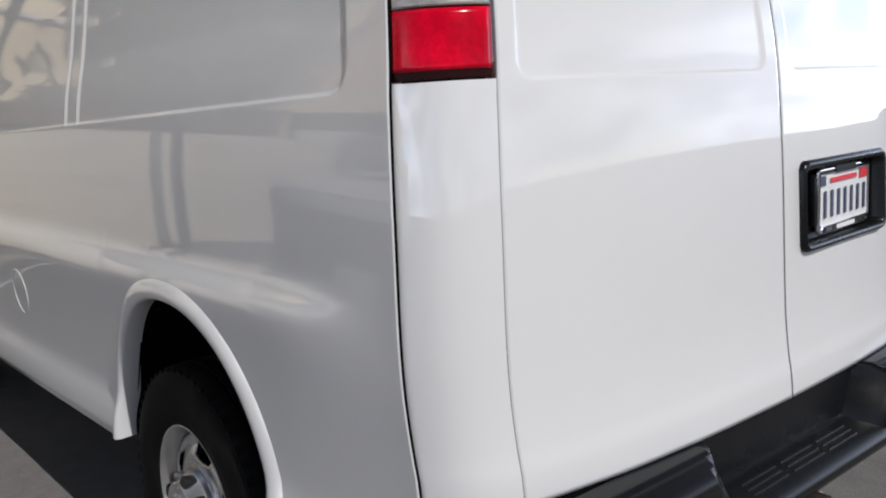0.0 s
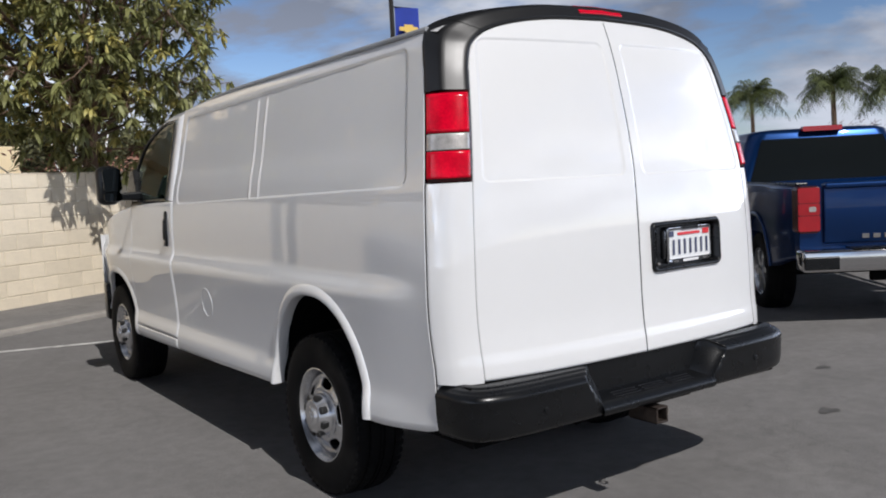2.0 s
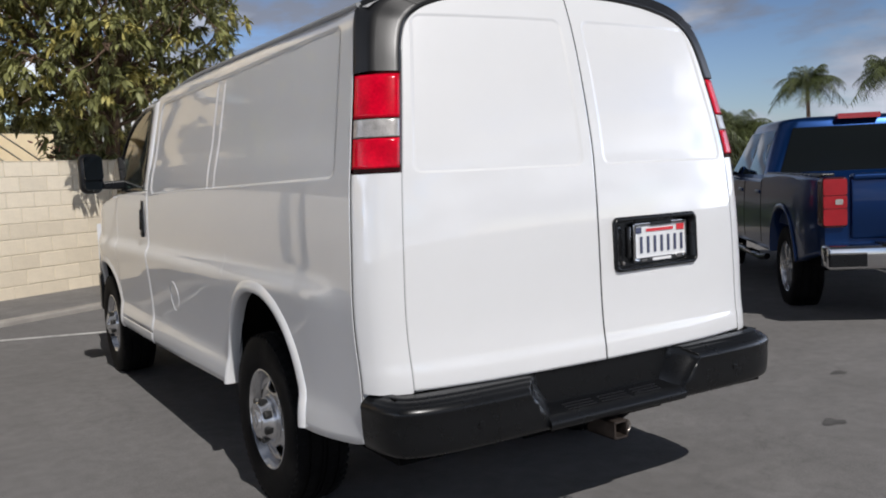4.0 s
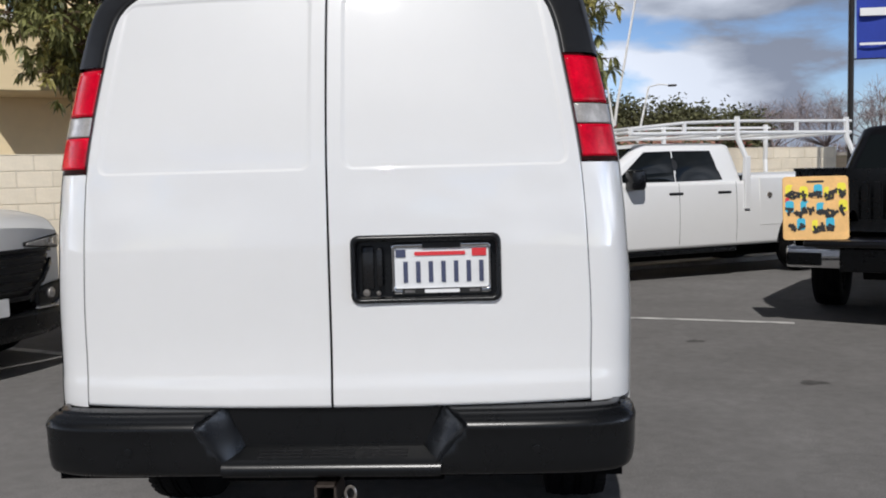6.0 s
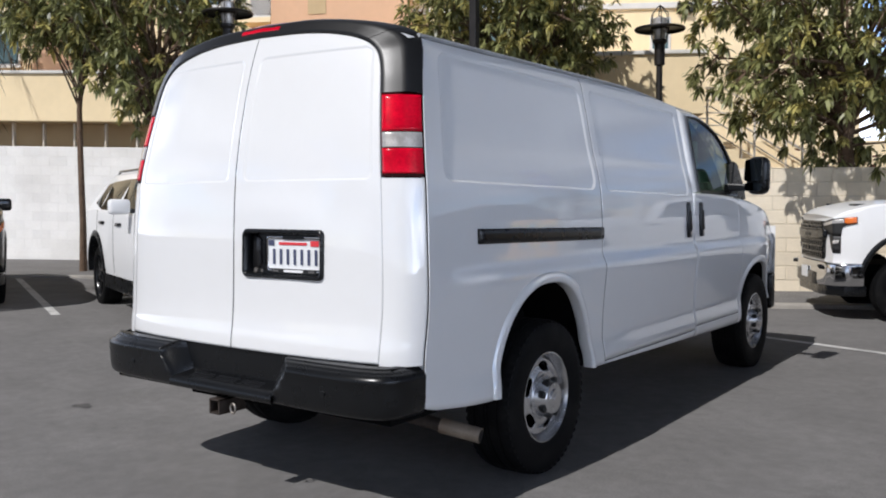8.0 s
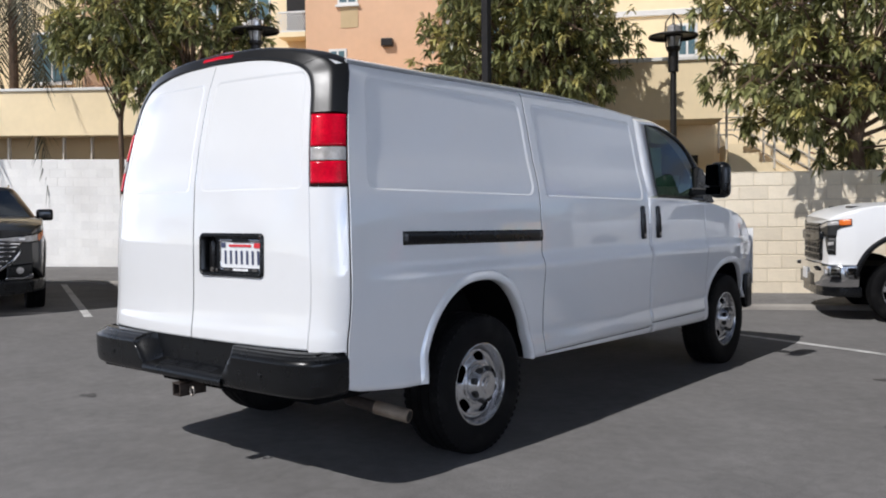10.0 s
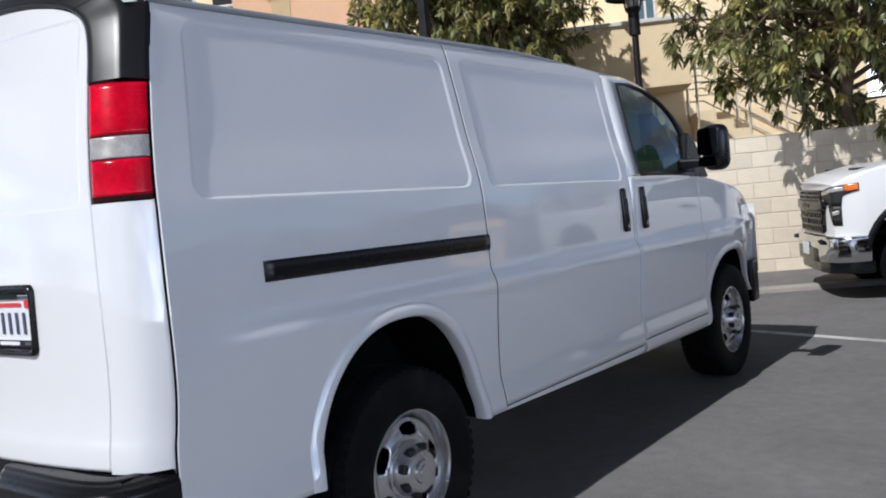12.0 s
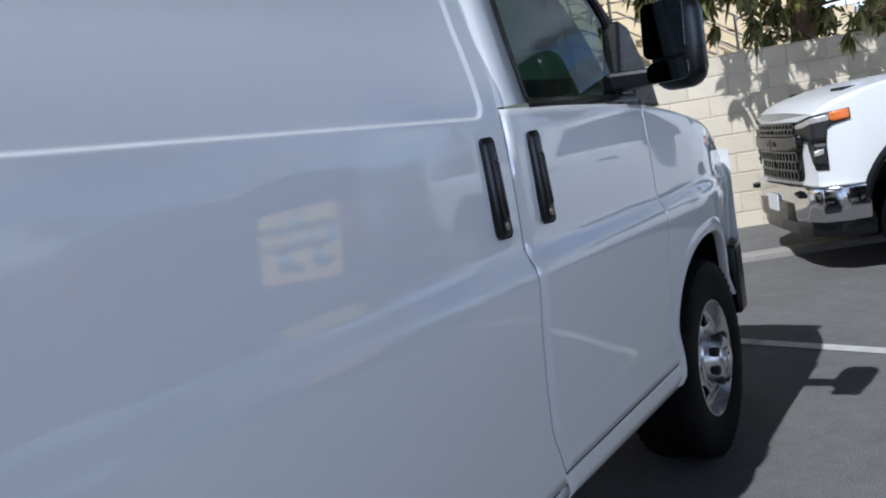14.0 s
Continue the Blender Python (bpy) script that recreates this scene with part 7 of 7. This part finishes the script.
def whorls(tips, out, rng, size, per, droop):
    """Rosettes of long leaves at the twig ends: they spread from the tip and hang."""
    n = len(tips) * per
    b = np.repeat(np.array(tips), per, axis=0) + rng.normal(0, 0.022, (n, 3))
    o = np.repeat(np.array(out), per, axis=0)
    d = rng.normal(0, 1, (n, 3)) + o * 0.75
    d[:, 2] -= droop
    d /= np.linalg.norm(d, axis=1)[:, None]
    up = np.array([0, 0, 1.0]) + rng.normal(0, 0.35, (n, 3))
    w = np.cross(d, up)
    w /= np.linalg.norm(w, axis=1)[:, None] + 1e-6
    nn = np.cross(w, d)
    ln = size * rng.uniform(0.6, 1.2, n)[:, None]
    wd = ln * rng.uniform(0.13, 0.19, n)[:, None]
    bend = np.array([0, 0, -1.0]) * ln * rng.uniform(0.10, 0.45, n)[:, None]
    v = np.stack([b, b + d * ln * 0.30 + w * wd * 0.85 + nn * wd * 0.3 + bend * 0.1, b + d * ln * 0.66 + w * wd * 0.8 + nn * wd * 0.25 + bend * 0.45, b + d * ln * 0.96 + bend, b + d * ln * 0.66 - w * wd * 0.8 + nn * wd * 0.25 + bend * 0.45, b + d * ln * 0.30 - w * wd * 0.85 + nn * wd * 0.3 + bend * 0.1], 1).reshape(-1, 3)
    k = np.arange(n)[:, None] * 6
    return v, np.concatenate([k + [0, 1, 5], k + [1, 2, 5], k + [2, 4, 5], k + [2, 3, 4]])


def broadleaf_tree(x, y, z, seed, trunk, crown, radius, puffs, tips_per, label, leaf=0.175, per=16, lean=(0, 0), girth=0.13, low=0.0):
    """A tapered trunk whose limbs end in separate bunches of foliage, with gaps between them."""
    rng = np.random.default_rng(seed)
    t = empty("tree", pose(x, y, z))
    tagged(t, label, "tree", "trees behind the wall")
    fork = np.array([lean[0], lean[1], trunk])
    lead = fork + np.array([0.1, 0.05, (crown - trunk) * 0.9])
    bm = bmesh.new()
    add_tube(bm, [(0, 0, -0.3), (0.03, 0, trunk * 0.3), (lean[0] * 0.6, lean[1] * 0.6, trunk * 0.7), tuple(fork), tuple(fork + (lead - fork) * 0.5 + (0.08, 0, 0)), tuple(lead)], [girth * 1.3, girth, girth * 0.9, girth * 0.8, girth * 0.5, girth * 0.2], 10)
    part("trunk", bm, "bark", t, smooth=True)
    centre = np.array([lean[0], lean[1], crown])
    heads = []
    tries = 0
    while len(heads) < puffs and tries < 4000:
        tries += 1
        d = rng.normal(0, 1, 3)
        d /= np.linalg.norm(d)
        p = centre + d * np.array(radius) * rng.uniform(0.45, 0.92)
        if p[2] < trunk * 0.8 + low or any(np.linalg.norm(p - h) < 0.42 * min(radius) ** 0.5 for h in heads):
            continue
        heads.append(p)
    tips, outs, young_sunlit = [], [], []
    for h in heads:
        lb = bmesh.new()
        s0 = rng.uniform(0.0, 0.75)
        root = fork + (lead - fork) * s0 if h[2] > fork[2] else fork - (0, 0, 0.1)
        mid = root + (h - root) * 0.5 + np.array([0, 0, 0.12]) + rng.normal(0, 0.10, 3)
        r0 = girth * rng.uniform(0.22, 0.38)
        add_tube(lb, [tuple(root), tuple(mid), tuple(h)], [r0, r0 * 0.6, r0 * 0.25], 6)
        size = rng.uniform(0.28, 0.52) * min(radius) ** 0.4
        for q in range(tips_per):
            d = rng.normal(0, 1, 3)
            d[2] = d[2] * 0.8 + 0.15
            d /= np.linalg.norm(d)
            p = h + d * size * rng.uniform(0.45, 1.05)
            tips.append(p)
            o = (p - centre) / np.array(radius)
            o = d * 0.6 + o / (np.linalg.norm(o) + 1e-6) * 0.6
            outs.append(o)
            # share of paler young leaves rises upward and sunward, so sunlight is painted in
            young_sunlit.append(rng.uniform() < 0.16 + 0.26 * max(0.0, o[2] - o[1] * 0.5))
            if q % 3 == 0:
                add_tube(lb, [tuple(h - d * size * 0.1), tuple(h + (p - h) * 0.5 + rng.normal(0, 0.03, 3)), tuple(p)], [0.013, 0.009, 0.005], 4)
        part("limb", lb, "bark", t, smooth=True)
    tips, outs, young_sunlit = np.array(tips), np.array(outs), np.array(young_sunlit)
    v, f = whorls(tips[~young_sunlit], outs[~young_sunlit], rng, leaf, per, 0.55)
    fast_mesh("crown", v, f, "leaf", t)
    v, f = whorls(tips[young_sunlit], outs[young_sunlit], rng, leaf * 0.95, per, 0.25)
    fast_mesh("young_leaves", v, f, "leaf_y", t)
    return t


broadleaf_tree(0.35, 11.45, -0.1, 11, 2.35, 3.95, (2.25, 2.1, 2.0), 66, 18, "broadleaf tree with drooping yellow-green leaves behind the wall", lean=(0.0, -0.45), low=0.2)
broadleaf_tree(-4.95, 10.4, 0.05, 12, 2.4, 4.2, (1.8, 1.7, 1.75), 66, 20, "leafy broadleaf tree growing behind the wall", lean=(0.1, -0.2), low=0.3)
broadleaf_tree(-11.74, 6.46, 0.05, 13, 3.0, 4.9, (1.25, 1.2, 1.3), 32, 18, "slender broadleaf tree in front of the whitewashed wall", girth=0.06, leaf=0.19)
broadleaf_tree(-10.0, 6.83, 0.05, 14, 2.5, 4.5, (1.75, 1.5, 1.9), 42, 17, "open-crowned broadleaf tree in front of the whitewashed wall", girth=0.11, leaf=0.19)


def palm(x, y, z, height, frond, n, seed, dry=0.15, label="feather palm with arching green fronds", droop=1.0, mat="palm", leaflet=0.34, dry_mat="palm_dry"):
    rng = np.random.default_rng(seed)
    t = empty("palm_tree", pose(x, y, z))
    tagged(t, label, "palm")
    part("trunk", tube([(0, 0, -0.2), (0.05, 0, height * 0.5), (0.0, 0.05, height)], [0.16, 0.12, 0.10], 10), "bark", t, smooth=True)
    for kind, cnt, mt in (("fronds", int(n * (1 - dry)), mat), ("dry_fronds", int(n * dry), dry_mat)):
        if not cnt:
            continue
        V, F = [], []
        for k in range(cnt):
            a = 2 * math.pi * k / cnt + rng.uniform(-0.2, 0.2)
            up = rng.uniform(-0.15, 1.3) if kind == "fronds" else rng.uniform(-1.2, -0.5)
            ln = frond * rng.uniform(0.8, 1.1)
            d = np.array([math.cos(a), math.sin(a), 0])
            pts = [np.array([0, 0, height]) + d * ln * s * math.cos(up) * (1 - 0.15 * s) + np.array([0, 0, 1]) * ln * (math.sin(up) * s - 0.75 * droop * s**2.2) for s in np.linspace(0.05, 1, 22)]
            sd = np.cross(d, (0, 0, 1))
            for i, p in enumerate(pts[:-1]):
                s = i / 21
                wl_ = ln * leaflet * math.sin(math.pi * min(1, 0.12 + s * 0.9)) ** 0.7
                ax_ = pts[i + 1] - p
                for sg in (1, -1):
                    for q in (0.0, 0.5):
                        o = p + ax_ * q
                        tip = o + sd * sg * wl_ * rng.uniform(0.6, 0.9) + ax_ * 1.6 - np.array([0, 0, wl_ * rng.uniform(0.35, 0.9)]) + rng.normal(0, 0.05, 3)
                        b = len(V)
                        V += [o, o + ax_ * 0.35, tip]
                        F.append((b, b + 1, b + 2))
        fast_mesh(kind, np.array(V), np.array(F), mt, t)
    return t


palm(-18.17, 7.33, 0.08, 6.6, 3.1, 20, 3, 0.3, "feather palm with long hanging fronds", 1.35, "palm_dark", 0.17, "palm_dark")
palm(42.10, 29.65, -0.35, 6.0, 2.4, 46, 4, 0.0, "feather palm with arching green fronds", 0.75, leaflet=0.34)
palm(33.40, 19.26, -0.35, 5.1, 2.2, 46, 5, 0.0, "feather palm with arching green fronds", 0.75, leaflet=0.34)
palm(34.47, 17.36, -0.35, 5.0, 2.2, 46, 6, 0.0, "feather palm with arching green fronds", 0.75, leaflet=0.34)
palm(16.9, 15.2, -0.35, 2.6, 2.0, 64, 7, 0.1, "low bushy green palm on the bank", 0.8)
palm(19.3, 15.6, -0.35, 2.6, 2.0, 64, 8, 0.1, "low bushy green palm on the bank", 0.9)
for i, (x, y, h) in enumerate(((60.4, 70.1, 9.7), (62.2, 68.5, 8.3), (26.2, 51.3, 6.7))):
    palm(x, y, -0.35, h, 2.3, 40, 20 + i, 0.35, "tall distant fan palm", 0.9)
palm(28.4, 50.2, -0.35, 6.2, 2.4, 30, 31, 0.1, "feather palm with arching green fronds", 0.8)


def far_tree(x, y, z, h, r, seed, mat, label):
    """A rounded leafy tree, or a bare one whose thin stems fan upwards."""
    rng = np.random.default_rng(seed)
    t = empty("tree", pose(x, y, z))
    tagged(t, label, "tree", "far trees")
    lb = bmesh.new()
    puffs = []
    bare = mat == "twig_far"
    add_tube(lb, [(0, 0, -0.3), (0, 0, h * (0.22 if bare else 0.4))], [0.13, 0.09], 7)
    for k in range(22 if bare else 26):
        if bare:
            a, out = rng.uniform(0, 2 * math.pi), r * rng.uniform(0.05, 1) ** 0.7
            p = np.array([math.cos(a) * out, math.sin(a) * out, h * (1 - 0.35 * (out / r) ** 2) * rng.uniform(0.8, 1.0)])
            mid = p * (0.55, 0.55, 0.55) + rng.normal(0, 0.12, 3)
            add_tube(lb, [(0, 0, h * 0.15), tuple(mid), tuple(p)], [0.05, 0.03, 0.012], 4)
            puffs += [mid + (p - mid) * f for f in (0.1, 0.35, 0.6, 0.8, 0.95)]
        else:
            d = rng.normal(0, 1, 3)
            d[2] = abs(d[2])
            d /= np.linalg.norm(d)
            p = np.array([0, 0, h * 0.42]) + d * np.array([r, r, h * 0.52]) * rng.uniform(0.65, 1)
            add_tube(lb, [(0, 0, h * 0.3), tuple(p * (0.5, 0.5, 0.65)), tuple(p)], [0.10, 0.06, 0.02], 5)
            puffs += [p, p * (0.75, 0.75, 0.6)]
    part("trunk", lb, mat if bare else "bark", t)
    puffs = np.array(puffs)
    if bare:
        tips = puffs[rng.integers(len(puffs), size=420)] + rng.normal(0, 1, (420, 3)) * (0.22, 0.22, 0.15)
        v, f = leaf_mesh(tips, rng, 0.85, 4, 0.06, -1.0, (0.010, 0.018))
    else:
        tips = puffs[rng.integers(len(puffs), size=1500)] + rng.normal(0, 1, (1500, 3)) * (r * 0.15, r * 0.15, h * 0.10)
        tips[:, 2] = np.maximum(tips[:, 2], h * 0.08)
        v, f = leaf_mesh(tips, rng, 0.30, 9, 0.24, 0.1, (0.24, 0.34))
    fast_mesh("crown", v, f, mat, t)
    return t


EYE_ = np.array([0.3, -2.6])
for i, (b, k, h, r, mat) in enumerate(((43.5, 78, 3.6, 2.3, "twig_far"), (46, 80, 3.0, 2.0, "twig_far"), (48.3, 82, 3.8, 2.6, "twig_far"), (50.6, 79, 4.0, 2.6, "twig_far"), (53.4, 85, 2.6, 1.8, "twig_far"), (55.6, 80, 3.9, 2.7, "twig_far"), (57.6, 76, 3.6, 2.4, "twig_far"), (60.5, 74, 2.8, 2.2, "twig_far"),
                                        (66, 70, 5.0, 3.6, "twig_far"), (69, 66, 4.6, 3.6, "twig_far"), (72, 72, 4.4, 3.4, "twig_far"), (75.5, 70, 4.0, 4.5, "leaf_far"), (79, 66, 4.5, 4.6, "leaf_far"), (82.6, 62, 4.6, 4.0, "leaf_far"), (86.5, 58, 3.4, 4.0, "leaf_far"), (91, 56, 3.2, 4.0, "leaf_far"))):
    far_tree(EYE_[0] + k * math.cos(radians(b)), EYE_[1] + k * math.sin(radians(b)), 2.3, h, r, 60 + i, mat, "distant bare reddish-grey tree" if mat == "twig_far" else "distant rounded olive-green tree")

# hedge at the edge of the lot
rng = np.random.default_rng(9)
hedge = empty("hedge", pose(10.2, 10.2, -0.08, 0, 0, -40))
tagged(hedge, "clipped green hedge along the lot edge", "hedge", kind="stuff")
n = 2600
hx = rng.uniform(-4.0, 7.0, n)
pp = np.stack([hx, rng.uniform(-0.34, 0.34, n), rng.uniform(0.10, 0.66, n) + 0.06 * np.sin(3.1 * hx) + 0.04 * np.sin(7.7 * hx + 1)], -1)
v, f = leaf_mesh(pp, rng, 0.11, 8, 0.06, 0.0)
fast_mesh("foliage", v, f, "hedge", hedge)
part("hedge_core", box((-4.0, -0.26, 0.0), (7.0, 0.24, 0.54), 0.1, 2), "hedge", hedge)
kb = part("kerb", box((-5.0, -0.85, -0.1), (8.0, -0.65, 0.14), 0.02), "concrete", None)
kb.matrix_world = pose(10.2, 10.2, -0.08, 0, 0, -40)
tagged(kb, "concrete kerb in front of the hedge", "kerb", kind="structure")
bank = part("bank", prism([(52, -0.4), (55, 0.5), (58, 1.6), (64, 2.5), (110, 2.8), (110, -0.6), (52, -0.6)], "x", -110, 110), "soil", None)
bank.matrix_world = pose(0.3, -2.6, -0.1, 0, 0, -40)
tagged(bank, "low bank of dry soil and weeds across the street", "bank", kind="structure")
st = part("far_kerb", box((-90, 46.0, -0.3), (90, 46.5, -0.10)), "concrete", None)
st.matrix_world = pose(0.3, -2.6, -0.1, 0, 0, -40)
tagged(st, "pale concrete kerb across the street", "kerb", kind="structure")
fb = part("far_wall", box((-80, 63.9, 2.4), (80, 64.1, 2.68)), "concrete", None)
fb.matrix_world = pose(0.3, -2.6, -0.1, 0, 0, -40)
tagged(fb, "low grey barrier along the top of the bank", "wall", kind="structure")

scrub = empty("scrub", pose(0.3, -2.6, -0.1, 0, 0, -40))
tagged(scrub, "dry grey-brown scrub along the top of the bank", "scrub", kind="stuff")
n = 3200
sx = rng.uniform(-62, 40, n)
pp = np.stack([sx, rng.uniform(65, 72, n), 2.6 + rng.uniform(0, 1, n) * (0.9 + 0.5 * np.sin(0.35 * sx) + 0.3 * np.sin(1.1 * sx + 2))], -1)
v, f = leaf_mesh(pp, rng, 0.55, 5, 0.2, -0.6, (0.03, 0.07))
fast_mesh("foliage", v, f, "twig_far", scrub)


def bungalow(x, y, rz, mat, label, size=1.0):
    h = empty("house", pose(x, y, -0.4, 0, 0, rz) @ Matrix.Scale(size, 4))
    tagged(h, label, "house", "far houses")
    part("wall", box((-5, -3.5, 0), (5, 3.5, 2.6)), "stucco_t", h)
    r = part("roof", prism([(-4.2, 2.5), (4.2, 2.5), (0, 4.4)], "x", -5.5, 5.5), mat, h)
    for x0 in (-3.2, 1.0):
        w = part("window", box((x0, -3.56, 1.0), (x0 + 1.6, -3.48, 2.1)), "trim_white", h)
        part("pane", box((x0 + 0.08, -3.58, 1.08), (x0 + 1.52, -3.55, 2.02)), "win", w)


bungalow(12.6, 36.0, -20, "roof_grey", "distant low outbuilding with grey roof", 0.45)
bungalow(9.5, 55, -5, "roof_tile", "distant low house with red roof")

# banner pole and far street lights
bp = empty("banner_pole", pose(6.74, 12.69, -0.2))
tagged(bp, "dark pole with a blue banner", "light pole")
part("pole", tube([(0, 0, 0), (0, 0, 8.0)], 0.05, 12), "iron", bp, smooth=True)
rows = [[(0.085 + 0.53 * u, -0.02 + 0.035 * math.sin(3 * u + 2 * w), 3.46 + 1.75 * w) for w in np.linspace(0, 1, 12)] for u in np.linspace(0, 1, 8)]
bn_ = skin("banner", np.array(rows), "banner", bp, "blue cloth banner with gold emblem")
part("banner_emblem", prism([(0.12, 4.73), (0.25, 4.73), (0.26, 4.70), (0.46, 4.70), (0.47, 4.74), (0.59, 4.74), (0.56, 4.82), (0.46, 4.82), (0.45, 4.86), (0.25, 4.86), (0.24, 4.81), (0.13, 4.81)], "y", -0.08, -0.065), "gold", bn_)
part("letter_bar", box((0.115, -0.075, 4.17), (0.585, -0.062, 4.30)), "ink_white", bn_)
part("letter_bar", box((0.115, -0.075, 3.68), (0.585, -0.062, 3.72)), "ink_white", bn_)
for z in (3.46, 5.21):
    part("banner_arm", tube([(0, 0, z), (0.64, 0, z)], 0.012, 6), "iron", bp)


def leaning_light(x, y, lean, h, arm):
    """A pale pole that leans out to one side, with a curved arm at its head."""
    e = empty("street_light", pose(x, y, -0.35, 0, 0, math.degrees(math.atan2(y + 2.6, x - 0.9)) - 90))
    tagged(e, "pale leaning street light pole with curved arm", "street light", "far street lights")
    top = np.array([lean, 0, h])
    s = 1 if arm > 0 else -1
    part("pole", tube([(0, 0, 0), (lean * 0.42, 0, h * 0.5), tuple(top), tuple(top + (arm * 0.5, 0, 0.12)), tuple(top + (arm, 0, 0.05))], [0.08, 0.065, 0.05, 0.035, 0.03], 8), "trim_white", e, smooth=True)
    part("lamp_head", box((top[0] + arm - 0.1, -0.14, h - 0.02), (top[0] + arm + 0.35 * s, 0.14, h + 0.08), 0.03), "iron", e)


for x, y, lean, h, arm in ((6.3, 42.3, -0.78, 6.2, -1.0), (6.2, 40.3, 1.6, 10.2, 1.1), (7.9, 45.1, -0.8, 6.5, -1.1), (8.1, 45.0, 1.15, 6.4, 1.1), (20.9, 37.0, -0.7, 6.2, -0.8), (20.9, 37.0, 0.8, 7.9, 0.9)):
    leaning_light(x, y, lean, h, arm)

# flowering hedge behind the right-hand end of the wall
fl = empty("flowering_hedge")
fl.matrix_world = along_wall(-1.2, 1.6, 0)
tagged(fl, "shrubs with dull pink flowers behind the block wall", "hedge", kind="stuff")
pp = np.stack([rng.uniform(-7.5, 0.2, 900), rng.normal(0, 0.35, 900), rng.uniform(0.6, 2.25, 900)], -1)
v, f = leaf_mesh(pp[:520], rng, 0.15, 10, 0.09, 0.1)
fast_mesh("foliage", v, f, "leaf_far", fl)
v, f = leaf_mesh(pp[520:], rng, 0.11, 8, 0.08, 0.0)
fast_mesh("blossom", v, f, "blossom", fl)

# ---- single wall blocks, nearest the van ----
block_me = None
for c in range(9):
    off = (c % 2) * BL / 2
    for k in range(-14, 18):
        a = off + k * BL
        if a < -5.6 or a + BL > WALL_END:
            continue
        if block_me is None:
            bm = bmesh.new()
            e = 0.006
            w_, h_ = BL - 0.010, BH - 0.010
            v8 = [bm.verts.new(p) for p in ((0, 0.015, 0), (w_, 0.015, 0), (w_, 0.015, h_), (0, 0.015, h_), (e, 0, e), (w_ - e, 0, e), (w_ - e, 0, h_ - e), (e, 0, h_ - e))]
            for f in ((4, 5, 6, 7), (0, 1, 5, 4), (1, 2, 6, 5), (2, 3, 7, 6), (3, 0, 4, 7)):
                bm.faces.new([v8[i] for i in f])
            block_me = bpy.data.meshes.new("block")
            bm.to_mesh(block_me)
            bm.free()
            block_me.materials.append(M["block"])
        b = new("block", block_me)
        b.parent = wall
        b.matrix_local = pose(a + 0.005, random.uniform(-0.0015, 0.0015), c * BH + 0.005)
